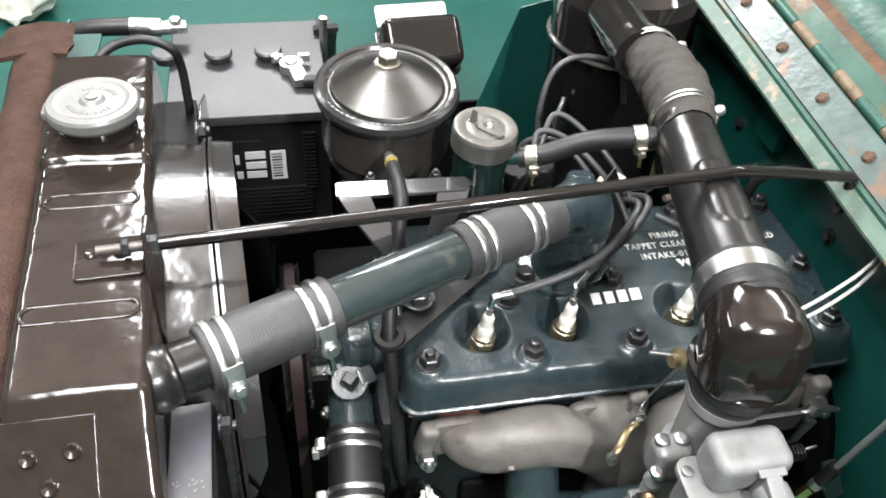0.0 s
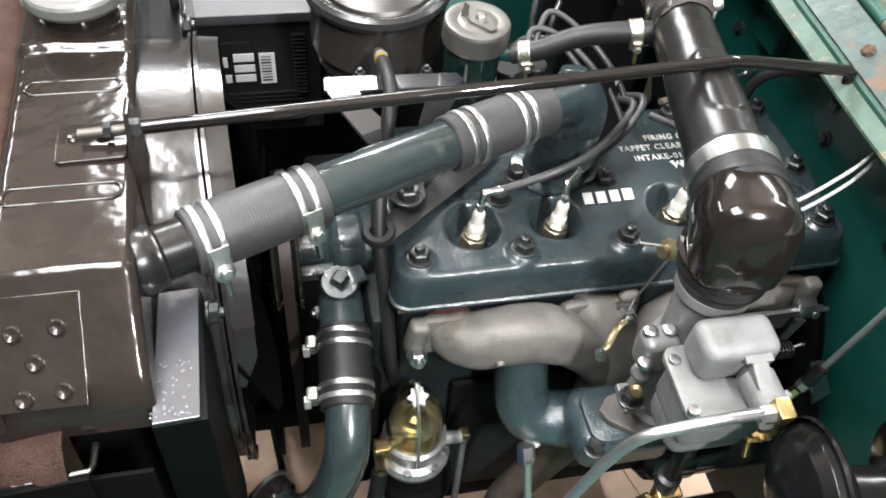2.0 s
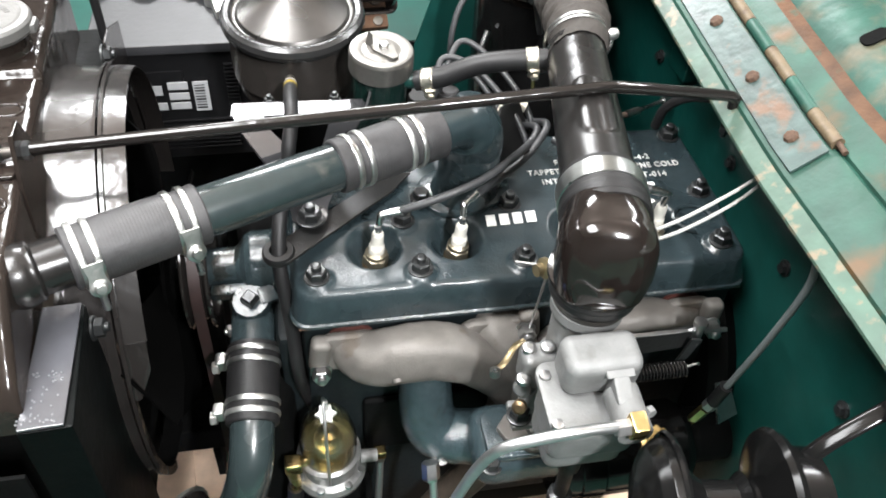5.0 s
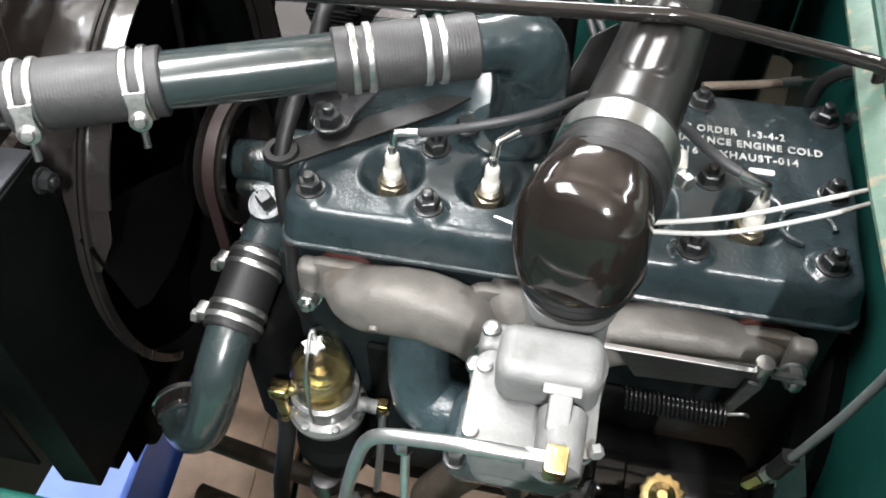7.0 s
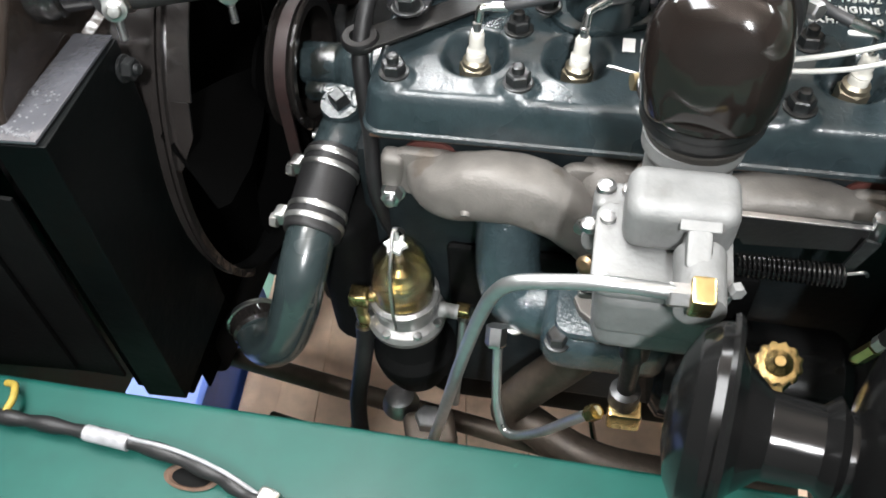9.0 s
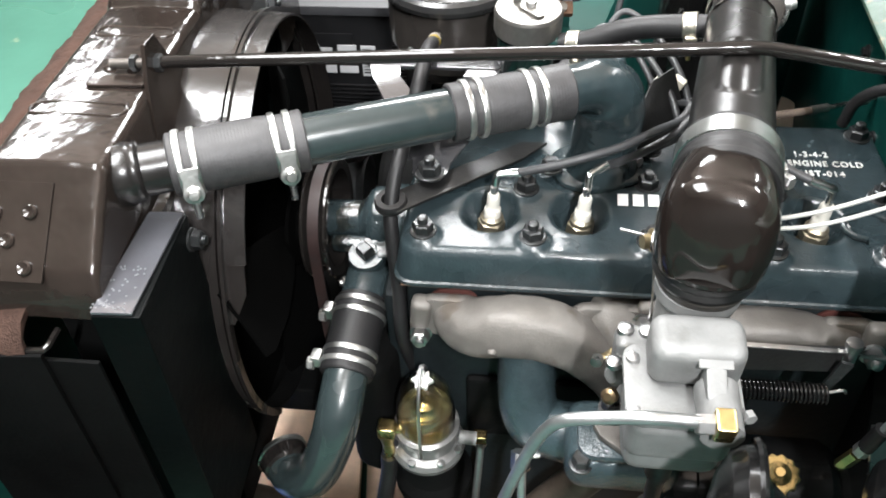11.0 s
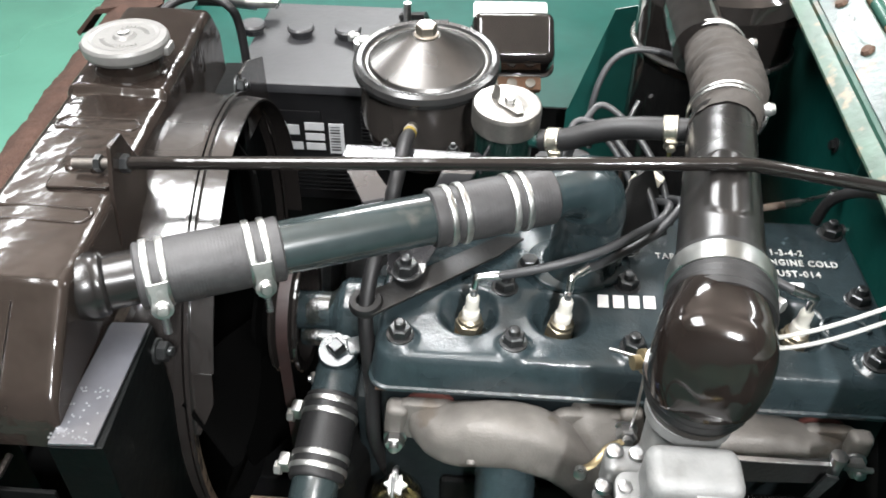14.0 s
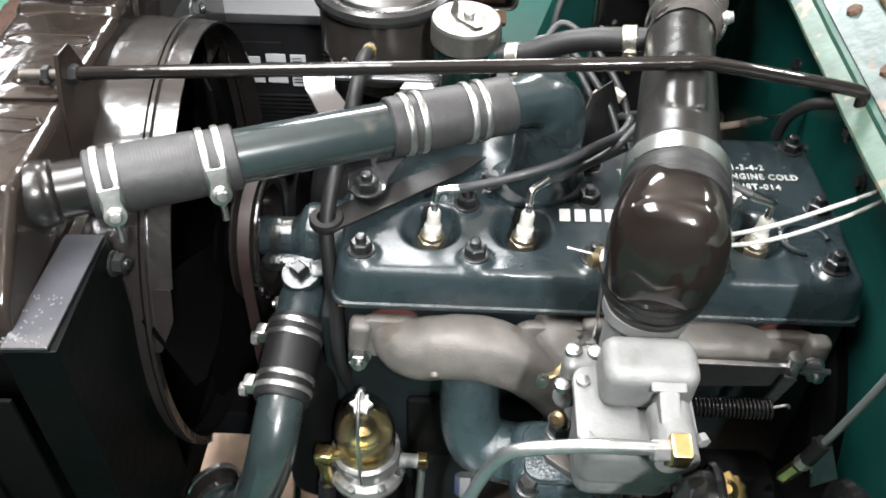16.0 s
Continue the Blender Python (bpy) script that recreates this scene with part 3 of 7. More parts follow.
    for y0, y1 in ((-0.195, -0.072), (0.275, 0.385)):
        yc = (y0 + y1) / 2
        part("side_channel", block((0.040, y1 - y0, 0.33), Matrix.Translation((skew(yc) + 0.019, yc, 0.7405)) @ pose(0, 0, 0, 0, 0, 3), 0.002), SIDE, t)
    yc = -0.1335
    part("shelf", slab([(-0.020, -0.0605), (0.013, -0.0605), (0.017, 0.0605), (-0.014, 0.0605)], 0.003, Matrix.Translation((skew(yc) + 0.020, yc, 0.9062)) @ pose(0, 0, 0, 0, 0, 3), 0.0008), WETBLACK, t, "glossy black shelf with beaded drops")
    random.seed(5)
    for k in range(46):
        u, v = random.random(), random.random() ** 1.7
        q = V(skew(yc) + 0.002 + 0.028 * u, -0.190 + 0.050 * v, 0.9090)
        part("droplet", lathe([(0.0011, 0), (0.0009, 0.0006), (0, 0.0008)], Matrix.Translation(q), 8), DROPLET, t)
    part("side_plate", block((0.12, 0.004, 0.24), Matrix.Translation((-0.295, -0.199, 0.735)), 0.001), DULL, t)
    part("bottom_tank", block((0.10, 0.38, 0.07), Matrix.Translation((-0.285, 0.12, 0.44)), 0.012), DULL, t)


def radiator_cap():
    prof = [(0.0, 0.0), (0.040, 0.0), (0.0425, 0.004), (0.0425, 0.012), (0.0405, 0.0150), (0.034, 0.0158), (0.030, 0.0145), (0.012, 0.0150), (0.009, 0.0178), (0.0, 0.0185)]
    t = part("cap", lathe(prof, Matrix.Translation((-0.293, 0.205, 1.009)), 56), CAPMETAL, RADIATOR[0], "pressed grey metal cap with raised marks")
    part("rivet", lathe([(0.0, 0.0), (0.006, 0.0), (0.0055, 0.002), (0.0, 0.0032)], Matrix.Translation((-0.293, 0.205, 1.0270)), 20), STEEL, t)
    for k in list(range(2, 12)) + list(range(19, 31)):
        a = 2 * math.pi * k / 34
        m = Matrix.Translation((-0.293 + 0.0215 * math.cos(a), 0.205 + 0.0215 * math.sin(a), 1.0238)) @ pose(0, 0, 0, 0, 0, math.degrees(a))
        part("raised_mark", block((0.005, 0.0022, 0.0012), m, 0.0003), CAPMETAL, t)
    for dx in (-1, 1):
        part("ear", block((0.012, 0.020, 0.010), Matrix.Translation((-0.293 + dx * 0.040, 0.205, 1.0135)), 0.003), CAPMETAL, t)


# ---- fan shroud and fan ----
HUB_Y, HUB_Z, RING = 0.142, 0.730, 0.232


def shroud():
    t = thing("fan_shroud", (-0.2, HUB_Y, 0.50), "glossy black sheet-metal fan shroud ring", "fan shroud")
    def arc(x0, x1, r0, r1, a0, a1, thick, name, mat, seg=72):
        rings = []
        for k in range(seg + 1):
            a = radians(a0 + (a1 - a0) * k / seg)
            c, s = math.cos(a), math.sin(a)
            sk = -0.055 * r0 * c
            rings.append([V(x + sk, HUB_Y + r * c, HUB_Z + r * s) for x, r in ((x0, r0), (x1, r1), (x1, r1 - thick), (x0, r0 - thick))])
        return part(name, loft(rings), mat, t)
    arc(-0.246, -0.196, RING + 0.004, RING, -20, 204, 0.003, "barrel", SHROUD)
    arc(-0.1985, -0.1955, RING + 0.0055, RING + 0.0055, -20, 215, 0.009, "seam_bead", SHROUD)
    arc(-0.1930, -0.1895, RING + 0.0065, RING + 0.0065, -20, 225, 0.009, "front_bead", SHROUD)
    arc(-0.1900, -0.1695, RING + 0.001, RING - 0.001, -10, 152, 0.0025, "hood_ring", SHROUD)
    arc(-0.215, -0.192, RING, RING, 200, 345, 0.003, "lower_ring", DULL)
    # flat tip of the ring at its near end
    a = radians(152)
    p = V(-0.174 + 0.012, HUB_Y + RING * math.cos(a), HUB_Z + RING * math.sin(a))
    m = Matrix(((1, 0, 0, -0.191 + 0.0125), (0, -0.35, -0.93, p.y), (0, -0.93, 0.35, p.z), (0, 0, 0, 1)))
    part("ring_tip", slab([(0, 0), (0.0195, 0), (0.0195, 0.030), (0.006, 0.062), (0, 0.062)], 0.002, m), SHROUD, t)
    # backing plate behind the fan opening, its near-black standing for the shade inside
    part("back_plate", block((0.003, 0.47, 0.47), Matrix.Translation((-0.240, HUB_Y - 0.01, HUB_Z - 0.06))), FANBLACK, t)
    # mounting boss bolts on the near channel
    for y, z in ((-0.080, 0.884), (0.275, 0.935)):
        part("bolt", hexagon(0.009, 0.008, axis_pose((skew(y) + 0.040, y, z), (1, 0, 0)), washer=0.011, stud=0.004), BOLT, t)
    bm = slab([(0, 0), (0.09, 0), (0.09, 0.06), (0.03, 0.085), (0, 0.085)], 0.003, Matrix(((0, 0, 1, skew(0.3) + 0.045), (1, 0, 0, 0.275), (0, 1, 0, 0.865), (0, 0, 0, 1))), 0.0008)
    part("corner_plate", bm, SHROUD, t)


def fan():
    t = thing("cooling_fan", (-0.17, 0.085, 0.75), "black four-blade engine cooling fan in the shroud", "fan")
    c = V(-0.165, 0.10, 0.748)
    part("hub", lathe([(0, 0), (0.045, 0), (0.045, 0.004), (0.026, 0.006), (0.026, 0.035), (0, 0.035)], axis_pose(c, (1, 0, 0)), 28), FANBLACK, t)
    for k in range(4):
        a = radians(80 + 90 * k)
        d, w = V(0, math.cos(a), math.sin(a)), V(0, -math.sin(a), math.cos(a))
        rings = []
        for r, hw, tw in ((0.03, 0.018, 0.2), (0.07, 0.030, 0.45), (0.12, 0.042, 0.5), (0.175, 0.046, 0.5), (0.190, 0.040, 0.48)):
            ax = V(math.sin(tw), 0, 0) + w * math.cos(tw)
            nn = V(math.cos(tw), 0, 0) - w * math.sin(tw)
            q = c + d * r
            rings.append([q + ax * hw + nn * 0.0012, q + nn * 0.003, q - ax * hw + nn * 0.0012, q - ax * hw - nn * 0.0012, q + nn * 0.0005, q + ax * hw - nn * 0.0012])
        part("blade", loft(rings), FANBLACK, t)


for build in (near_fender, far_fender, firewall, cowl, hood, grille, felt_strips, radiator, radiator_cap, shroud, fan):
    build()


# ---- engine: block, head, bolts, lettering ----
BOLTS = [(0.0, 0.0), (0.105, -0.001), (0.2145, 0.0), (0.325, -0.004), (0.433, 0.0),
         (0.096, 0.071), (0.217, 0.084), (0.338, 0.078), (0.440, 0.080),
         (0.442, 0.184), (0.330, 0.186), (0.215, 0.186)]
PLUGS = [(0.062, 0.036), (0.150, 0.038), (0.283, 0.040), (0.372, 0.041)]
TOP = 0.838


def head_height(x, y):
    z = TOP
    # raised centre deck, lower shoulder towards the near side
    z -= 0.006 * (1 - smoothstep(0.035, 0.075, y))
    for bx, by in BOLTS:
        d = math.hypot(x - bx, y - by)
        z += 0.0055 * (1 - smoothstep(0.012, 0.019, d)) * (1 - smoothstep(0.02, 0.09, y))
    for px, py in PLUGS:
        d = math.hypot((x - px), (y - py - 0.004) * 0.95)
        z -= 0.024 * (1 - smoothstep(0.013, 0.031, d))
    z += 0.0007 * noise.noise(V(x * 40, y * 40, 0))
    return z


def engine():
    t = thing("engine", (0.2, 0.1, 0.35), "dark blue-grey painted four-cylinder engine with a flat cylinder head", "engine")
    # cylinder head: shaped deck with a rounded rim and a skirt
    x0, x1, y0, y1, r = -0.024, 0.462, -0.022, 0.206, 0.020
    nx, ny = 210, 100
    bm = bmesh.new()
    grid = []
    for i in range(nx + 1):
        row = []
        for j in range(ny + 1):
            u, v = 2 * i / nx - 1, 2 * j / ny - 1
            x, y = (x0 + x1) / 2 + u * (x1 - x0) / 2, (y0 + y1) / 2 + v * (y1 - y0) / 2
            # pull the corners round
            cx, cy = max(abs(x - (x0 + x1) / 2) - ((x1 - x0) / 2 - r), 0), max(abs(y - (y0 + y1) / 2) - ((y1 - y0) / 2 - r), 0)
            d = math.hypot(cx, cy)
            if d > r and cx > 0 and cy > 0:
                x -= math.copysign(cx * (1 - r / d), x - (x0 + x1) / 2)
                y -= math.copysign(cy * (1 - r / d), y - (y0 + y1) / 2)
                d = r
            edge = max(0.0, d - (r - 0.009)) / 0.009
            z = head_height(x, y) - 0.009 * (1 - math.sqrt(max(0, 1 - edge * edge)))
            row.append(bm.verts.new((x, y, z)))
        grid.append(row)
    for i in range(nx):
        for j in range(ny):
            bm.faces.new((grid[i][j], grid[i + 1][j], grid[i + 1][j + 1], grid[i][j + 1]))
    rim = [grid[i][0] for i in range(nx + 1)] + [grid[nx][j] for j in range(1, ny + 1)] + [grid[i][ny] for i in range(nx - 1, -1, -1)] + [grid[0][j] for j in range(ny - 1, 0, -1)]
    cxm, cym = (x0 + x1) / 2, (y0 + y1) / 2
    last = rim
    for z, out in ((0.806, 0.003), (0.7950, 0.0042), (0.7935, 0.0062), (0.7905, 0.0062), (0.7893, 0.003), (0.786, 0.003)):
        ring = [bm.verts.new((v.co.x + math.copysign(out, v.co.x - cxm) * min(1, abs(v.co.x - cxm) / 0.2), v.co.y + math.copysign(out, v.co.y - cym) * min(1, abs(v.co.y - cym) / 0.08), z)) for v in rim]
        for k in range(len(rim)):
            q = (k + 1) % len(rim)
            bm.faces.new((last[k], last[q], ring[q], ring[k]))
        last = ring
    part("cylinder_head", bm, HEADPAINT, t)
    part("head_gasket", block((0.486, 0.232, 0.003), Matrix.Translation((0.22, 0.094, 0.7835)), 0.001), RUST, t)
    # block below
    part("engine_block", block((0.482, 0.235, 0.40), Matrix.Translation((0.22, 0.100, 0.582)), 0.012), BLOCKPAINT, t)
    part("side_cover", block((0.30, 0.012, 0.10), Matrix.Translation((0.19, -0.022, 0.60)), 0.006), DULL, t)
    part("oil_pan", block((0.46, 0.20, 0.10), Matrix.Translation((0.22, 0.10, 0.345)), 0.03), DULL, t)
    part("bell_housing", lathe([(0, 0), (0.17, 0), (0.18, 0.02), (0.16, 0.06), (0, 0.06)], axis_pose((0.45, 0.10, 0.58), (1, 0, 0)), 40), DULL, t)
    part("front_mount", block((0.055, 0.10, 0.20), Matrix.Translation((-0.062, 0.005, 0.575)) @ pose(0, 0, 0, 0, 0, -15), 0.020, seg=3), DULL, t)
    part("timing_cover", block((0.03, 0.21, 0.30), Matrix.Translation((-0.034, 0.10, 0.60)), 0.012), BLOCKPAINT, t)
    for k, (x, y) in enumerate(BOLTS):
        z = head_height(x, y) - 0.001
        part("head_bolt", hexagon(0.0105, 0.0095, Matrix.Translation((x, y, z)) @ pose(0, 0, 0, 0, 0, 17 * k), washer=0.0132, stud=0.007), BOLT, t)
    # white painted marks: a block emblem in four pieces, and the tuning plate
    for k, (w, x) in enumerate(((0.0105, 0.1915), (0.0105, 0.2065), (0.0105, 0.2215), (0.0115, 0.2365))):
        z = head_height(x, 0.062) + 0.0012
        part("white_mark", block((w, 0.0145, 0.0014), Matrix.Translation((x, 0.0605 + 0.0005 * k, z)) @ pose(0, 0, 0, 14, 0, 0), 0.0004), WHITE, t, "white painted mark")
    z = TOP + 0.0010
    lines = [("FIRING ORDER  1-3-4-2", 0.287, 0.1440, 0.117), ("TAPPET CLEARANCE ENGINE COLD", 0.2505, 0.1280, 0.185), ("INTAKE-016   EXHAUST-014", 0.264, 0.1110, 0.150)]
    for body, x, y, wide in lines:
        plate_letters(body, (x, y, z), wide, 0.0090, FADED, t, "plate_text", "white lettering")
    part("plate_emblem", slab([(0, 0.012), (0.004, 0), (0.008, 0.009), (0.012, 0), (0.016, 0.012), (0.012, 0.012), (0.0115, 0.006), (0.008, 0.012), (0.0045, 0.006), (0.004, 0.012)], 0.0012, Matrix.Translation((0.302, 0.0945, z - 0.0006))), WHITE, t, "pale emblem shape")
    part("plate_mark", slab(rounded(0.022, 0.006, 0.002), 0.001, Matrix.Translation((0.382, 0.0985, z - 0.0006))), WHITE, t, "white winged mark")
    # small lifting eye outline on the head's end
    part("cast_ring", sweep([(0.418 + 0.022 * math.cos(a), 0.040 + 0.020 * math.sin(a), TOP - 0.003) for a in (0.5 * k for k in range(10))], 0.003, 8, 4), HEADPAINT, t)
    return t


engine()


def spark_plug(x, y, k):
    z = head_height(x, y) - 0.0005
    t = thing("spark_plug", (x, y, z), "white ceramic spark plug with a plated hex", "spark plug", "spark plugs")
    m = Matrix.Translation((x, y, z)) @ pose(0, 0, 0, 2, 4, 0)
    part("seat_ring", lathe([(0, 0), (0.0135, 0), (0.0135, 0.005), (0.012, 0.007), (0, 0.007)], m, 24), COPPERISH, t)
    part("hex", hexagon(0.0138, 0.011, m @ Matrix.Translation((0, 0, 0.0080)) @ pose(0, 0, 0, 0, 0, 11 * k)), PLUGPLATE, t)
    part("shell", lathe([(0.0115, 0.018), (0.0115, 0.023), (0.0088, 0.0255)], m, 24), PLUGPLATE, t)
    part("insulator", lathe([(0.0085, 0.023), (0.0083, 0.031), (0.0076, 0.032), (0.0083, 0.0335), (0.0076, 0.035), (0.0066, 0.037), (0.0064, 0.050), (0.0048, 0.053), (0, 0.053)], m, 24), CERAMIC, t)
    top = m @ V(0, 0, 0.052)
    part("terminal", lathe([(0.0035, 0), (0.0035, 0.009), (0, 0.010)], Matrix.Translation(top), 14), STEEL, t)
    return top + V(0, 0, 0.008)


PLUGPLATE = material("tan_plug_plating", (0.36, 0.32, 0.24), 0.35, 0.9, 0, 0.2, 150)
COPPERISH = material("copper_gasket_ring", (0.24, 0.17, 0.10), 0.4, 0.9, 0, 0.3, 150)
TIPS = [spark_plug(x, y, k) for k, (x, y) in enumerate(PLUGS)]


def ignition_wire(tip, corner, end, pts):
    t = thing("ignition_wire", tip, "grey ignition wire with a bent metal plug terminal", "wire", "ignition wires")
    a, b, c = Vector(tip), V(*corner), V(*end)
    bend = [a - V(0, 0, 0.009), a.lerp(b, 0.8), b.lerp(a, 0.06) + (c - b) * 0.05, b.lerp(c, 0.2), c]
    clip = part("terminal_clip", sweep(bend, 0.0036, 14, 4), TERMINAL, t, "shiny tubular wire terminal")
    part("crimp", sweep([b.lerp(c, 0.55), c + (c - b) * 0.25], 0.0046, 14, 1), TERMINAL, clip)
    part("jacket", sweep([c] + pts, 0.0042, 14, 10), WIRE, t)


TERMINAL = material("tinned_terminal", (0.66, 0.67, 0.66), 0.22, 1.0, 0, 0.15, 150, 0.0003, 150)
ignition_wire(TIPS[0], (0.0684, 0.0386, 0.8797), (0.0862, 0.0405, 0.8805), [(0.117, 0.041, 0.889), (0.149, 0.045, 0.898), (0.182, 0.060, 0.901), (0.216, 0.088, 0.901), (0.243, 0.120, 0.893), (0.254, 0.134, 0.900), (0.252, 0.152, 0.893), (0.235, 0.180, 0.872)])
ignition_wire(TIPS[1], (0.1556, 0.0448, 0.8790), (0.1680, 0.0540, 0.8830), [(0.186, 0.070, 0.878), (0.210, 0.090, 0.877), (0.236, 0.106, 0.885), (0.258, 0.124, 0.899), (0.267, 0.142, 0.901), (0.263, 0.162, 0.890), (0.245, 0.190, 0.868)])
ignition_wire(TIPS[3], (0.3705, 0.0244, 0.8890), (0.3514, 0.0251, 0.8960), [(0.335, 0.032, 0.900), (0.315, 0.050, 0.903), (0.290, 0.085, 0.902), (0.27, 0.12, 0.895)])


# ---- upper coolant hose, connector pipe, thermostat elbow ----
HA, HB = V(-0.212, -0.0730, 0.9550), V(0.150, 0.0830, 0.9510)


def along(s):
    return HA + (HB - HA) * s


HDIR = (HB - HA).normalized()


def wire_clamp(parent, c, d, r, lug=True, angle=-95):
    """A double-wire hose clamp with its screw lug, as a part with pieces."""
    d = Vector(d).normalized()
    m = axis_pose(c, d)
    bm = bmesh.new()
    for off in (-0.0062, 0.0062):
        lathe([(r - 0.0012, off - 0.0028), (r + 0.0008, off - 0.0028), (r + 0.0014, off - 0.0018), (r + 0.0014, off + 0.0018), (r + 0.0008, off + 0.0028), (r - 0.0012, off + 0.0028)], m, 44, bm, closed=True)
    band = part("hose_clamp", bm, ZINC, parent, "plated double-band hose clamp")
    if lug:
        down = (V(0, -0.35, -1) - d * d.dot(V(0, -0.35, -1))).normalized()
        face = d.cross(down).normalized()
        face = face if face.y < 0 else -face
        q = Vector(c) + face * (r + 0.001) + down * 0.010
        mm = Matrix(((d.x, down.x, face.x, q.x), (d.y, down.y, face.y, q.y), (d.z, down.z, face.z, q.z), (0, 0, 0, 1)))
        tongue = [(-0.0085, -0.013), (0.0085, -0.013), (0.0066, -0.002)] + [(0.0088 * math.cos(a), 0.009 + 0.0088 * math.sin(a)) for a in (radians(-30 + 24 * k) for k in range(11))] + [(-0.0066, -0.002)]
        part("lug", slab(tongue, 0.0024, mm, 0.0008), ZINC, band)
        part("screw", lathe([(0, 0.002), (0.0072, 0.002), (0.0074, 0.0032), (0.0052, 0.0040), (0.0050, 0.0066), (0.0040, 0.0076), (0, 0.0078)], mm @ Matrix.Translation((0, 0.009, 0.0004)), 24), ZINC, band)
        part("screw_end", lathe([(0.0030, 0), (0.0030, 0.014), (0, 0.015)], axis_pose(q + down * 0.0175 - face * 0.002, down), 10), STEEL, band)
    return band


def hose_piece(name, a, b, r, label, clamps, lugs=True):
    t = thing(name, a, label, "hose")
    d = (Vector(b) - Vector(a)).normalized()
    L = (Vector(b) - Vector(a)).length
    prof = [(r - 0.006, 0), (r - 0.0015, 0), (r, 0.0015)]
    n = 6 * int(L / 0.0029)
    for k in range(n + 1):
        z = 0.003 + (L - 0.006) * k / n
        pinch = sum(0.0014 * math.exp(-((z - c * L) / 0.010) ** 2) for c in clamps)
        rib = 0.000045 * math.sin(2 * math.pi * k / 6) * smoothstep(0.004, 0.016, z) * smoothstep(0.002, 0.012, L - z)
        prof.append((r - pinch + rib, z))
    prof += [(r, L - 0.0015), (r - 0.0015, L), (r - 0.006, L)]
    part("hose_body", lathe(prof, axis_pose(a, d), 44), HOSE, t)
    for c in clamps:
        wire_clamp(t, Vector(a) + d * (c * L), d, r, lugs, 35)
    return t


hose_piece("radiator_hose", along(0.040), along(0.328), 0.0272, "dark grey ribbed radiator hose with two plated clamps", (0.13, 0.83))
hose_piece("radiator_hose", along(0.655), along(0.945), 0.0262, "short dark grey ribbed radiator hose with two plated clamps", (0.19, 0.69), False)


def connector_pipe():
    t = thing("coolant_pipe", along(0.3), "glossy blue-grey painted steel coolant pipe between two hoses", "pipe")
    bm = lathe([(0.0222, 0), (0.0225, 0.01), (0.0225, 0.145), (0.0222, 0.16)], axis_pose(along(0.30), HDIR), 48)
    part("pipe", bm, PIPEPAINT, t)


connector_pipe()


def thermostat_elbow():
    t = thing("thermostat_housing", (0.166, 0.118, TOP), "blue-grey cast thermostat elbow bolted on the cylinder head", "thermostat housing")
    bend = [along(0.86), along(0.95), HB + V(0.006, 0.004, -0.001), (0.1665, 0.0945, 0.9390), (0.1725, 0.1020, 0.9160), (0.1725, 0.1060, 0.885), (0.1710, 0.1080, 0.857), (0.1700, 0.1090, TOP)]
    bm = sweep(bend, lambda s: 0.0228 + 0.0105 * smoothstep(0.16, 0.50, s) + 0.005 * smoothstep(0.80, 1.0, s), 44, 12)
    part("elbow", wobble(wobble(bm, 0.0010, 45), 0.0003, 150, 3), ELBOWPAINT, t)
    part("base_flange", slab(rounded(0.104, 0.080, 0.035, 8), 0.008, Matrix.Translation((0.170, 0.112, TOP - 0.001)) @ pose(0, 0, 0, 0, 0, 20), 0.003), ELBOWPAINT, t)
    part("top_boss", lathe([(0.0185, -0.020), (0.0170, -0.004), (0.0140, 0.0025), (0.0130, 0.0055), (0.0115, 0.0065), (0, 0.0065)], axis_pose((0.1690, 0.1130, 0.9600), (0.05, 0.35, 1)), 32), ELBOWPAINT, t)
    for a in (-1, 1):
        p = V(0.170 + a * 0.054 * math.cos(radians(20)), 0.112 + a * 0.054 * math.sin(radians(20)), TOP + 0.010)
        part("flange_bolt", hexagon(0.009, 0.009, Matrix.Translation(p), washer=0.012), BOLT, t)


ELBOWPAINT = material("smooth_casting_enamel", (0.018, 0.028, 0.031), 0.24, 0, 0.15, 0.25, 60, 0.0005, 90, 0.2, bump_detail=2.0)


thermostat_elbow()


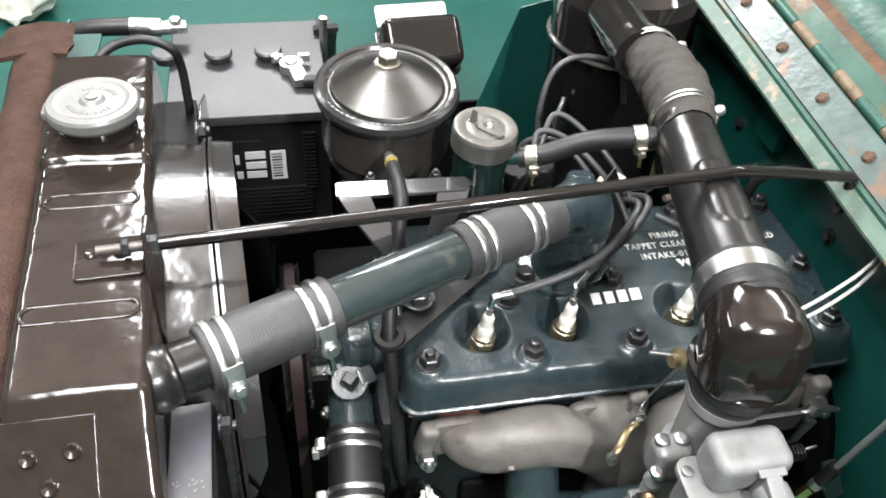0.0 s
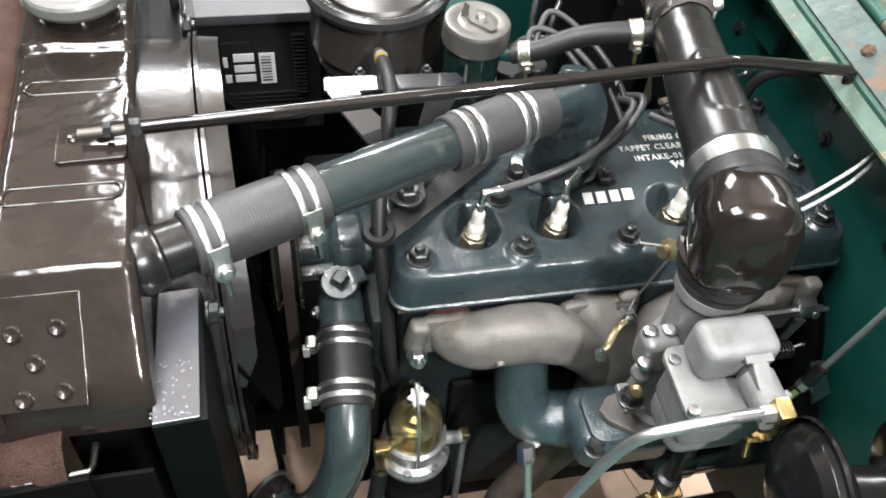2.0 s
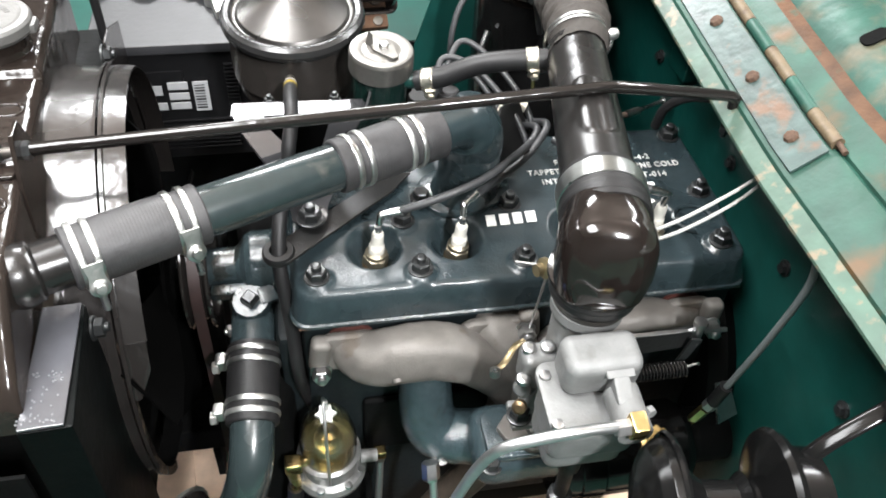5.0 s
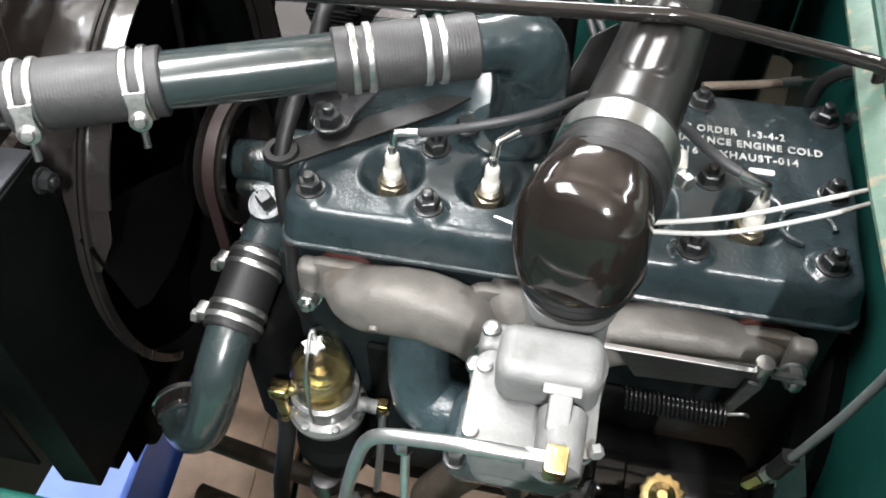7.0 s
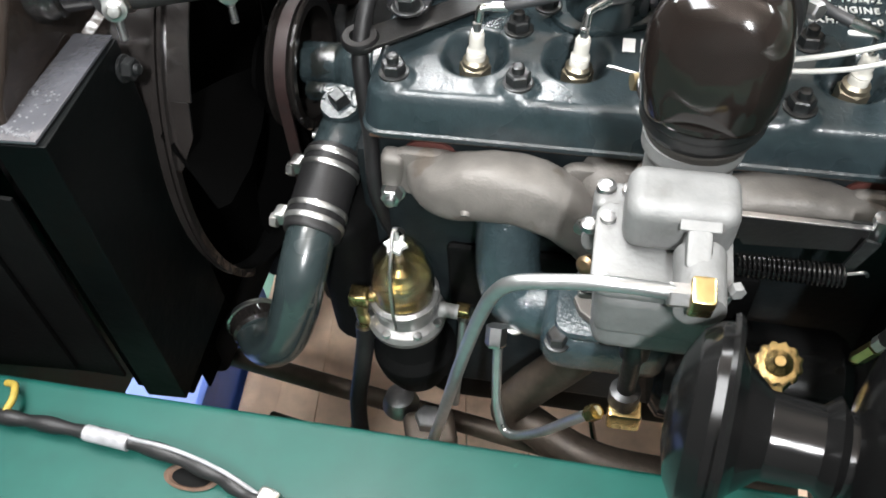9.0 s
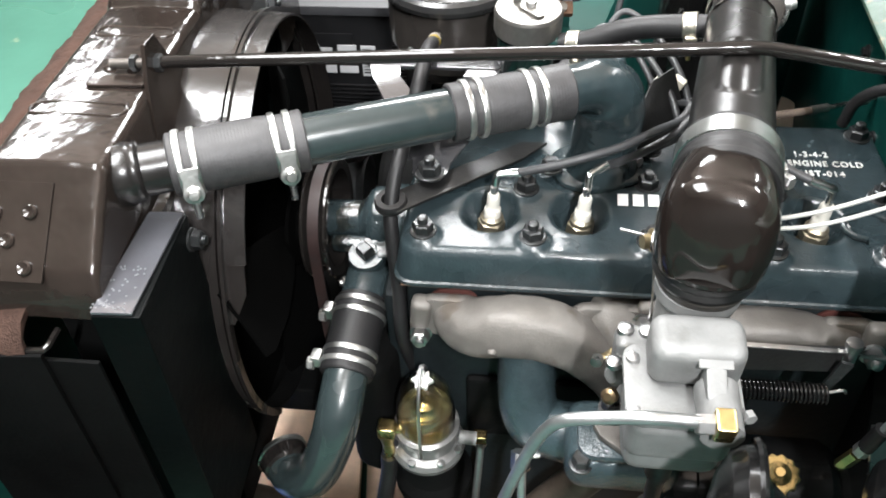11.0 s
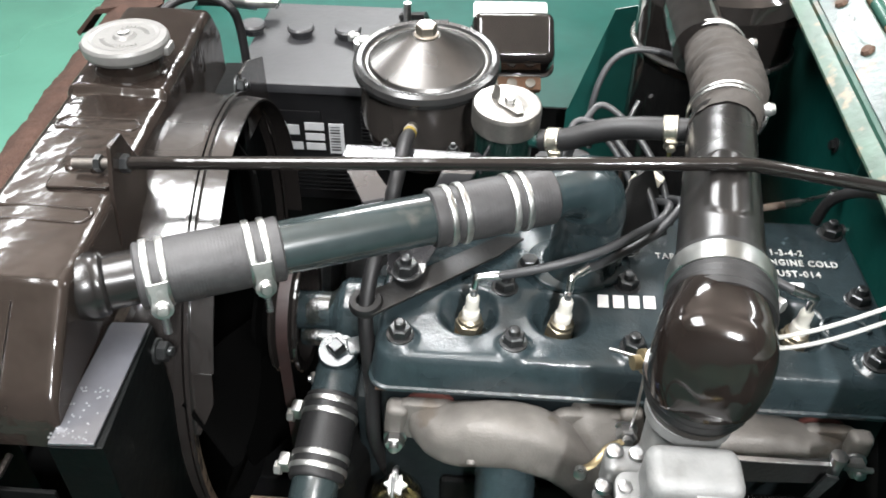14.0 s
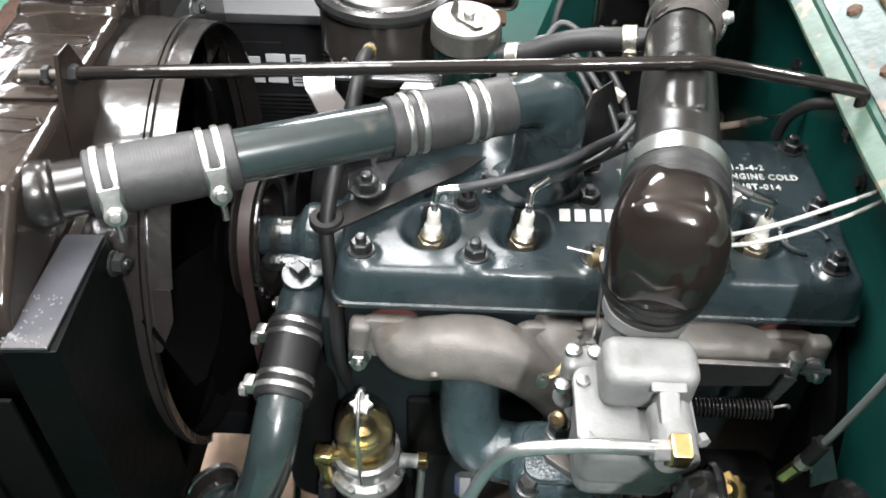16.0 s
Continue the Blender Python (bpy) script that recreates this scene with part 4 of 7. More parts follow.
# ---- water pump, pulley, belt, lower hose and pipe ----
def water_pump():
    t = thing("water_pump", (-0.075, 0.06, 0.70), "blue-grey cast water pump on the engine front", "water pump")
    ax = axis_pose((-0.130, 0.105, 0.758), (1, 0, 0))
    part("casting", wobble(lathe([(0, 0.0), (0.020, 0.002), (0.0215, 0.006), (0.0215, 0.042), (0.025, 0.047), (0.034, 0.053), (0.038, 0.060), (0.038, 0.082), (0.042, 0.086), (0.042, 0.100), (0, 0.100)], ax, 48), 0.0008, 60), ENGINE, t)
    part("bearing_web", block((0.040, 0.014, 0.020), Matrix.Translation((-0.098, 0.078, 0.744)) @ pose(0, 0, 0, 20, 0, 0), 0.004), ENGINE, t)
    part("upper_lobe", block((0.046, 0.060, 0.070), Matrix.Translation((-0.058, 0.104, 0.757)), 0.016, seg=4), ENGINE, t)
    bm = sweep([(-0.055, 0.095, 0.730), (-0.066, 0.074, 0.728), (-0.072, 0.052, 0.722), (-0.074, 0.030, 0.719), LOWA - V(0, 0.006, 0.002)], lambda s: 0.027 - 0.002 * s, 32, 10)
    part("outlet_neck", wobble(bm, 0.0010, 55), ENGINE, t)
    d = V(-0.02, -0.30, 0.95)
    part("plug_boss", lathe([(0.0215, -0.020), (0.0205, -0.004), (0.0190, 0), (0, 0)], axis_pose((-0.074, 0.051, 0.7560), d), 32), ENGINE, t)
    part("boss_ear", block((0.020, 0.022, 0.012), Matrix.Translation((-0.055, 0.058, 0.754)) @ pose(0, 0, 0, 17, 0, 20), 0.004), ENGINE, t)
    part("square_plug", lathe([(0.0105, 0), (0.0100, 0.010), (0.0075, 0.0125), (0, 0.0125)], axis_pose((-0.074, 0.051, 0.7558), d, 8), 4), BOLT, t)
    for p in ((-0.104, 0.046, 0.716), (-0.099, 0.030, 0.700)):
        part("bolt", hexagon(0.0072, 0.012, axis_pose(V(*p) + V(0.012, 0, 0), (-1, -0.25, 0.05)), stud=0.003), STEEL, t)
    # pulley
    pu = thing("fan_pulley", (-0.13, 0.105, 0.69), "black grooved fan pulley", "pulley")
    part("rim", lathe([(0.0, -0.016), (0.058, -0.016), (0.0665, -0.0150), (0.0685, -0.0135), (0.0685, -0.0112), (0.0600, -0.0070), (0.0600, 0.0070), (0.0685, 0.0112), (0.0685, 0.0135), (0.0665, 0.0150), (0.0560, 0.0140), (0.0540, -0.008), (0.030, -0.010), (0, -0.010)], axis_pose((-0.128, 0.105, 0.758), (1, 0, 0)), 64), BLACK, pu)
    for k in range(3):
        a = k * 2.1
        part("bolt", hexagon(0.006, 0.005, axis_pose((-0.1445, 0.105 + 0.026 * math.cos(a), 0.758 + 0.026 * math.sin(a)), (-1, 0, 0))), BOLT, pu)


BELT = material("belt_rubber", (0.017, 0.0085, 0.0080), 0.50, 0, 0, 0.35, 120, spec=0.35, stain=(0.012, 0.011, 0.011), stain_at=0.52, stain_scale=30, stain_soft=0.15)


def fan_belt():
    c1, c2, c3 = (0.105, 0.758, 0.0655), (0.110, 0.47, 0.075), (0.262, 0.68, 0.042)
    hull = []
    for cy, cz, r in (c1, c2, c3):
        for k in range(48):
            a = 2 * math.pi * k / 48
            hull.append((cy + r * math.cos(a), cz + r * math.sin(a)))
    hull = sorted(set(hull))
    def half(ps):
        out = []
        for p in ps:
            while len(out) > 1 and (out[-1][0] - out[-2][0]) * (p[1] - out[-2][1]) - (out[-1][1] - out[-2][1]) * (p[0] - out[-2][0]) <= 0:
                out.pop()
            out.append(p)
        return out[:-1]
    loop = half(hull) + half(hull[::-1])
    rings = []
    for k in range(len(loop) + 1):
        y, z = loop[k % len(loop)]
        py, pz = loop[(k - 1) % len(loop)]
        ny_, nz = loop[(k + 1) % len(loop)]
        ty, tz = ny_ - py, nz - pz
        L = math.hypot(ty, tz)
        oy, oz = tz / L, -ty / L
        rings.append([V(-0.1340, y, z), V(-0.1220, y, z), V(-0.1240, y - oy * 0.007, z - oz * 0.007), V(-0.1320, y - oy * 0.007, z - oz * 0.007)])
    bm = loft(rings, caps=False)
    solid("fan_belt", bm, BELT, "dark brownish rubber fan belt over the pulleys", "fan belt")


def generator():
    t = thing("generator", (-0.02, 0.262, 0.72), "black cylindrical generator beside the engine block", "generator")
    part("casing", lathe([(0, 0), (0.052, 0), (0.056, 0.006), (0.056, 0.17), (0.05, 0.18), (0, 0.18)], axis_pose((-0.095, 0.262, 0.68), (1, 0, 0)), 40), DULL, t)
    part("pulley", lathe([(0, -0.014), (0.042, -0.012), (0.034, 0), (0.042, 0.012), (0, 0.012)], axis_pose((-0.128, 0.262, 0.68), (1, 0, 0)), 40), BOLT, t)


LOWA, LOWB = V(-0.074, 0.016, 0.720), V(-0.080, -0.066, 0.690)


def lower_hose():
    d = (LOWB - LOWA).normalized()
    t = thing("radiator_hose", LOWB, "black rubber lower radiator hose with two plated clamps", "hose")
    L = (LOWB - LOWA).length
    part("hose_body", lathe([(0.020, 0), (0.0265, 0), (0.028, 0.002), (0.028, L - 0.002), (0.0265, L), (0.02, L)], axis_pose(LOWA, d), 40), RUBBER, t)
    for c in (0.17, 0.80):
        q = LOWA + d * (c * L)
        band = wire_clamp(t, q, d, 0.028, False)
        o = V(-1, 0.05, -0.05).normalized()
        part("lug", block((0.016, 0.016, 0.012), axis_pose(q + o * 0.035, o), 0.003), ZINC, band)
        part("screw", hexagon(0.0075, 0.007, axis_pose(q + o * 0.037 + d * 0.006, o)), ZINC, band)
    p = thing("coolant_pipe", (-0.1, -0.08, 0.56), "glossy blue-grey lower coolant pipe with an open bent end", "pipe")
    pts = [LOWB - d * 0.02, LOWB, LOWB + d * 0.03 + V(-0.002, 0, -0.012), (-0.094, -0.106, 0.630), (-0.114, -0.110, 0.580), (-0.136, -0.106, 0.550), (-0.156, -0.092, 0.536), (-0.168, -0.076, 0.534)]
    part("bend", sweep(pts, 0.0235, 32, 10, caps=False), PIPEPAINT, p)
    e = axis_pose((-0.162, -0.082, 0.534), (-0.58, 0.78, 0.0))
    part("open_end", lathe([(0.0235, 0), (0.0275, 0.004), (0.0285, 0.022), (0.0265, 0.022), (0.022, 0.004), (0.022, -0.02), (0, -0.02)], e, 36), BLACK, p)
    part("end_band", lathe([(0.0282, 0.0185), (0.0305, 0.019), (0.0305, 0.0235), (0.0262, 0.024)], e, 36), ZINC, p)


water_pump()
fan_belt()
generator()
lower_hose()


# ---- exhaust and intake manifolds ----
def exhaust_manifold():
    t = thing("exhaust_manifold", (0.2, -0.05, 0.70), "grey cast-iron exhaust manifold along the engine side", "exhaust manifold")
    def body(pts, r, name, label=""):
        bm = sweep(pts, r, 40, 12, square=0.70)
        return part(name, wobble(wobble(bm, 0.0014, 45), 0.0005, 160, 4), IRON, t, label)
    body([(0.026, -0.006, 0.748), (0.034, -0.026, 0.748), (0.052, -0.042, 0.752), (0.080, -0.049, 0.762), (0.109, -0.050, 0.764), (0.136, -0.050, 0.756), (0.160, -0.050, 0.738), (0.184, -0.050, 0.711), (0.204, -0.050, 0.680)], lambda s: 0.0230 + 0.0052 * math.sin(math.pi * min(1, s * 1.1)) ** 1.2, "front_branch")
    body([(0.410, -0.006, 0.748), (0.402, -0.022, 0.749), (0.380, -0.033, 0.752), (0.345, -0.036, 0.760), (0.310, -0.036, 0.761), (0.275, -0.038, 0.750), (0.245, -0.042, 0.722), (0.225, -0.045, 0.69)], lambda s: 0.0170 + 0.0075 * math.sin(math.pi * min(1, s * 0.9)), "rear_branch")
    body([(0.188, -0.004, 0.752), (0.190, -0.020, 0.750), (0.200, -0.032, 0.738), (0.208, -0.040, 0.712), (0.213, -0.046, 0.68), (0.214, -0.048, 0.62)], 0.0285, "centre_trunk")
    for x, w in ((0.024, 0.064), (0.188, 0.090), (0.403, 0.064)):
        bm = slab(rounded(w, 0.052, 0.020, 8), 0.013, Matrix(((1, 0, 0, x), (0, 0, -1, -0.020), (0, 1, 0, 0.750), (0, 0, 0, 1))), 0.004)
        part("port_flange", bm, IRON, t)
    part("ear", block((0.022, 0.020, 0.052), Matrix.Translation((-0.003, -0.026, 0.748)) @ pose(0, 0, 0, 8, 6, 0), 0.007, seg=3), IRON, t)
    part("ear", block((0.022, 0.018, 0.046), Matrix.Translation((0.222, -0.026, 0.764)) @ pose(0, 0, 0, 8, -10, 0), 0.007, seg=3), IRON, t)
    part("ear", block((0.022, 0.018, 0.046), Matrix.Translation((0.427, -0.038, 0.760)), 0.007, seg=3), IRON, t)
    for x, y, z in ((-0.004, -0.034, 0.727), (0.2145, -0.038, 0.766), (0.4225, -0.052, 0.757)):
        part("stud_nut", hexagon(0.0098, 0.011, axis_pose((x, y + 0.002, z), (0.02, -1, 0.12)), washer=0.0115, stud=0.006), STEEL, t, "bright stud nut")
    for x, y, z in ((0.072, -0.0755, 0.7560), (0.362, -0.0590, 0.7500)):
        part("casting_pin", lathe([(0, 0), (0.0048, 0), (0.0042, 0.004), (0, 0.0048)], axis_pose((x, y, z), (0, -0.75, -0.4)), 14), IRON, t)
    for x, w in ((0.030, 0.054), (0.398, 0.052)):
        part("gasket_tab", slab(rounded(w, 0.0545, 0.022, 8), 0.003, Matrix(((1, 0, 0, x), (0, 0, -1, -0.0165), (0, 1, 0, 0.752), (0, 0, 0, 1)))), REDGASKET, t, "red sealing edge")


def intake_manifold():
    t = thing("intake_manifold", (0.13, -0.1, 0.62), "blue-grey painted intake elbow under the carburettor", "intake manifold")
    bm = sweep([(0.104, -0.036, 0.745), (0.105, -0.052, 0.715), (0.107, -0.064, 0.680), (0.117, -0.075, 0.652), (0.148, -0.084, 0.647), (0.200, -0.102, 0.660)], lambda s: 0.0280 + 0.0040 * s, 30, 10)
    part("elbow", wobble(bm, 0.0008, 70), CASTPAINT, t)
    part("riser_flange", slab(rounded(0.096, 0.062, 0.016, 6), 0.010, Matrix.Translation((0.204, -0.122, 0.699)), 0.002), CASTPAINT, t)
    part("riser_box", block((0.108, 0.080, 0.056), Matrix.Translation((0.199, -0.116, 0.676)), 0.020, seg=4), CASTPAINT, t)
    for x, y in ((0.160, -0.150), (0.118, -0.098)):
        part("bolt", hexagon(0.009, 0.011, Matrix.Translation((x, y, 0.690 if x != 0.118 else 0.632)), washer=0.011), BOLT if x != 0.118 else STEEL, t)
    part("drain_boss", hexagon(0.010, 0.020, axis_pose((0.104, -0.112, 0.648), (0, -0.6, -0.8))), STEEL, t)


def starter_motor():
    t = thing("starter_motor", (0.35, -0.08, 0.53), "dark cylindrical starter motor beside the engine block", "starter motor")
    part("casing", lathe([(0, 0), (0.040, 0), (0.050, 0.008), (0.052, 0.02), (0.052, 0.16), (0.046, 0.17), (0.03, 0.178), (0, 0.178)], axis_pose((0.25, -0.085, 0.580), (1, 0, 0)), 44), HORNBLACK, t)
    part("band", lathe([(0.0525, 0.03), (0.0545, 0.032), (0.0545, 0.058), (0.0525, 0.06)], axis_pose((0.25, -0.085, 0.580), (1, 0, 0)), 44), HORNBLACK, t)
    part("nose", lathe([(0, 0), (0.030, 0), (0.034, 0.01), (0.034, 0.05), (0, 0.05)], axis_pose((0.425, -0.08, 0.58), (1, 0, 0)), 32), DULL, t)


exhaust_manifold()
intake_manifold()
starter_motor()


# ---- carburettor ----
THROAT = material("stained_throat_alloy", (0.055, 0.051, 0.046), 0.5, 0.3, 0, 0.3, 60, 0.0004, 200, stain=(0.15, 0.115, 0.08), stain_at=0.56, stain_scale=30, stain_soft=0.15)
LA, LB = V(0.199, -0.058, 0.775), V(0.159, -0.093, 0.776)
DIMLEVER = material("tarnished_brass", (0.42, 0.34, 0.20), 0.35, 0.9, 0, 0.2, 120)
CB = V(-0.003, -0.019, 0.013)


def carburettor():
    t = thing("carburettor", (0.21, -0.15, 0.72), "bright alloy single-barrel carburettor with brass fittings", "carburettor")
    part("throttle_body", lathe([(0, 0), (0.036, 0), (0.036, 0.010), (0.029, 0.013), (0.029, 0.055), (0.036, 0.060), (0.036, 0.105), (0.029, 0.110), (0.029, 0.176), (0.033, 0.182), (0.033, 0.192), (0, 0.192)], Matrix.Translation((0.2225, -0.1275, 0.722)), 40), ALLOY, t)
    part("base_flange", slab([(-0.040, 0.004), (-0.034, -0.010), (-0.010, -0.028), (0.030, -0.028), (0.034, 0.020), (0.000, 0.026), (-0.028, 0.018)], 0.008, Matrix.Translation((0.198, -0.130, 0.7155)), 0.0020), IRON, t)
    part("bowl_body", block((0.078, 0.062, 0.050), Matrix.Translation(CB + V(0.212, -0.182, 0.834)) @ pose(0, 0, 0, 5, 0, 0), 0.011, seg=4), ALLOY, t)
    part("bowl_flange", slab(rounded(0.085, 0.070, 0.012), 0.007, Matrix.Translation(CB + V(0.212, -0.180, 0.857)) @ pose(0, 0, 0, 5, 0, 0), 0.0015), ALLOY, t)
    part("bowl_cover", block((0.067, 0.040, 0.044), Matrix.Translation(CB + V(0.219, -0.166, 0.886)) @ pose(0, 0, 0, 6, 0, 0), 0.011, seg=5), ALLOY, t)
    part("bowl_base", block((0.074, 0.056, 0.04), Matrix.Translation(CB + V(0.211, -0.178, 0.803)), 0.012, seg=3), ALLOY, t)
    part("inlet_rib", block((0.015, 0.026, 0.034), Matrix.Translation(CB + V(0.229, -0.194, 0.878)) @ pose(0, 0, 0, 24, 0, 0), 0.003), ALLOY, t)
    part("inlet_cap", block((0.024, 0.012, 0.004), Matrix.Translation(CB + V(0.229, -0.186, 0.898)) @ pose(0, 0, 0, 20, 0, 0), 0.001), ALLOY, t)
    part("inlet_boss", lathe([(0, 0), (0.0155, 0), (0.0148, 0.040), (0, 0.040)], axis_pose(CB + V(0.232, -0.192, 0.876), (0.0, -1, -0.05)), 24), ALLOY, t)
    part("needle_plug", hexagon(0.0050, 0.006, axis_pose(CB + V(0.254, -0.205, 0.866), (0.3, -1, 0.1))), ALLOY, t)
    part("brass_elbow", block((0.014, 0.018, 0.020), Matrix.Translation((0.228, -0.250, 0.899)) @ pose(0, 0, 0, 12, 0, 0), 0.0025), BRASS, t, "brass fuel inlet elbow")
    part("tube_nut", hexagon(0.0075, 0.013, axis_pose((0.222, -0.250, 0.899), (-1, 0, -0.05))), STEEL, t)
    part("arm_column", block((0.034, 0.028, 0.042), Matrix.Translation((0.181, -0.142, 0.8445)), 0.008, seg=3), ALLOY, t)
    part("arm_web", block((0.016, 0.022, 0.060), Matrix.Translation((0.186, -0.140, 0.800)) @ pose(0, 0, 0, 0, 14, 0), 0.005), ALLOY, t)
    part("lower_lug", block((0.022, 0.030, 0.010), Matrix.Translation((0.172, -0.146, 0.772)) @ pose(0, 0, 0, 10, 0, 0), 0.003), ALLOY, t)
    part("lug_nut", hexagon(0.0100, 0.010, Matrix.Translation((0.170, -0.150, 0.776)), washer=0.0125, stud=0.006), BOLT, t, "dark lug nut")
    part("copper_screw", lathe([(0, 0), (0.0068, 0), (0.0068, 0.006), (0.004, 0.008), (0, 0.008)], axis_pose((0.166, -0.158, 0.806), (-0.5, -0.7, 0.5)), 16), COPPERISH, t, "copper-coloured screw")
    part("side_boss", lathe([(0.009, -0.010), (0.009, 0.004), (0.006, 0.007), (0, 0.007)], axis_pose((0.168, -0.152, 0.826), (-0.6, -0.6, 0.4)), 18), ALLOY, t)
    for x, y, z in ((0.172, -0.138, 0.864), (0.189, -0.140, 0.865), (0.164, -0.158, 0.846)):
        part("screw", lathe([(0, 0), (0.0072, 0), (0.0065, 0.0042), (0.004, 0.0055), (0, 0.0055)], Matrix.Translation((x, y, z)), 18), STEEL, t)
    for x, y in ((0.177, -0.160), (0.176, -0.207), (0.248, -0.208)):
        part("cover_screw", lathe([(0, 0), (0.0055, 0), (0.005, 0.003), (0, 0.004)], Matrix.Translation(CB + V(x, y, 0.8635 + (y + 0.180) * 0.085)), 14), STEEL, t)
    part("jet_plug", hexagon(0.007, 0.007, axis_pose((0.178, -0.168, 0.868), (-0.5, -0.7, 0.5))), BRASS, t, "small brass plug")
    part("drain_stem", lathe([(0.011, 0), (0.011, -0.02), (0.007, -0.022), (0.007, -0.07), (0.012, -0.072), (0.012, -0.088), (0, -0.088)], Matrix.Translation((0.205, -0.205, 0.790)), 12), BOLT, t)
    part("drain_elbow", block((0.026, 0.018, 0.022), Matrix.Translation((0.207, -0.210, 0.690)), 0.003), BRASS, t, "brass drain elbow")
    # choke link and lever with wire
    part("choke_lever", sweep([LA, LA.lerp(LB, 0.35) + V(0, 0.002, 0.003), LA.lerp(LB, 0.7) + V(0, -0.001, -0.002), LB], 0.0035, 8, 6, flat=0.3), DIMLEVER, t, "thin brass choke lever")
    part("lever_screw", lathe([(0, 0), (0.0055, 0), (0.0055, 0.008), (0.003, 0.009), (0, 0.009)], axis_pose(LB, (-0.3, -1, 0.3)), 14), ZINC, t)
    part("link_rod", sweep([LA, LA + V(0.008, 0.010, 0.020), (0.192, -0.097, 0.915)], 0.0013, 8), STEEL, t)
    part("choke_clip", lathe([(0, 0), (0.010, 0), (0.010, 0.004), (0.006, 0.006), (0.006, 0.012), (0, 0.012)], axis_pose((0.191, -0.097, 0.926), (-1, -0.3, 0.1)), 16), DIMLEVER, t)
    part("choke_wire", sweep([(0.163, -0.090, 0.930), (0.190, -0.099, 0.931), (0.212, -0.100, 0.932)], 0.0014, 8), STEEL, t)
    nudge(t, 0.011, 0.005, -0.006)


def fuel_line():
    t = thing("fuel_line", (0.11, -0.2, 0.6), "silver-grey bent steel fuel line", "fuel line")
    pts = [(0.228, -0.2445, 0.8935), (0.212, -0.2460, 0.8965), (0.187, -0.2475, 0.8985), (0.161, -0.2465, 0.894), (0.1344, -0.2446, 0.8855), (0.1214, -0.2415, 0.868), (0.1117, -0.2374, 0.8373), (0.1038, -0.2348, 0.8056), (0.0959, -0.2321, 0.7706), (0.0853, -0.2275, 0.7195), (0.072, -0.222, 0.655), (0.060, -0.215, 0.60)]
    part("tube", sweep(pts, 0.0048, 14, 10), LINE, t)
    u = thing("fuel_line", (0.13, -0.15, 0.55), "bent steel drain line under the carburettor", "fuel line")
    part("tube", sweep([(0.106, -0.118, 0.642), (0.107, -0.135, 0.600), (0.110, -0.150, 0.565), (0.122, -0.165, 0.548), (0.150, -0.180, 0.585), (0.180, -0.200, 0.655), (0.197, -0.208, 0.688)], 0.0045, 14, 10), LINE, u)
    part("tube_nut", hexagon(0.007, 0.012, axis_pose((0.197, -0.208, 0.688), (-0.5, 0.1, -0.8))), BRASS, u)


LINE = material("galvanised_line", (0.43, 0.445, 0.445), 0.30, 0.9, 0, 0.15, 120)
carburettor()
fuel_line()


# ---- air horn elbow, crossover tube, cloth cuff, air cleaner ----
EC = V(0.2335, -0.1145, 0.0)
BAND, TUBETOP = V(0.2470, -0.0745, 0.9815), V(0.2880, 0.150, 0.9870)


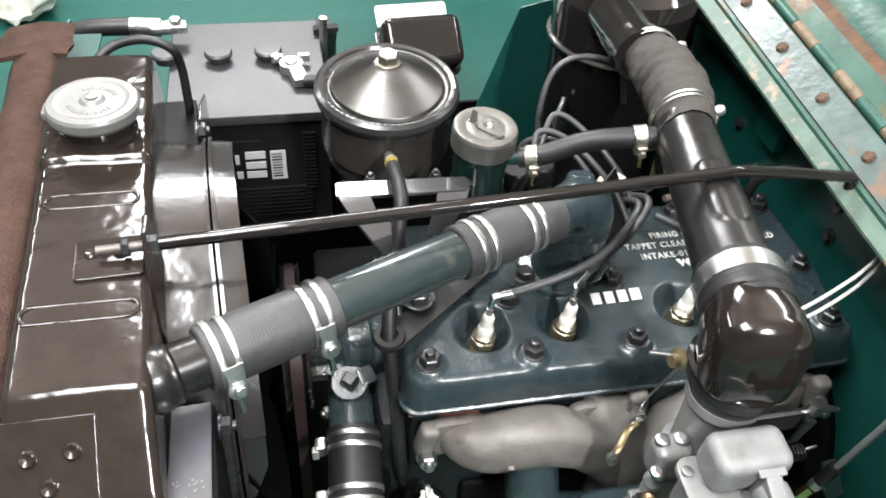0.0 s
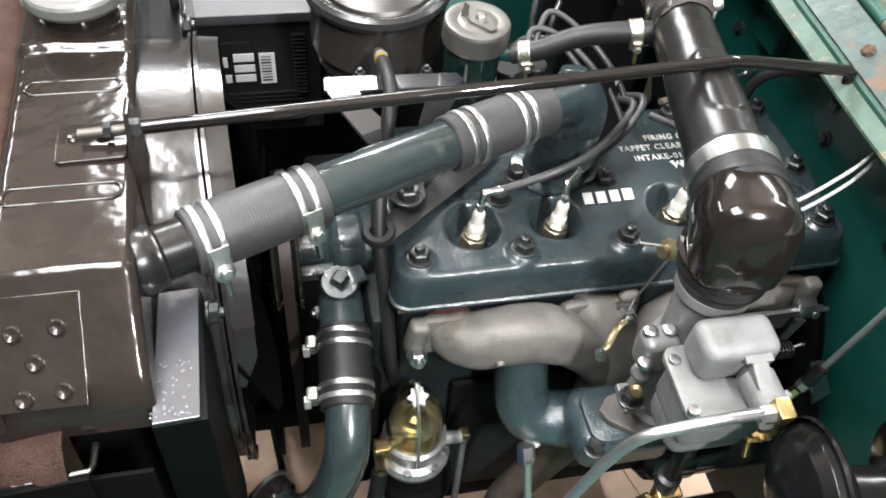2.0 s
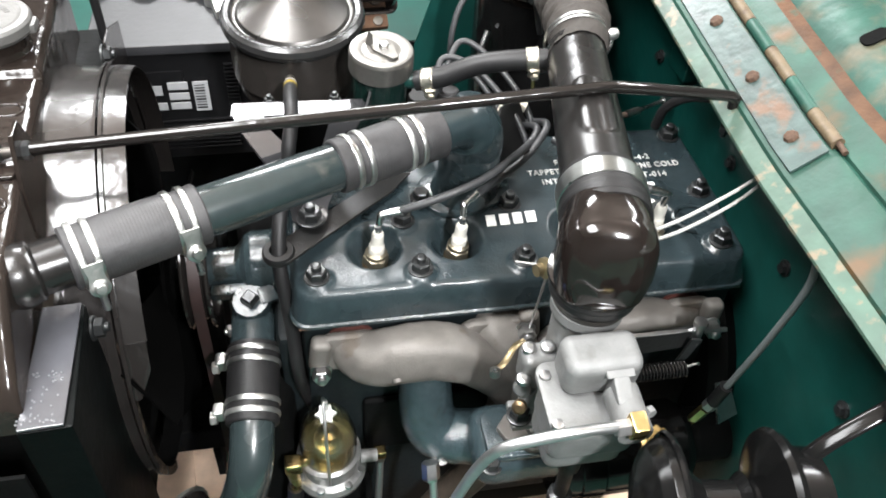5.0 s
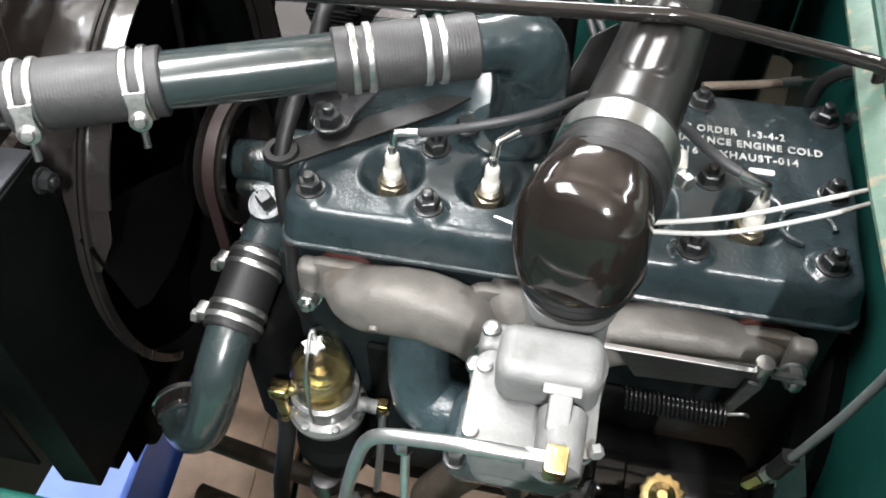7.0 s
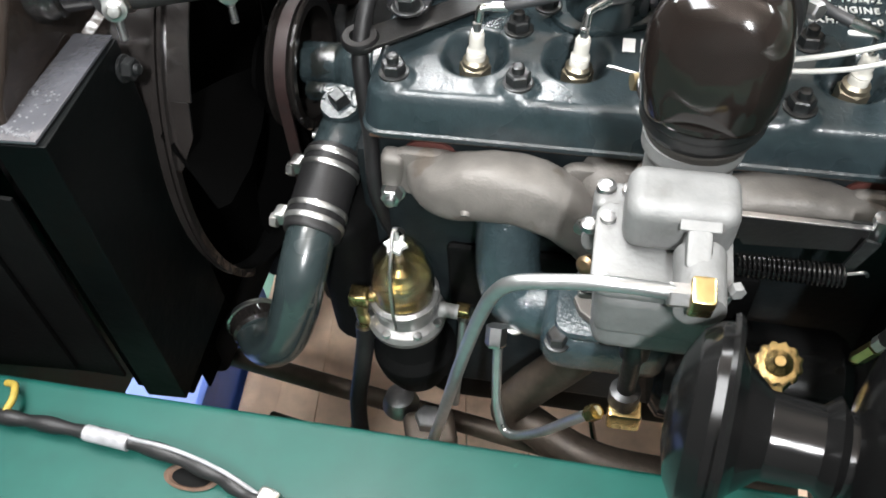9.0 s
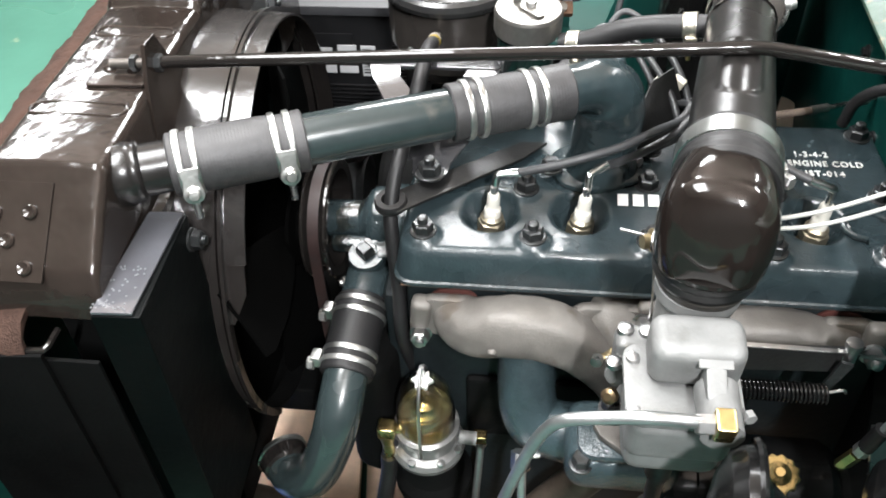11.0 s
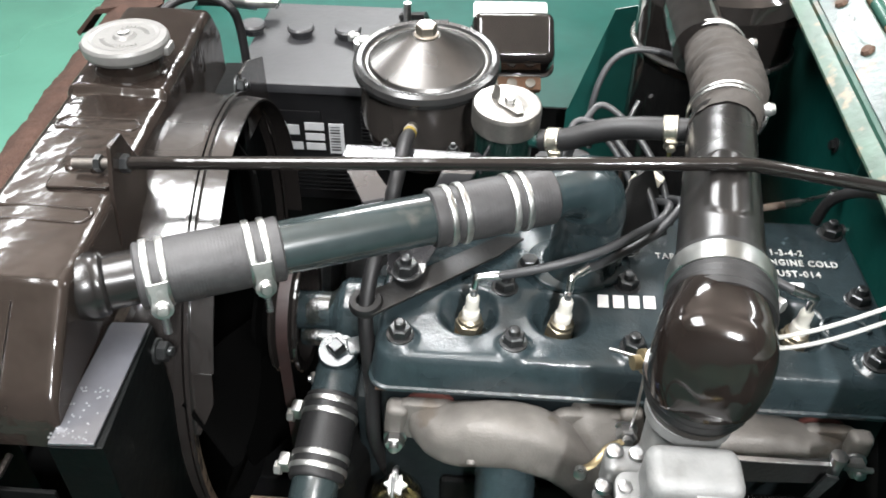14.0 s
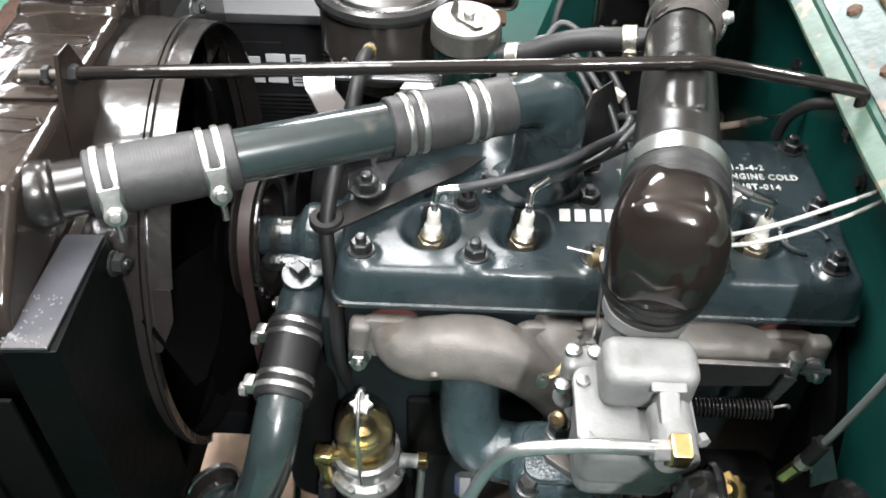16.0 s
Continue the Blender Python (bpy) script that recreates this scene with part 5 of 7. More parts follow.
def intake_horn():
    t = thing("air_intake_tube", EC + V(0, 0, 0.92), "glossy black air intake elbow and crossover tube", "air intake tube")
    # elbow dome: sections from the tube's mouth round down onto the carburettor
    axis = (TUBETOP - BAND).normalized()
    side = axis.cross(V(0, 0, 1)).normalized()
    rings = []
    base = 0.938
    secs = [(0.030, 0.0332, 1.0115, 0.950), (0.022, 0.0343, 1.0145, 0.946), (0.013, 0.0362, 1.0172, 0.942), (0.003, 0.0386, 1.0186, base), (-0.006, 0.0403, 1.0188, base), (-0.012, 0.0411, 1.0184, base), (-0.017, 0.0415, 1.0174, base)]
    for k in range(27):
        a = math.pi / 2 * k / 26
        sn = math.sin(a)
        secs.append((-0.021 - 0.0282 * sn, 0.0412 * max(0.0, math.cos(a)) ** 0.74 + 0.0006, 0.957 + 0.0592 * max(0.0, 1 - sn ** 2.4) ** 0.55 + 0.0006, base + 0.018 * sn ** 14))
    for u, hw, zt, zb in secs:
        c = EC + V(0.0032, 0, 0) + axis * u
        flat = 1 - smoothstep(0.004, 0.028, u)
        zc = zb + (zt - zb) * (0.5 - 0.10 * flat)
        ring = []
        for k in range(48):
            a = 2 * math.pi * k / 48
            ca, sa = math.cos(a), math.sin(a)
            px, pz = abs(ca) ** (0.88 - 0.12 * flat), abs(sa) ** (0.92 - 0.14 * flat)
            if sa < 0:
                s = min(1, -sa / 0.85)
                wide = (1 - 0.11 * s * s) if -sa < 0.85 else 0.89 * abs(ca) / 0.527
                px, pz = px * (1 - flat) + wide * flat, pz * (1 - flat) + s * flat
            ring.append(c + side * (hw * math.copysign(px, ca)) + V(0, 0, zc + ((zt - zc) if sa > 0 else (zc - zb)) * math.copysign(pz, sa)))
        rings.append(ring)
    for ring in rings:
        for p in ring:
            p += 0.0007 * Vector((noise.noise(p * 60), noise.noise(p * 60 + V(5, 1, 2)), noise.noise(p * 60 + V(1, 8, 3))))
    part("elbow", loft(rings), HORNENAMEL, t)
    m = Matrix.Translation((0.2353, -0.1216, -0.0075)) @ Matrix.Diagonal((0.945, 0.955, 1, 1))
    part("elbow_seam", lathe([(0.0400, 0.9435), (0.0438, 0.9440), (0.0452, 0.9465), (0.0446, 0.9495), (0.0400, 0.9505)], m, 64), BLACK, t)
    part("elbow_collar", lathe([(0.0400, 0.946), (0.0425, 0.944), (0.0425, 0.938), (0.0412, 0.936), (0.0416, 0.930), (0.0400, 0.926), (0.0370, 0.924)], m, 48), SATIN, t)
    part("throat", lathe([(0.0385, 0.930), (0.0378, 0.922), (0.0350, 0.915), (0.0325, 0.911), (0.0320, 0.900), (0, 0.900)], m, 48), THROAT, t, "bare grey throat ring")
    d = (TUBETOP - BAND).normalized()
    mt = axis_pose(BAND, d)
    part("tube_sleeve", lathe([(0.034, -0.034), (0.0385, -0.033), (0.0394, -0.028), (0.0376, -0.0255), (0.0376, -0.0240), (0.0394, -0.0215), (0.0394, -0.0150), (0.0376, -0.0128), (0.0376, -0.0110), (0.0384, -0.0095), (0.0384, 0.014), (0.0375, 0.018), (0.034, 0.018)], mt, 56), RUBBER, t, "black rubber sleeve")
    part("sleeve_band", lathe([(0.0382, -0.008), (0.0396, -0.0075), (0.0396, 0.011), (0.0382, 0.0115)], mt, 48), BANDMETAL, t, "wide plated band clamp")
    L = (TUBETOP - BAND).length
    n = 170
    rings = []
    for i in range(n + 1):
        s = i / n
        z = 0.012 + (L - 0.012) * s
        r = 0.0335 - 0.003 * s
        ring = []
        for k in range(120):
            a = 2 * math.pi * k / 120
            x, y = r * math.cos(a), r * math.sin(a)
            # oblong flat pressed into the upper side, its rim standing proud
            if y > 0:
                zm, half, corner = 0.0945, 0.0445, 0.0150
                px, pz = max(0.0, abs(x) - 0.0180 + corner), max(0.0, abs(z - zm) - half + corner)
                edge = math.hypot(px, pz) - corner
                y += (0.0026 - 0.0022 * math.exp(-(x / 0.0055) ** 2)) * (1 - smoothstep(-0.0030, 0.0008, edge))
            ring.append(mt @ V(x, y, z))
        rings.append(ring)
    part("crossover_tube", loft(rings), TUBEBLACK, t)
    bm = block((0.012, 0.020, 0.020), Matrix.Translation((0.2885, -0.058, 0.966)), 0.003)
    part("band_lug", bm, ZINC, t)
    part("band_screw", hexagon(0.006, 0.010, axis_pose((0.2905, -0.066, 0.966), (0.6, -0.7, 0.1))), STEEL, t)
    part("side_spigot", lathe([(0.0, 0), (0.0115, 0), (0.0105, 0.02), (0, 0.02)], axis_pose((0.258, 0.152, 0.974), (-1, 0, -0.1)), 20), BLACK, t)


def cuff():
    t = thing("air_cleaner_cuff", (0.31, 0.26, 0.94), "wrinkled grey-brown cloth cuff with wire clamps", "hose")
    a, b = TUBETOP - (TUBETOP - BAND).normalized() * 0.012, V(0.300, 0.312, 0.993)
    rings = []
    n = 110
    for i in range(n + 1):
        s = i / n
        c = a.lerp(b, s) + V(0.014 * math.sin(math.pi * s ** 0.8), 0, 0.004 * math.sin(math.pi * s))
        ring = []
        for k in range(72):
            ang = 2 * math.pi * k / 72
            slack = math.sin(math.pi * min(1, max(0, (s - 0.19) / 0.63))) ** 0.6 if 0.19 < s < 0.82 else 0
            ca, sa = math.cos(ang), math.sin(ang)
            w = slack * (0.0042 * noise.noise(V(ca * 0.9, sa * 0.9, s * 15 + 1.1 * ca)) + 0.0018 * noise.noise(V(ca * 2.5, sa * 2.5, s * 34)) + 0.0006 * math.sin(s * 74 + 2.6 * math.sin(ang + 0.8)))
            r = 0.0322 - 0.0022 * smoothstep(0.45, 0.9, s) + 0.0042 * slack + w + 0.0008 * noise.noise(V(ca * 4, sa * 4, s * 14))
            ring.append(c + V(math.cos(ang) * r, 0, math.sin(ang) * r) + V(0, 0.004 * noise.noise(V(ang * 2, 0, 1)) if i == 0 else 0, 0))
        rings.append(ring)
    part("sleeve", loft(rings, caps=False), CUFF, t)
    for s in (0.14, 0.175, 0.86, 0.895):
        c = a.lerp(b, s) + V(0.010 * math.sin(math.pi * s), 0, 0.004 * math.sin(math.pi * s))
        r = 0.0328 + 0.0020 * math.sin(math.pi * s)
        part("wire_ring", lathe([(r, -0.0012), (r + 0.0013, 0), (r, 0.0012), (r - 0.0013, 0)], axis_pose(c, (b - a)), 48, closed=True), ZINC, t)
    for s in (0.15, 0.88):
        c = a.lerp(b, s) + V(0.010 * math.sin(math.pi * s) + 0.040, 0, 0.010)
        part("clamp_nut", lathe([(0, -0.006), (0.005, -0.005), (0.0065, 0), (0.005, 0.005), (0, 0.006)], axis_pose(c, (1, 0, 0.2)), 14), ZINC, t)
        part("clamp_wire", sweep([c, c + V(-0.004, -0.006, -0.016), c + V(-0.010, -0.002, -0.030)], 0.0022, 8), STEEL, t)


def air_cleaner():
    t = thing("air_cleaner", (0.345, 0.475, 0.6), "glossy black oil-bath air cleaner canister", "air cleaner")
    m = Matrix.Translation((0.348, 0.470, 0))
    part("canister", lathe([(0, 0.60), (0.088, 0.60), (0.092, 0.62), (0.092, 0.905), (0.096, 0.915), (0.096, 0.918)], m, 56), HORNBLACK, t)
    part("rim", lathe([(0.096, 0.919), (0.1005, 0.9195), (0.1016, 0.922), (0.1005, 0.9245), (0.096, 0.925)], m, 64, closed=True), STEELBLACK, t)
    part("lid", lathe([(0.097, 0.926), (0.097, 0.985), (0.090, 1.003), (0.074, 1.012), (0.05, 1.016), (0, 1.018)], m, 56), BLACK, t)
    part("outlet", lathe([(0.0305, 0), (0.0305, 0.115), (0, 0.115)], axis_pose((0.297, 0.400, 0.990), (-0.05, -1, 0.05)), 36), BLACK, t)
    part("clamp_bow", sweep([(0.262, 0.415, 0.70), (0.25, 0.40, 0.78), (0.25, 0.402, 0.83), (0.262, 0.415, 0.86)], 0.004, 10), STEEL, t)


HORNENAMEL = material("wavy_black_brown_enamel", (0.0105, 0.0080, 0.0070), 0.12, 0, 0.0, 0.25, 40, 0.0020, 24, 0.25, spec=0.5, bump_detail=2.0)
BANDMETAL = material("dull_band_plate", (0.40, 0.41, 0.40), 0.28, 1.0, 0, 0.2, 90, 0.0004, 90, 0.25)
STEELBLACK = material("worn_rim_paint", (0.22, 0.22, 0.21), 0.25, 0.9, 0.0, 0.2, 80)
intake_horn()
cuff()
air_cleaner()


# ---- oil filter, its bracket and hose ----
FC = V(0.002, 0.290, 0.0)


def oil_filter():
    t = thing("oil_filter", FC + V(0, 0, 0.80), "glossy dark oil filter canister with a domed bolted lid", "oil filter")
    m = Matrix.Translation(FC + V(-0.003, 0.009, 0.962)) @ pose(0, 0, 0, 5, 0, 0) @ Matrix.Diagonal((1.045, 1.045, 1, 1)) @ Matrix.Translation((0, 0, -0.962))
    part("body", lathe([(0, 0.835), (0.030, 0.836), (0.050, 0.844), (0.061, 0.857), (0.0665, 0.872), (0.0675, 0.8885), (0.0718, 0.892), (0.0722, 0.897), (0.0720, 0.952), (0.0722, 0.957)], m, 64), FILTERPAINT, t)
    part("lid_rim", lathe([(0.071, 0.952), (0.0775, 0.954), (0.0790, 0.960), (0.0775, 0.9665), (0.0735, 0.9695), (0.0690, 0.9685), (0.0668, 0.9655)], m, 72), RIMBLACK, t, "dark rolled lid rim")
    part("lid", lathe([(0.0668, 0.9655), (0.0655, 0.9645), (0.0625, 0.9645), (0.0600, 0.9680), (0.040, 0.9805), (0.018, 0.9935), (0.014, 0.9955), (0, 0.9955)], m, 72), LIDMETAL, t)
    part("lid_bolt", hexagon(0.0112, 0.011, m @ Matrix.Translation((0, 0, 0.995)) @ pose(0, 0, 0, 0, 0, 12), washer=0.0132), COPPERBOLT, t, "tinted hex bolt")
    for k in range(26):
        a = radians(205 + 5.6 * k)
        if k in (6, 7, 15, 16, 21):
            continue
        q = m @ V(0.0722 * math.cos(a), 0.0722 * math.sin(a), 0.9697)
        part("raised_mark", block((0.0042, 0.0030, 0.0010), Matrix.Translation(q) @ pose(0, 0, 0, 0, 0, math.degrees(a) + 90), 0.0002), RIMBLACK, t)
    h = thing("oil_hose", (-0.03, 0.03, 0.6), "black rubber oil hose with a yellow band, through a grommet", "hose")
    e = V(-0.010, 0.206, 0.929)
    part("fitting", lathe([(0, -0.010), (0.0085, -0.010), (0.0085, 0.002), (0.0105, 0.003), (0.0105, 0.012), (0, 0.014)], axis_pose(e, (0.0, -0.75, 0.55)) @ Matrix.Diagonal((0.66, 0.66, 0.66, 1)), 20), DIMBRASS, h)
    part("elbow", sweep([e + V(0, 0.015, -0.004), e, e + V(-0.001, -0.004, -0.006)], 0.0058, 16, 6), DIMBRASS, h)
    d = V(-0.001, -0.040, 0.0125).normalized()
    part("yellow_band", lathe([(0.0, 0.004), (0.0068, 0.004), (0.0074, 0.006), (0.0074, 0.018), (0.0068, 0.020), (0, 0.020)], axis_pose(e, d), 24), YELLOW, h, "yellow band")
    part("hose_body", sweep([e + d * 0.015, (-0.011, 0.168, 0.9415), (-0.011, 0.140, 0.9455), (-0.012, 0.120, 0.9410), (-0.016, 0.105, 0.926), (-0.022, 0.090, 0.900), (-0.032, 0.052, 0.870), (-0.036, 0.026, 0.840), (-0.034, 0.012, 0.808), (-0.030, 0.000, 0.755), (-0.028, -0.014, 0.705), (-0.022, -0.006, 0.650), (-0.015, 0.01, 0.60)], 0.0074, 18, 10), RUBBER, h)


RIMBLACK = material("rim_enamel", (0.022, 0.022, 0.022), 0.22, 0.1, 0.0, 0.15, 80, 0.0003, 60)
DIMBRASS = material("dull_fitting_brass", (0.11, 0.10, 0.085), 0.5, 0.6, 0, 0.3, 120)
FILTERPAINT = material("filter_enamel", (0.050, 0.044, 0.040), 0.26, 0.4, 0.3, 0.15, 60, 0.0006, 40, 0.2)
LIDMETAL = material("brushed_lid_enamel", (0.072, 0.069, 0.066), 0.27, 0.85, 0.0, 0.12, 90, 0, 0, 0.15)
for lid_nodes in (LIDMETAL.node_tree.nodes,):
    spin = lid_nodes.new("ShaderNodeTangent")
    spin.direction_type, spin.axis = "RADIAL", "Z"
    lid_nodes["Principled BSDF"].inputs["Anisotropic"].default_value = 0.8
    LIDMETAL.node_tree.links.new(spin.outputs[0], lid_nodes["Principled BSDF"].inputs["Tangent"])
COPPERBOLT = material("tinted_bolt_plate", (0.30, 0.275, 0.24), 0.35, 1.0, 0, 0.2, 120)


def filter_bracket():
    t = thing("filter_bracket", (-0.01, 0.12, 0.86), "glossy black triangular filter bracket plate with an open middle", "bracket")
    z = 0.926
    part("end_flange", block((0.003, 0.030, 0.016), Matrix.Translation((0.0695, 0.152, z + 0.008)) @ pose(0, 0, 0, 0, 0, -15), 0.001), BRACKET, t)
    part("top_bar", slab([(-0.014, 0.152), (-0.013, 0.173), (-0.010, 0.175), (0.124, 0.170), (0.131, 0.157), (0.120, 0.147), (0.000, 0.149)], 0.004, Matrix.Translation((-0.060, 0, z)), 0.001), BRACKET, t)
    def ribbon(rows, name):
        """A bent flat bar; rows are (near edge, far edge) point pairs."""
        rings = [[V(*a), V(*b), V(*b) - V(0, 0, 0.004), V(*a) - V(0, 0, 0.004)] for a, b in rows]
        part(name, loft(rings), BRACKET, t)
    ribbon([((-0.073, 0.158, 0.9298), (-0.041, 0.158, 0.9298)), ((-0.064, 0.128, 0.9285), (-0.036, 0.130, 0.9285)), ((-0.044, 0.090, 0.9210), (-0.016, 0.102, 0.9210)), ((-0.036, 0.086, 0.912), (-0.010, 0.099, 0.912)), ((-0.026, 0.086, 0.860), (0.000, 0.100, 0.861))], "long_strut")
    ribbon([((0.034, 0.158, 0.9298), (0.068, 0.158, 0.9298)), ((0.027, 0.136, 0.9270), (0.059, 0.136, 0.9270)), ((0.016, 0.118, 0.905), (0.044, 0.124, 0.905)), ((0.004, 0.104, 0.861), (0.032, 0.116, 0.862))], "short_strut")
    part("foot", slab([(-0.020, -0.008), (-0.010, -0.016), (0.010, -0.016), (0.017, -0.006), (0.018, 0.010), (0.034, 0.052), (-0.028, 0.042), (-0.021, 0.008)], 0.004, Matrix.Translation((0, 0.072, 0.8545)) @ pose(0, 0, 0, 2, 0, 0), 0.001), BRACKET, t)
    part("foot_bolt", hexagon(0.0115, 0.011, Matrix.Translation((-0.001, 0.066, 0.856)), washer=0.015, stud=0.007), BOLT, t)
    for x, y in ((-0.034, 0.208), (0.036, 0.207)):
        part("bolt", hexagon(0.0055, 0.005, Matrix.Translation((x, y - 0.021, 0.9180)), washer=0.007, stud=0.004), BOLT, t)
    a = thing("hose_arm", (0.05, 0.08, 0.845), "flat black support arm with a rubber grommet", "bracket")
    part("arm", slab([(-0.036, 0.013), (-0.026, 0.014), (0.090, 0.110), (0.115, 0.140), (0.088, 0.140), (-0.034, 0.046), (-0.042, 0.042)], 0.0035, Matrix.Translation((0, 0, 0.8445)), 0.001), SATIN, a)
    part("grommet", lathe([(0.0092, -0.005), (0.0150, -0.005), (0.0165, -0.002), (0.0165, 0.002), (0.0150, 0.005), (0.0092, 0.005)], axis_pose((-0.0358, 0.029, 0.847), (0, -0.1, 1)), 32, closed=True), RUBBER, a, "black rubber grommet")


BRACKET = material("bracket_enamel", (0.030, 0.030, 0.032), 0.12, 0.1, 0.5, 0.1, 40, 0.0004, 20)


# ---- oil filler and breather hose ----
def oil_filler():
    t = thing("oil_filler", (0.09, 0.20, 0.84), "bright metal oil filler cap on a dark green neck", "oil filler")
    c = V(0.089, 0.197, 0)
    m = Matrix.Translation(c + V(0, 0, 0.972)) @ pose(0, 0, 0, 4, 2, 0)
    part("neck", lathe([(0.028, -0.14), (0.030, -0.05), (0.0315, -0.030), (0.0315, -0.018), (0, -0.018)], m, 40), NECKGREEN, t)
    part("cap", lathe([(0.0, -0.024), (0.0345, -0.024), (0.0352, -0.022), (0.0352, -0.002), (0.0335, 0.001), (0.030, 0.0014), (0.021, 0.0002), (0.019, 0.0006), (0, 0.0014)], m, 56), CAPBRIGHT, t)
    part("lever_base", slab([(-0.016, -0.004), (-0.010, -0.010), (0.016, -0.013), (0.019, -0.006), (0.006, 0.008), (-0.010, 0.008)], 0.0025, m @ Matrix.Translation((0.004, -0.002, 0.0012)) @ pose(0, 0, 0, 0, 0, -35), 0.0006), CAPBRIGHT, t)
    part("lever_screw", hexagon(0.0055, 0.006, m @ Matrix.Translation((0.002, -0.001, 0.003))), STEEL, t)
    part("wing", slab([(0, 0), (0.009, 0), (0.007, 0.013), (0.002, 0.015)], 0.0016, m @ Matrix.Translation((-0.016, 0.010, 0.001)) @ pose(0, 0, 0, 80, 0, -30)), CAPBRIGHT, t)
    part("breather_spigot", lathe([(0, 0), (0.009, 0), (0.009, 0.028), (0, 0.028)], axis_pose((0.114, 0.186, 0.940), (1, -0.3, 0.05)), 20), SHADEGREEN, t)
    h = thing("breather_hose", (0.19, 0.16, 0.94), "black rubber breather hose with two small plated clamps", "hose")
    pts = [(0.124, 0.180, 0.942), (0.150, 0.172, 0.950), (0.185, 0.166, 0.966), (0.218, 0.158, 0.975), (0.262, 0.148, 0.981)]
    part("hose_body", sweep(pts, 0.0112, 22, 10), RUBBER, h)
    for q, d in (((0.137, 0.176, 0.9455), (0.9, -0.3, 0.2)), ((0.243, 0.152, 0.9795), (1, -0.2, 0.15))):
        q = V(*q)
        band = part("hose_clamp", lathe([(0.0110, -0.0065), (0.0124, -0.0065), (0.0128, -0.0055), (0.0124, -0.0045), (0.0124, 0.0045), (0.0128, 0.0055), (0.0124, 0.0065), (0.0110, 0.0065)], axis_pose(q, d), 28, closed=True), WORNZINC, h, "small plated hose clamp")
        part("tail", block((0.012, 0.005, 0.013), Matrix.Translation(q + V(0.001, -0.008, -0.012)) @ pose(0, 0, 0, 25, 0, 0), 0.0015), WORNZINC, band)
        part("nut", hexagon(0.0046, 0.004, axis_pose(q + V(0.001, -0.011, -0.014), (0, -0.9, -0.4))), WORNZINC, band)
        part("screw", lathe([(0.0022, 0), (0.0022, 0.012), (0, 0.012)], axis_pose(q + V(0.001, -0.010, -0.018), (0, -0.2, -1)), 8), BRASS, band)


WORNZINC = material("worn_yellowed_plate", (0.52, 0.49, 0.42), 0.34, 1.0, 0, 0.4, 150, 0.0008, 140, 0.3, stain=(0.16, 0.085, 0.05), stain_at=0.56, stain_scale=110, stain_soft=0.12)
NECKGREEN = material("dark_green_neck_enamel", (0.006, 0.018, 0.015), 0.16, 0, 0.0, 0.3, 60, 0.0008, 40)
CAPBRIGHT = material("brushed_cap_metal", (0.185, 0.178, 0.165), 0.34, 0.8, 0, 0.15, 200, 0.0002, 400)


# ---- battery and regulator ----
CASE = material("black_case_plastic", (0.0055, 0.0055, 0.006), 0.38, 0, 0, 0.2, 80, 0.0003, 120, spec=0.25)

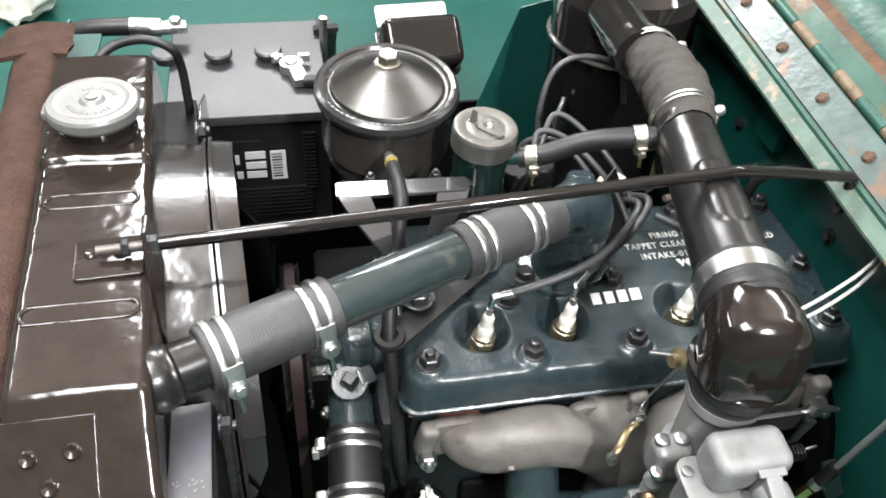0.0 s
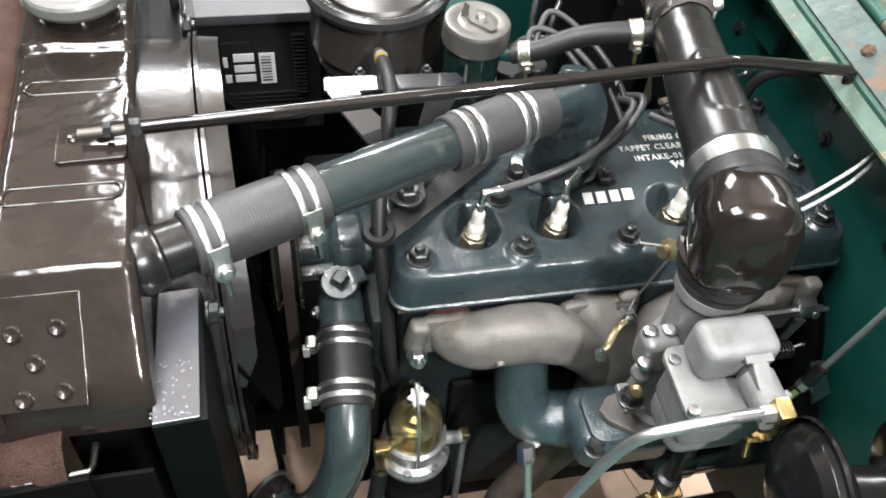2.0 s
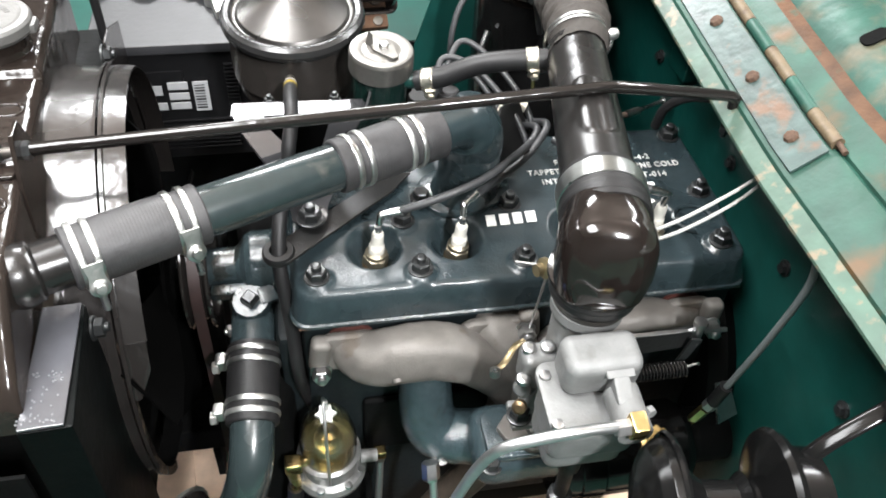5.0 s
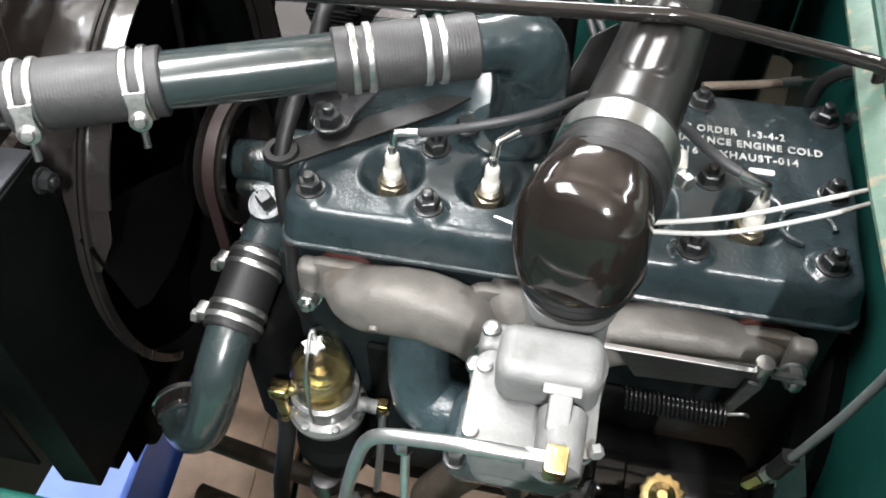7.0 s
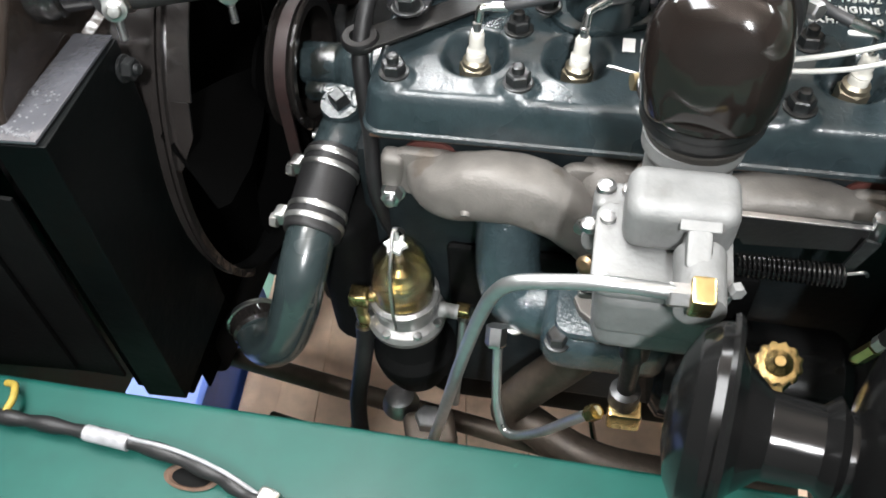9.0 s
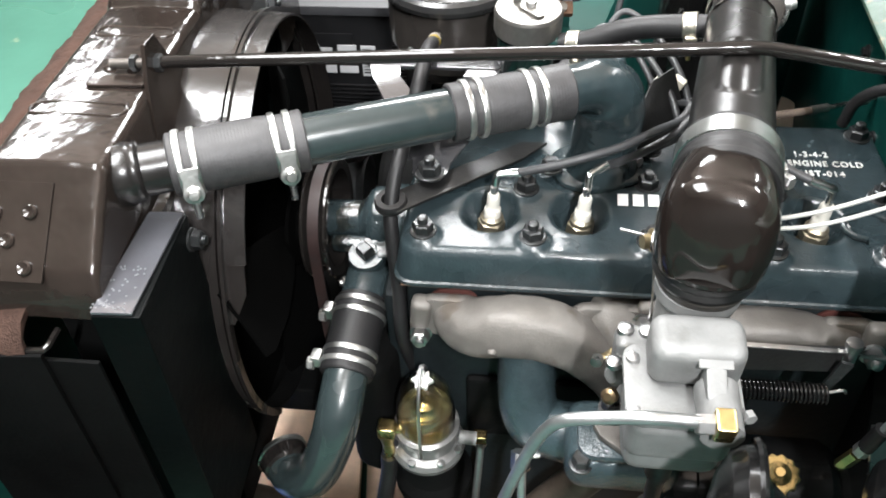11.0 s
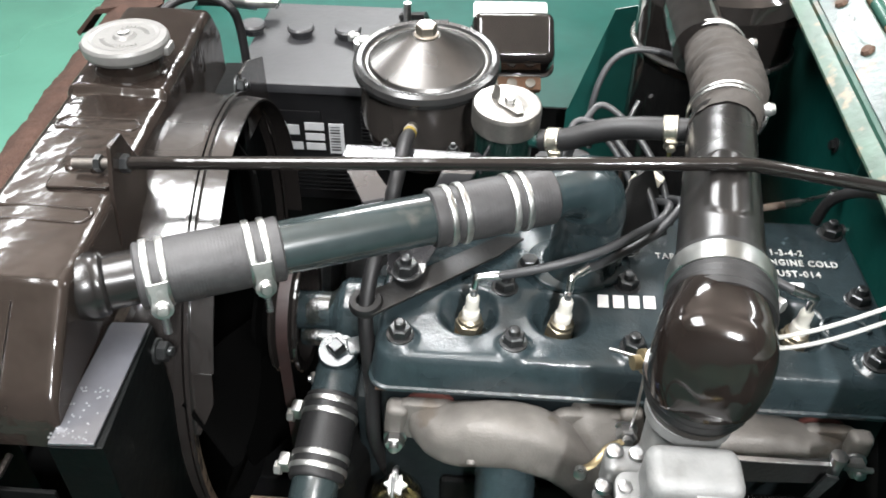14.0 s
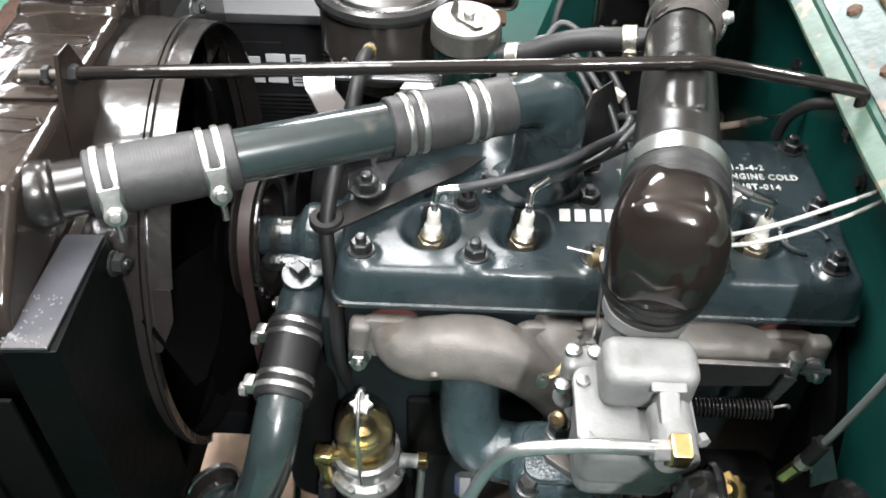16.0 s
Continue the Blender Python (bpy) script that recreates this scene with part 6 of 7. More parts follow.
def battery():
    t = thing("battery", (-0.16, 0.51, 0.69), "black plastic battery with vent caps and ribbed case", "battery")
    c, w, d = V(-0.160, 0.512, 0), 0.205, 0.245
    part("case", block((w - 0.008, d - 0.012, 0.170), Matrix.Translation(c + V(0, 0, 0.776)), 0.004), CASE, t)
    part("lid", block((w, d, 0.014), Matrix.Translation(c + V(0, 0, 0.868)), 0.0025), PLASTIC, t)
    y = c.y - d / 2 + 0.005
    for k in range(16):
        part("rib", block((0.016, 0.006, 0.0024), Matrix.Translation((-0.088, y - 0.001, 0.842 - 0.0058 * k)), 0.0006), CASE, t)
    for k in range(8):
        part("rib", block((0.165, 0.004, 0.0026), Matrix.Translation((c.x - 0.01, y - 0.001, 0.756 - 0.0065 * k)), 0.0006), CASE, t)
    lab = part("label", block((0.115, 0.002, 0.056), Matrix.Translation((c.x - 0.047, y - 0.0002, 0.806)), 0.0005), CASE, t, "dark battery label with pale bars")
    part("code_sticker", block((0.020, 0.0016, 0.046), Matrix.Translation((-0.1295, y - 0.0022, 0.795)), 0.0004), LABEL, lab)
    for k in range(9):
        part("bar", block((0.013, 0.0008, 0.0009 + 0.0007 * (k % 3)), Matrix.Translation((-0.131, y - 0.0033, 0.813 - 0.0044 * k)), 0.0001), SATIN, lab)
    for x, z, w2, h2 in ((-0.1585, 0.8125, 0.026, 0.0115), (-0.1585, 0.7965, 0.026, 0.0105), (-0.1585, 0.7815, 0.026, 0.0105), (-0.186, 0.7815, 0.020, 0.0115), (-0.190, 0.8065, 0.022, 0.0145)):
        part("bar", block((w2, 0.0016, h2), Matrix.Translation((x, y - 0.0022, z)), 0.0004), LABEL, lab)
    for x, yy in ((-0.197, 0.529), (-0.266, 0.532), (-0.131, 0.529)):
        part("vent_cap", lathe([(0, 0), (0.0140, 0), (0.0150, 0.007), (0.0185, 0.009), (0.0188, 0.0125), (0.0165, 0.0150), (0, 0.0155)], Matrix.Translation((x, yy, 0.8745)), 36), PLASTIC, t, "round glossy vent cap")
    part("terminal_post", lathe([(0.009, 0), (0.0085, 0.018), (0.006, 0.020), (0, 0.020)], Matrix.Translation((-0.102, 0.492, 0.874)), 20), ZINC, t)
    cl = thing("battery_clamp", (-0.10, 0.485, 0.876), "bright cast battery cable clamp on its post", "battery clamp")
    part("jaw", lathe([(0.009, 0), (0.0155, 0), (0.0155, 0.013), (0.009, 0.013)], Matrix.Translation((-0.102, 0.492, 0.876)), 24, closed=True), ZINC, cl)
    part("arm", block((0.020, 0.030, 0.014), Matrix.Translation((-0.094, 0.462, 0.884)) @ pose(0, 0, 0, 8, 0, 12), 0.003), ZINC, cl)
    for dx in (-0.022, 0.022):
        part("ear", block((0.016, 0.009, 0.011), Matrix.Translation((-0.102 + dx * 0.8, 0.508, 0.886)), 0.002), ZINC, cl)
    part("bolt", hexagon(0.006, 0.006, axis_pose((-0.118, 0.508, 0.888), (-1, 0, 0))), ZINC, cl)
    part("cable", sweep([(-0.088, 0.452, 0.883), (-0.066, 0.448, 0.882), (-0.045, 0.44, 0.86), (-0.03, 0.42, 0.80)], 0.0085, 14), RUBBER, cl)
    # far post with heavy cable going forward
    fc = thing("battery_cable", (-0.30, 0.60, 0.86), "thick black battery cable with a tinned lug", "cable")
    part("lug", block((0.050, 0.024, 0.012), Matrix.Translation((-0.262, 0.582, 0.898)) @ pose(0, 0, 0, 0, 0, 2), 0.004), ZINC, fc)
    part("lug_bolt", hexagon(0.008, 0.010, Matrix.Translation((-0.252, 0.582, 0.902))), ZINC, fc)
    part("sheath", sweep([(-0.275, 0.583, 0.898), (-0.32, 0.585, 0.90), (-0.375, 0.586, 0.897), (-0.43, 0.590, 0.87), (-0.47, 0.60, 0.80)], 0.012, 18), RUBBER, fc)
    part("tin_end", sweep([(-0.272, 0.583, 0.898), (-0.312, 0.585, 0.90)], 0.0125, 18, 1), ZINC, fc)
    w2 = thing("overflow_tube", (-0.25, 0.36, 0.92), "thin black overflow tube looping from the radiator", "tube")
    part("tube", sweep([(-0.314, 0.338, 0.972), (-0.311, 0.349, 0.985), (-0.292, 0.361, 0.995), (-0.261, 0.361, 1.0), (-0.234, 0.354, 0.992), (-0.227, 0.360, 0.965), (-0.226, 0.362, 0.90), (-0.226, 0.362, 0.82)], 0.0052, 14, 10), RUBBER, w2)
    part("stay", sweep([(-0.055, 0.575, 0.80), (-0.052, 0.572, 0.91)], 0.0055, 12, 1), ZINC, tagged(thing("hold_down_rod", (-0.055, 0.575, 0.80), "plated battery hold-down rod", "rod")))


def regulator():
    t = thing("voltage_regulator", (0.135, 0.50, 0.82), "black boxed voltage regulator with brass terminals on the apron", "regulator")
    m = Matrix.Translation((0.100, 0.628, 0.828)) @ pose(0, 0, 0, 40, 0, 4) @ Matrix.Diagonal((1.28, 1.22, 1.2, 1))
    part("cover", block((0.096, 0.066, 0.052), m, 0.012, seg=4), BLACK, t)
    part("cover_rim", slab(rounded(0.102, 0.072, 0.012), 0.004, m @ Matrix.Translation((0, 0, -0.022)), 0.001), BLACK, t)
    part("top_plate", slab(rounded(0.090, 0.030, 0.004), 0.003, m @ Matrix.Translation((0, 0.052, -0.026)), 0.0008), PLATE, t, "pale mounting plate")
    part("terminal_strip", block((0.070, 0.018, 0.012), m @ Matrix.Translation((0, -0.046, -0.020)), 0.002), SEAMRUST, t)
    for x in (-0.022, 0.0, 0.022):
        part("terminal_screw", lathe([(0, 0), (0.006, 0), (0.006, 0.004), (0, 0.005)], m @ Matrix.Translation((x, -0.047, -0.014)), 16), DIMBRASS, t)
    part("leg", block((0.09, 0.004, 0.20), Matrix.Translation((0.100, 0.6815, 0.74)), 0.001), SHADEGREEN, t)


PLATE = material("pale_plate", (0.55, 0.56, 0.54), 0.4, 0.5, 0, 0.08, 60)


# ---- support rod ----
def support_rod():
    t = thing("support_rod", (-0.24, 0.02, 1.0), "long black support rod from radiator bracket to cowl", "rod")
    part("rod", sweep([(-0.236, 0.0230, 0.9990), (-0.05, 0.0256, 1.0079), (0.15, 0.0284, 1.0175), (0.262, 0.0300, 1.0229)], 0.0058, 16, 4, caps=True), BLACK, t)
    part("rod_end", sweep([(0.258, 0.0299, 1.0227), (0.285, 0.0312, 1.0222), (0.350, 0.0375, 1.0090), (0.405, 0.0440, 0.9965), (0.4185, 0.0450, 0.9920), (0.4215, 0.0450, 0.984), (0.4215, 0.0450, 0.962)], 0.0058, 16, 6), BLACK, t)
    part("threaded_end", lathe([(0, 0)] + [(0.0043 + 0.0003 * (k % 2), 0.0012 * k) for k in range(34)] + [(0, 0.041)], axis_pose((-0.236, 0.0235, 0.9983), (-1, -0.01, -0.048)), 14), RUSTYBOLT, t, "threaded bare steel end")
    part("nut", hexagon(0.0082, 0.009, axis_pose((-0.238, 0.0234, 0.9982), (1, 0.01, 0.048)), washer=0.011), BOLT, t)
    part("nut", hexagon(0.0075, 0.006, axis_pose((-0.250, 0.0228, 0.9981), (-1, -0.01, -0.048))), BOLT, t)
    part("end_nut", hexagon(0.006, 0.008, axis_pose((0.4215, 0.045, 0.958), (0, 0, -1)), stud=0.006), BOLT, t)


RUSTYBOLT = material("bare_thread_steel", (0.11, 0.10, 0.09), 0.5, 0.8, 0, 0.3, 150)


# ---- fuel sediment bowl ----
POTMETAL = material("stained_pot_metal", (0.20, 0.20, 0.195), 0.32, 0.6, 0, 0.35, 60, 0.0008, 90, stain=(0.5, 0.5, 0.48), stain_at=0.6, stain_scale=45)


PALEMETAL = material("pale_cast_metal", (0.62, 0.62, 0.60), 0.4, 0.3, 0, 0.1, 80)


def fuel_bowl():
    x, y = -0.003, -0.046
    t = thing("fuel_filter", (x, y, 0.54), "glass fuel sediment bowl with wire bail and brass fittings", "fuel filter")
    m = Matrix.Translation((x, y, 0))
    part("base", lathe([(0, 0.540), (0.030, 0.540), (0.041, 0.548), (0.043, 0.556), (0.040, 0.562), (0.033, 0.566), (0.033, 0.582), (0.037, 0.586), (0.037, 0.592), (0.033, 0.595), (0, 0.595)], m, 44), POTMETAL, t)
    part("glass", lathe([(0.0325, 0.595), (0.0330, 0.612), (0.0315, 0.632), (0.0265, 0.650), (0.018, 0.662), (0.008, 0.668), (0, 0.669), (0, 0.667), (0.008, 0.666), (0.0165, 0.660), (0.0248, 0.648), (0.0295, 0.631), (0.0310, 0.612), (0.0305, 0.595)], m, 44, closed=True), GLASS, t, "clear glass bowl")
    part("fuel", lathe([(0, 0.5955), (0.0295, 0.5955), (0.0300, 0.612), (0.0292, 0.622), (0, 0.622)], m, 40), FUEL, t, "amber fuel in the bowl")
    part("filter_disc", lathe([(0, 0.599), (0.017, 0.599), (0.017, 0.604), (0.014, 0.605), (0.014, 0.609), (0.017, 0.610), (0.017, 0.615), (0.012, 0.616), (0.012, 0.630), (0.005, 0.634), (0.005, 0.645), (0, 0.645)], m, 28), BRASS, t)
    part("bail", sweep([(x - 0.002, y - 0.036, 0.575), (x - 0.002, y - 0.037, 0.605), (x - 0.002, y - 0.030, 0.650), (x - 0.002, y - 0.008, 0.682), (x - 0.002, y + 0.004, 0.684), (x - 0.002, y + 0.030, 0.650), (x - 0.002, y + 0.037, 0.60)], 0.0018, 10), STEEL, t)
    star = []
    for k in range(12):
        a = 2 * math.pi * k / 12
        r = 0.0125 if k % 2 == 0 else 0.0080
        star.append((r * math.cos(a), r * math.sin(a)))
    part("thumb_nut", slab(star, 0.006, Matrix.Translation((x, y - 0.004, 0.669)) @ pose(0, 0, 0, 12, 0, 0), 0.001), PALEMETAL, t, "bright star-shaped thumb nut")
    part("nut_stem", lathe([(0, 0.673), (0.003, 0.673), (0.003, 0.690), (0, 0.691)], m, 10), STEEL, t)
    part("brass_elbow", block((0.020, 0.018, 0.018), Matrix.Translation((-0.044, -0.066, 0.602)), 0.003), BRASS, t, "brass elbow fitting")
    part("brass_tail", lathe([(0.0075, 0), (0.0075, -0.010), (0.0062, -0.012), (0.0072, -0.016), (0.0072, -0.030), (0, -0.030)], Matrix.Translation((-0.045, -0.066, 0.596)) @ Matrix.Diagonal((1.0, 1.0, 1.6, 1)), 16), BRASS, t)
    part("inlet_nipple", lathe([(0.0062, 0), (0.0062, 0.030), (0, 0.030)], axis_pose((-0.040, -0.064, 0.600), (0.9, 0.35, -0.3)), 14), BRASS, t)
    part("outlet", lathe([(0, 0), (0.008, 0), (0.008, 0.02), (0, 0.02)], axis_pose((0.033, y, 0.570), (1, 0, -0.1)), 16), ALLOY, t)
    part("brass_outlet", block((0.015, 0.013, 0.013), Matrix.Translation((0.057, y + 0.004, 0.566)), 0.002), BRASS, t, "small brass outlet fitting")
    for a in (200, 250, 300, 340):
        q = V(x + 0.038 * math.cos(radians(a)), y + 0.038 * math.sin(radians(a)), 0.562)
        part("screw", lathe([(0, 0), (0.005, 0), (0.0045, 0.003), (0, 0.0035)], Matrix.Translation(q), 12), STEEL, t)
    g = thing("fuel_pump", (0, 0, 0.44), "dark cast fuel pump below the glass bowl", "fuel pump")
    part("pump_body", lathe([(0, 0.45), (0.034, 0.45), (0.042, 0.47), (0.046, 0.49), (0.046, 0.50), (0.038, 0.512), (0.030, 0.54), (0, 0.54)], Matrix.Translation((x + 0.004, y, 0)), 36), DULL, g)
    part("pump_arm", block((0.05, 0.08, 0.05), Matrix.Translation((x + 0.004, y + 0.045, 0.50)), 0.012), DULL, g)
    f = thing("fuel_hose", (-0.05, -0.06, 0.40), "black braided fuel hose from the brass elbow", "hose")
    part("hose_body", sweep([(-0.045, -0.066, 0.553), (-0.048, -0.068, 0.520), (-0.056, -0.078, 0.470), (-0.062, -0.092, 0.425), (-0.058, -0.110, 0.375), (-0.040, -0.125, 0.340)], 0.0098, 18, 10), RUBBER, f)
    l = thing("fuel_line", (0.06, -0.06, 0.45), "thin steel fuel line from the bowl outlet", "fuel line")
    part("tube", sweep([(0.057, y + 0.004, 0.562), (0.056, -0.048, 0.53), (0.052, -0.060, 0.47), (0.048, -0.07, 0.42)], 0.0045, 12), LINE, l)
    part("tube_nut", hexagon(0.007, 0.012, axis_pose((0.057, y + 0.004, 0.561), (0, 0, -1))), STEEL, l)


for build in (oil_filter, filter_bracket, oil_filler, battery, regulator, support_rod, fuel_bowl):
    build()


# ---- cables, linkage, spring, brass cap, horn ----
def cable(name, pts, r, mat, label, category="cable", group=""):
    return solid(name, sweep(pts, r, 14, 10), mat, label, category, group)


def clutter():
    for pts in ([(0.13, 0.215, 0.84), (0.150, 0.205, 0.905), (0.165, 0.240, 0.930), (0.20, 0.225, 0.925), (0.235, 0.170, 0.900), (0.250, 0.13, 0.87)],
                [(0.15, 0.230, 0.84), (0.163, 0.225, 0.910), (0.190, 0.262, 0.938), (0.225, 0.235, 0.925), (0.252, 0.185, 0.90), (0.262, 0.145, 0.87)],
                [(0.145, 0.25, 0.85), (0.158, 0.262, 0.900), (0.195, 0.235, 0.915), (0.222, 0.190, 0.892), (0.232, 0.15, 0.868)],
                [(0.19, 0.30, 0.86), (0.188, 0.308, 0.915), (0.205, 0.325, 0.958), (0.240, 0.330, 0.972), (0.290, 0.330, 0.955), (0.31, 0.335, 0.90)]):
        cable("ignition_wire", pts, 0.0036, WIRE, "grey ignition wire looping to the distributor", "wire", "ignition wires")
    d = thing("distributor", (0.175, 0.26, 0.80), "black distributor cap with wire towers behind the head", "distributor")
    part("cap", lathe([(0, 0.80), (0.034, 0.80), (0.036, 0.815), (0.034, 0.850), (0.026, 0.862), (0, 0.864)], Matrix.Translation((0.155, 0.245, 0)), 32), RUBBER, d)
    for k in range(4):
        a = radians(45 + 90 * k)
        part("tower", lathe([(0.0075, 0), (0.0065, 0.020), (0, 0.020)], Matrix.Translation((0.155 + 0.022 * math.cos(a), 0.245 + 0.022 * math.sin(a), 0.856)), 14), RUBBER, d)
    part("tower", lathe([(0.008, 0), (0.007, 0.022), (0, 0.022)], Matrix.Translation((0.155, 0.245, 0.862)), 14), RUBBER, d)
    for x, y in ((0.227, 0.177), (0.247, 0.182)):
        m = Matrix.Translation((x, y, 0.900)) @ pose(0, 0, 0, 0, 20, -30)
        solid("wire_connector", block((0.014, 0.011, 0.010), m, 0.0018), CREAM, "small cream plastic wire connector", "connector", "wire connectors")
    for x, y in ((0.136, 0.216), (0.169, 0.223)):
        part("boot", lathe([(0.012, -0.022), (0.0125, -0.004), (0.0145, -0.003), (0.0145, 0.003), (0.013, 0.005), (0, 0.005)], Matrix.Translation((x, y, 0.893)), 24), RUBBER, d)
    c = thing("ignition_coil_bracket", (0.24, 0.13, 0.86), "black sheet bracket beside the crossover tube", "bracket")
    m = Matrix.Translation((0.226, 0.125, 0.852)) @ pose(0, 0, 0, 60, 0, 38)
    part("plate", slab([(-0.05, 0), (0.045, 0), (0.045, 0.075), (0.015, 0.07), (-0.05, 0.01)], 0.003, m, 0.0008), SATIN, c)
    part("nut", hexagon(0.008, 0.007, Matrix.Translation((0.196, 0.135, 0.842)), washer=0.011), STEEL, c)
    part("nut", hexagon(0.008, 0.007, Matrix.Translation((0.205, 0.112, 0.842)), washer=0.011), STEEL, c)
    # heater control wire behind the head
    w = thing("control_cable", (0.40, 0.20, 0.87), "stranded steel control cable entering the firewall", "cable")
    part("strand", sweep([(0.330, 0.210, 0.841), (0.372, 0.222, 0.840), (0.414, 0.2355, 0.839)], 0.0042, 12), BRAID, w, "brownish braided sheath")
    part("ferrule", sweep([(0.404, 0.2323, 0.8392), (0.424, 0.2400, 0.8388)], 0.0052, 12, 1), ZINC, w)
    part("inner_wire", sweep([(0.414, 0.2355, 0.839), (0.471, 0.2614, 0.838), (0.482, 0.2662, 0.838)], 0.0026, 10, 1), STEEL, w)
    part("end_nut", hexagon(0.0062, 0.010, axis_pose((0.464, 0.2583, 0.838), (0.91, 0.41, 0))), ZINC, w)
    cable("heater_tube", [(0.425, 0.190, 0.850), (0.430, 0.186, 0.880), (0.445, 0.170, 0.905), (0.470, 0.150, 0.915), (0.487, 0.14, 0.915)], 0.006, RUBBER, "thin black tube into the firewall", "tube")
    # white wires from behind the elbow to the cowl
    for a, b, m1 in (((0.268, -0.076, 0.928), (0.444, -0.009, 0.937), 0.006), ((0.268, -0.080, 0.925), (0.444, -0.014, 0.930), 0.0)):
        a, b = V(*a), V(*b)
        cable("white_wire", [a, a.lerp(b, 0.35) + V(0, -0.010, -0.004 + m1), a.lerp(b, 0.72) + V(0, -0.010, m1), b], 0.0018, WHITEWIRE, "thin white wire from the manifold to the cowl", "wire", "white wires")
    # clear hose on the firewall with brass union
    h = thing("vacuum_hose", (0.42, -0.1, 0.64), "grey hose along the firewall with a brass union", "hose")
    part("hose_body", sweep([(0.440, -0.118, 0.925), (0.446, -0.120, 0.880), (0.442, -0.112, 0.80), (0.434, -0.104, 0.73), (0.428, -0.100, 0.69)], 0.0038, 14, 10), GREYHOSE, h)
    part("ferrule", sweep([(0.429, -0.1005, 0.700), (0.424, -0.098, 0.668)], 0.0075, 16, 1), RUBBER, h)
    part("union", hexagon(0.0078, 0.012, axis_pose((0.424, -0.098, 0.668), (-0.3, 0.1, -1))), ZINC, h)
    part("brass_union", hexagon(0.0066, 0.026, axis_pose((0.4195, -0.0965, 0.654), (-0.35, 0.1, -1))), BRASS, h)
    part("bracket", slab([(0, 0), (0.03, 0.0), (0.03, 0.04), (0.012, 0.045)], 0.003, Matrix.Translation((0.426, -0.115, 0.650)) @ pose(0, 0, 0, 50, 0, 20)), STEEL, h)
    nudge(h, 0.001, -0.006, 0.018)
    # throttle bracket with return spring
    b = thing("throttle_bracket", (0.34, -0.08, 0.76), "flat steel throttle bracket with linkage and return spring", "bracket")
    part("bar", slab([(0, -0.0022), (0.150, -0.0022), (0.150, 0.0022), (0, 0.0022)], 0.003, Matrix.Translation((0.264, -0.085, 0.797)) @ pose(0, 0, 0, 20, 4, 3), 0.0006), STEEL, b)
    part("web", slab([(0, 0), (0.125, 0.0), (0.118, -0.030), (0.02, -0.030)], 0.002, Matrix.Translation((0.275, -0.082, 0.794)) @ pose(0, 0, 0, 85, 0, 3)), SATIN, b)
    part("post", lathe([(0, 0), (0.006, 0), (0.006, 0.020), (0.0072, 0.021), (0.0072, 0.027), (0, 0.028)], Matrix.Translation((0.389, -0.078, 0.774)), 14), STEEL, b)
    part("pin", sweep([(0.366, -0.076, 0.786), (0.424, -0.076, 0.780)], 0.0026, 10, 1), STEEL, b)
    part("lever", slab([(-0.006, 0), (0.006, 0), (0.004, -0.055), (-0.004, -0.055)], 0.003, Matrix.Translation((0.385, -0.086, 0.784)) @ pose(0, 0, 0, 90, 16, 0)), BOLT, b)
    coil = [(0.288 + 0.078 * k / 220, -0.112 + 0.0085 * math.cos(k * 0.628 * 1.0), 0.770 + 0.0085 * math.sin(k * 0.628)) for k in range(221)]
    part("return_spring", sweep(coil, 0.0013, 6, 1), HORNBLACK, b, "black coiled return spring")
    part("spring_hook", sweep([(0.366, -0.112, 0.772), (0.378, -0.112, 0.776), (0.383, -0.108, 0.768)], 0.0013, 6), STEEL, b)
    k = thing("brass_tap", (0.329, -0.161, 0.69), "round knurled brass tap knob", "tap")
    knurl = []
    for i in range(48):
        a = 2 * math.pi * i / 48
        r = 0.0172 + 0.0013 * math.cos(12 * a)
        knurl.append((r * math.cos(a), r * math.sin(a)))
    m = axis_pose((0.329, -0.160, 0.712), (-0.1, -0.35, 0.9))
    part("knob", slab(knurl, 0.009, m, 0.0012), BRASS, k)
    part("boss", lathe([(0.011, 0.008), (0.010, 0.012), (0.005, 0.014), (0.004, 0.017), (0, 0.017)], m, 24), BRASS, k)
    part("stem", lathe([(0.007, 0), (0.007, -0.03), (0, -0.03)], m, 16), BRASS, k)
    part("union_nut", hexagon(0.011, 0.020, axis_pose((0.336, -0.150, 0.690), (0.15, 0.05, -1))), BRASS, k)
    part("nipple", lathe([(0.0035, 0), (0.0035, 0.045), (0, 0.045)], axis_pose((0.339, -0.149, 0.672), (0.20, -0.03, -1)), 12), BRASS, k)


BRAID = material("brown_braid", (0.20, 0.16, 0.13), 0.5, 0.4, 0, 0.3, 400, 0.0004, 700)
GREYHOSE = material("grey_vinyl_hose", (0.10, 0.115, 0.115), 0.35, 0, 0.2, 0.15, 80)


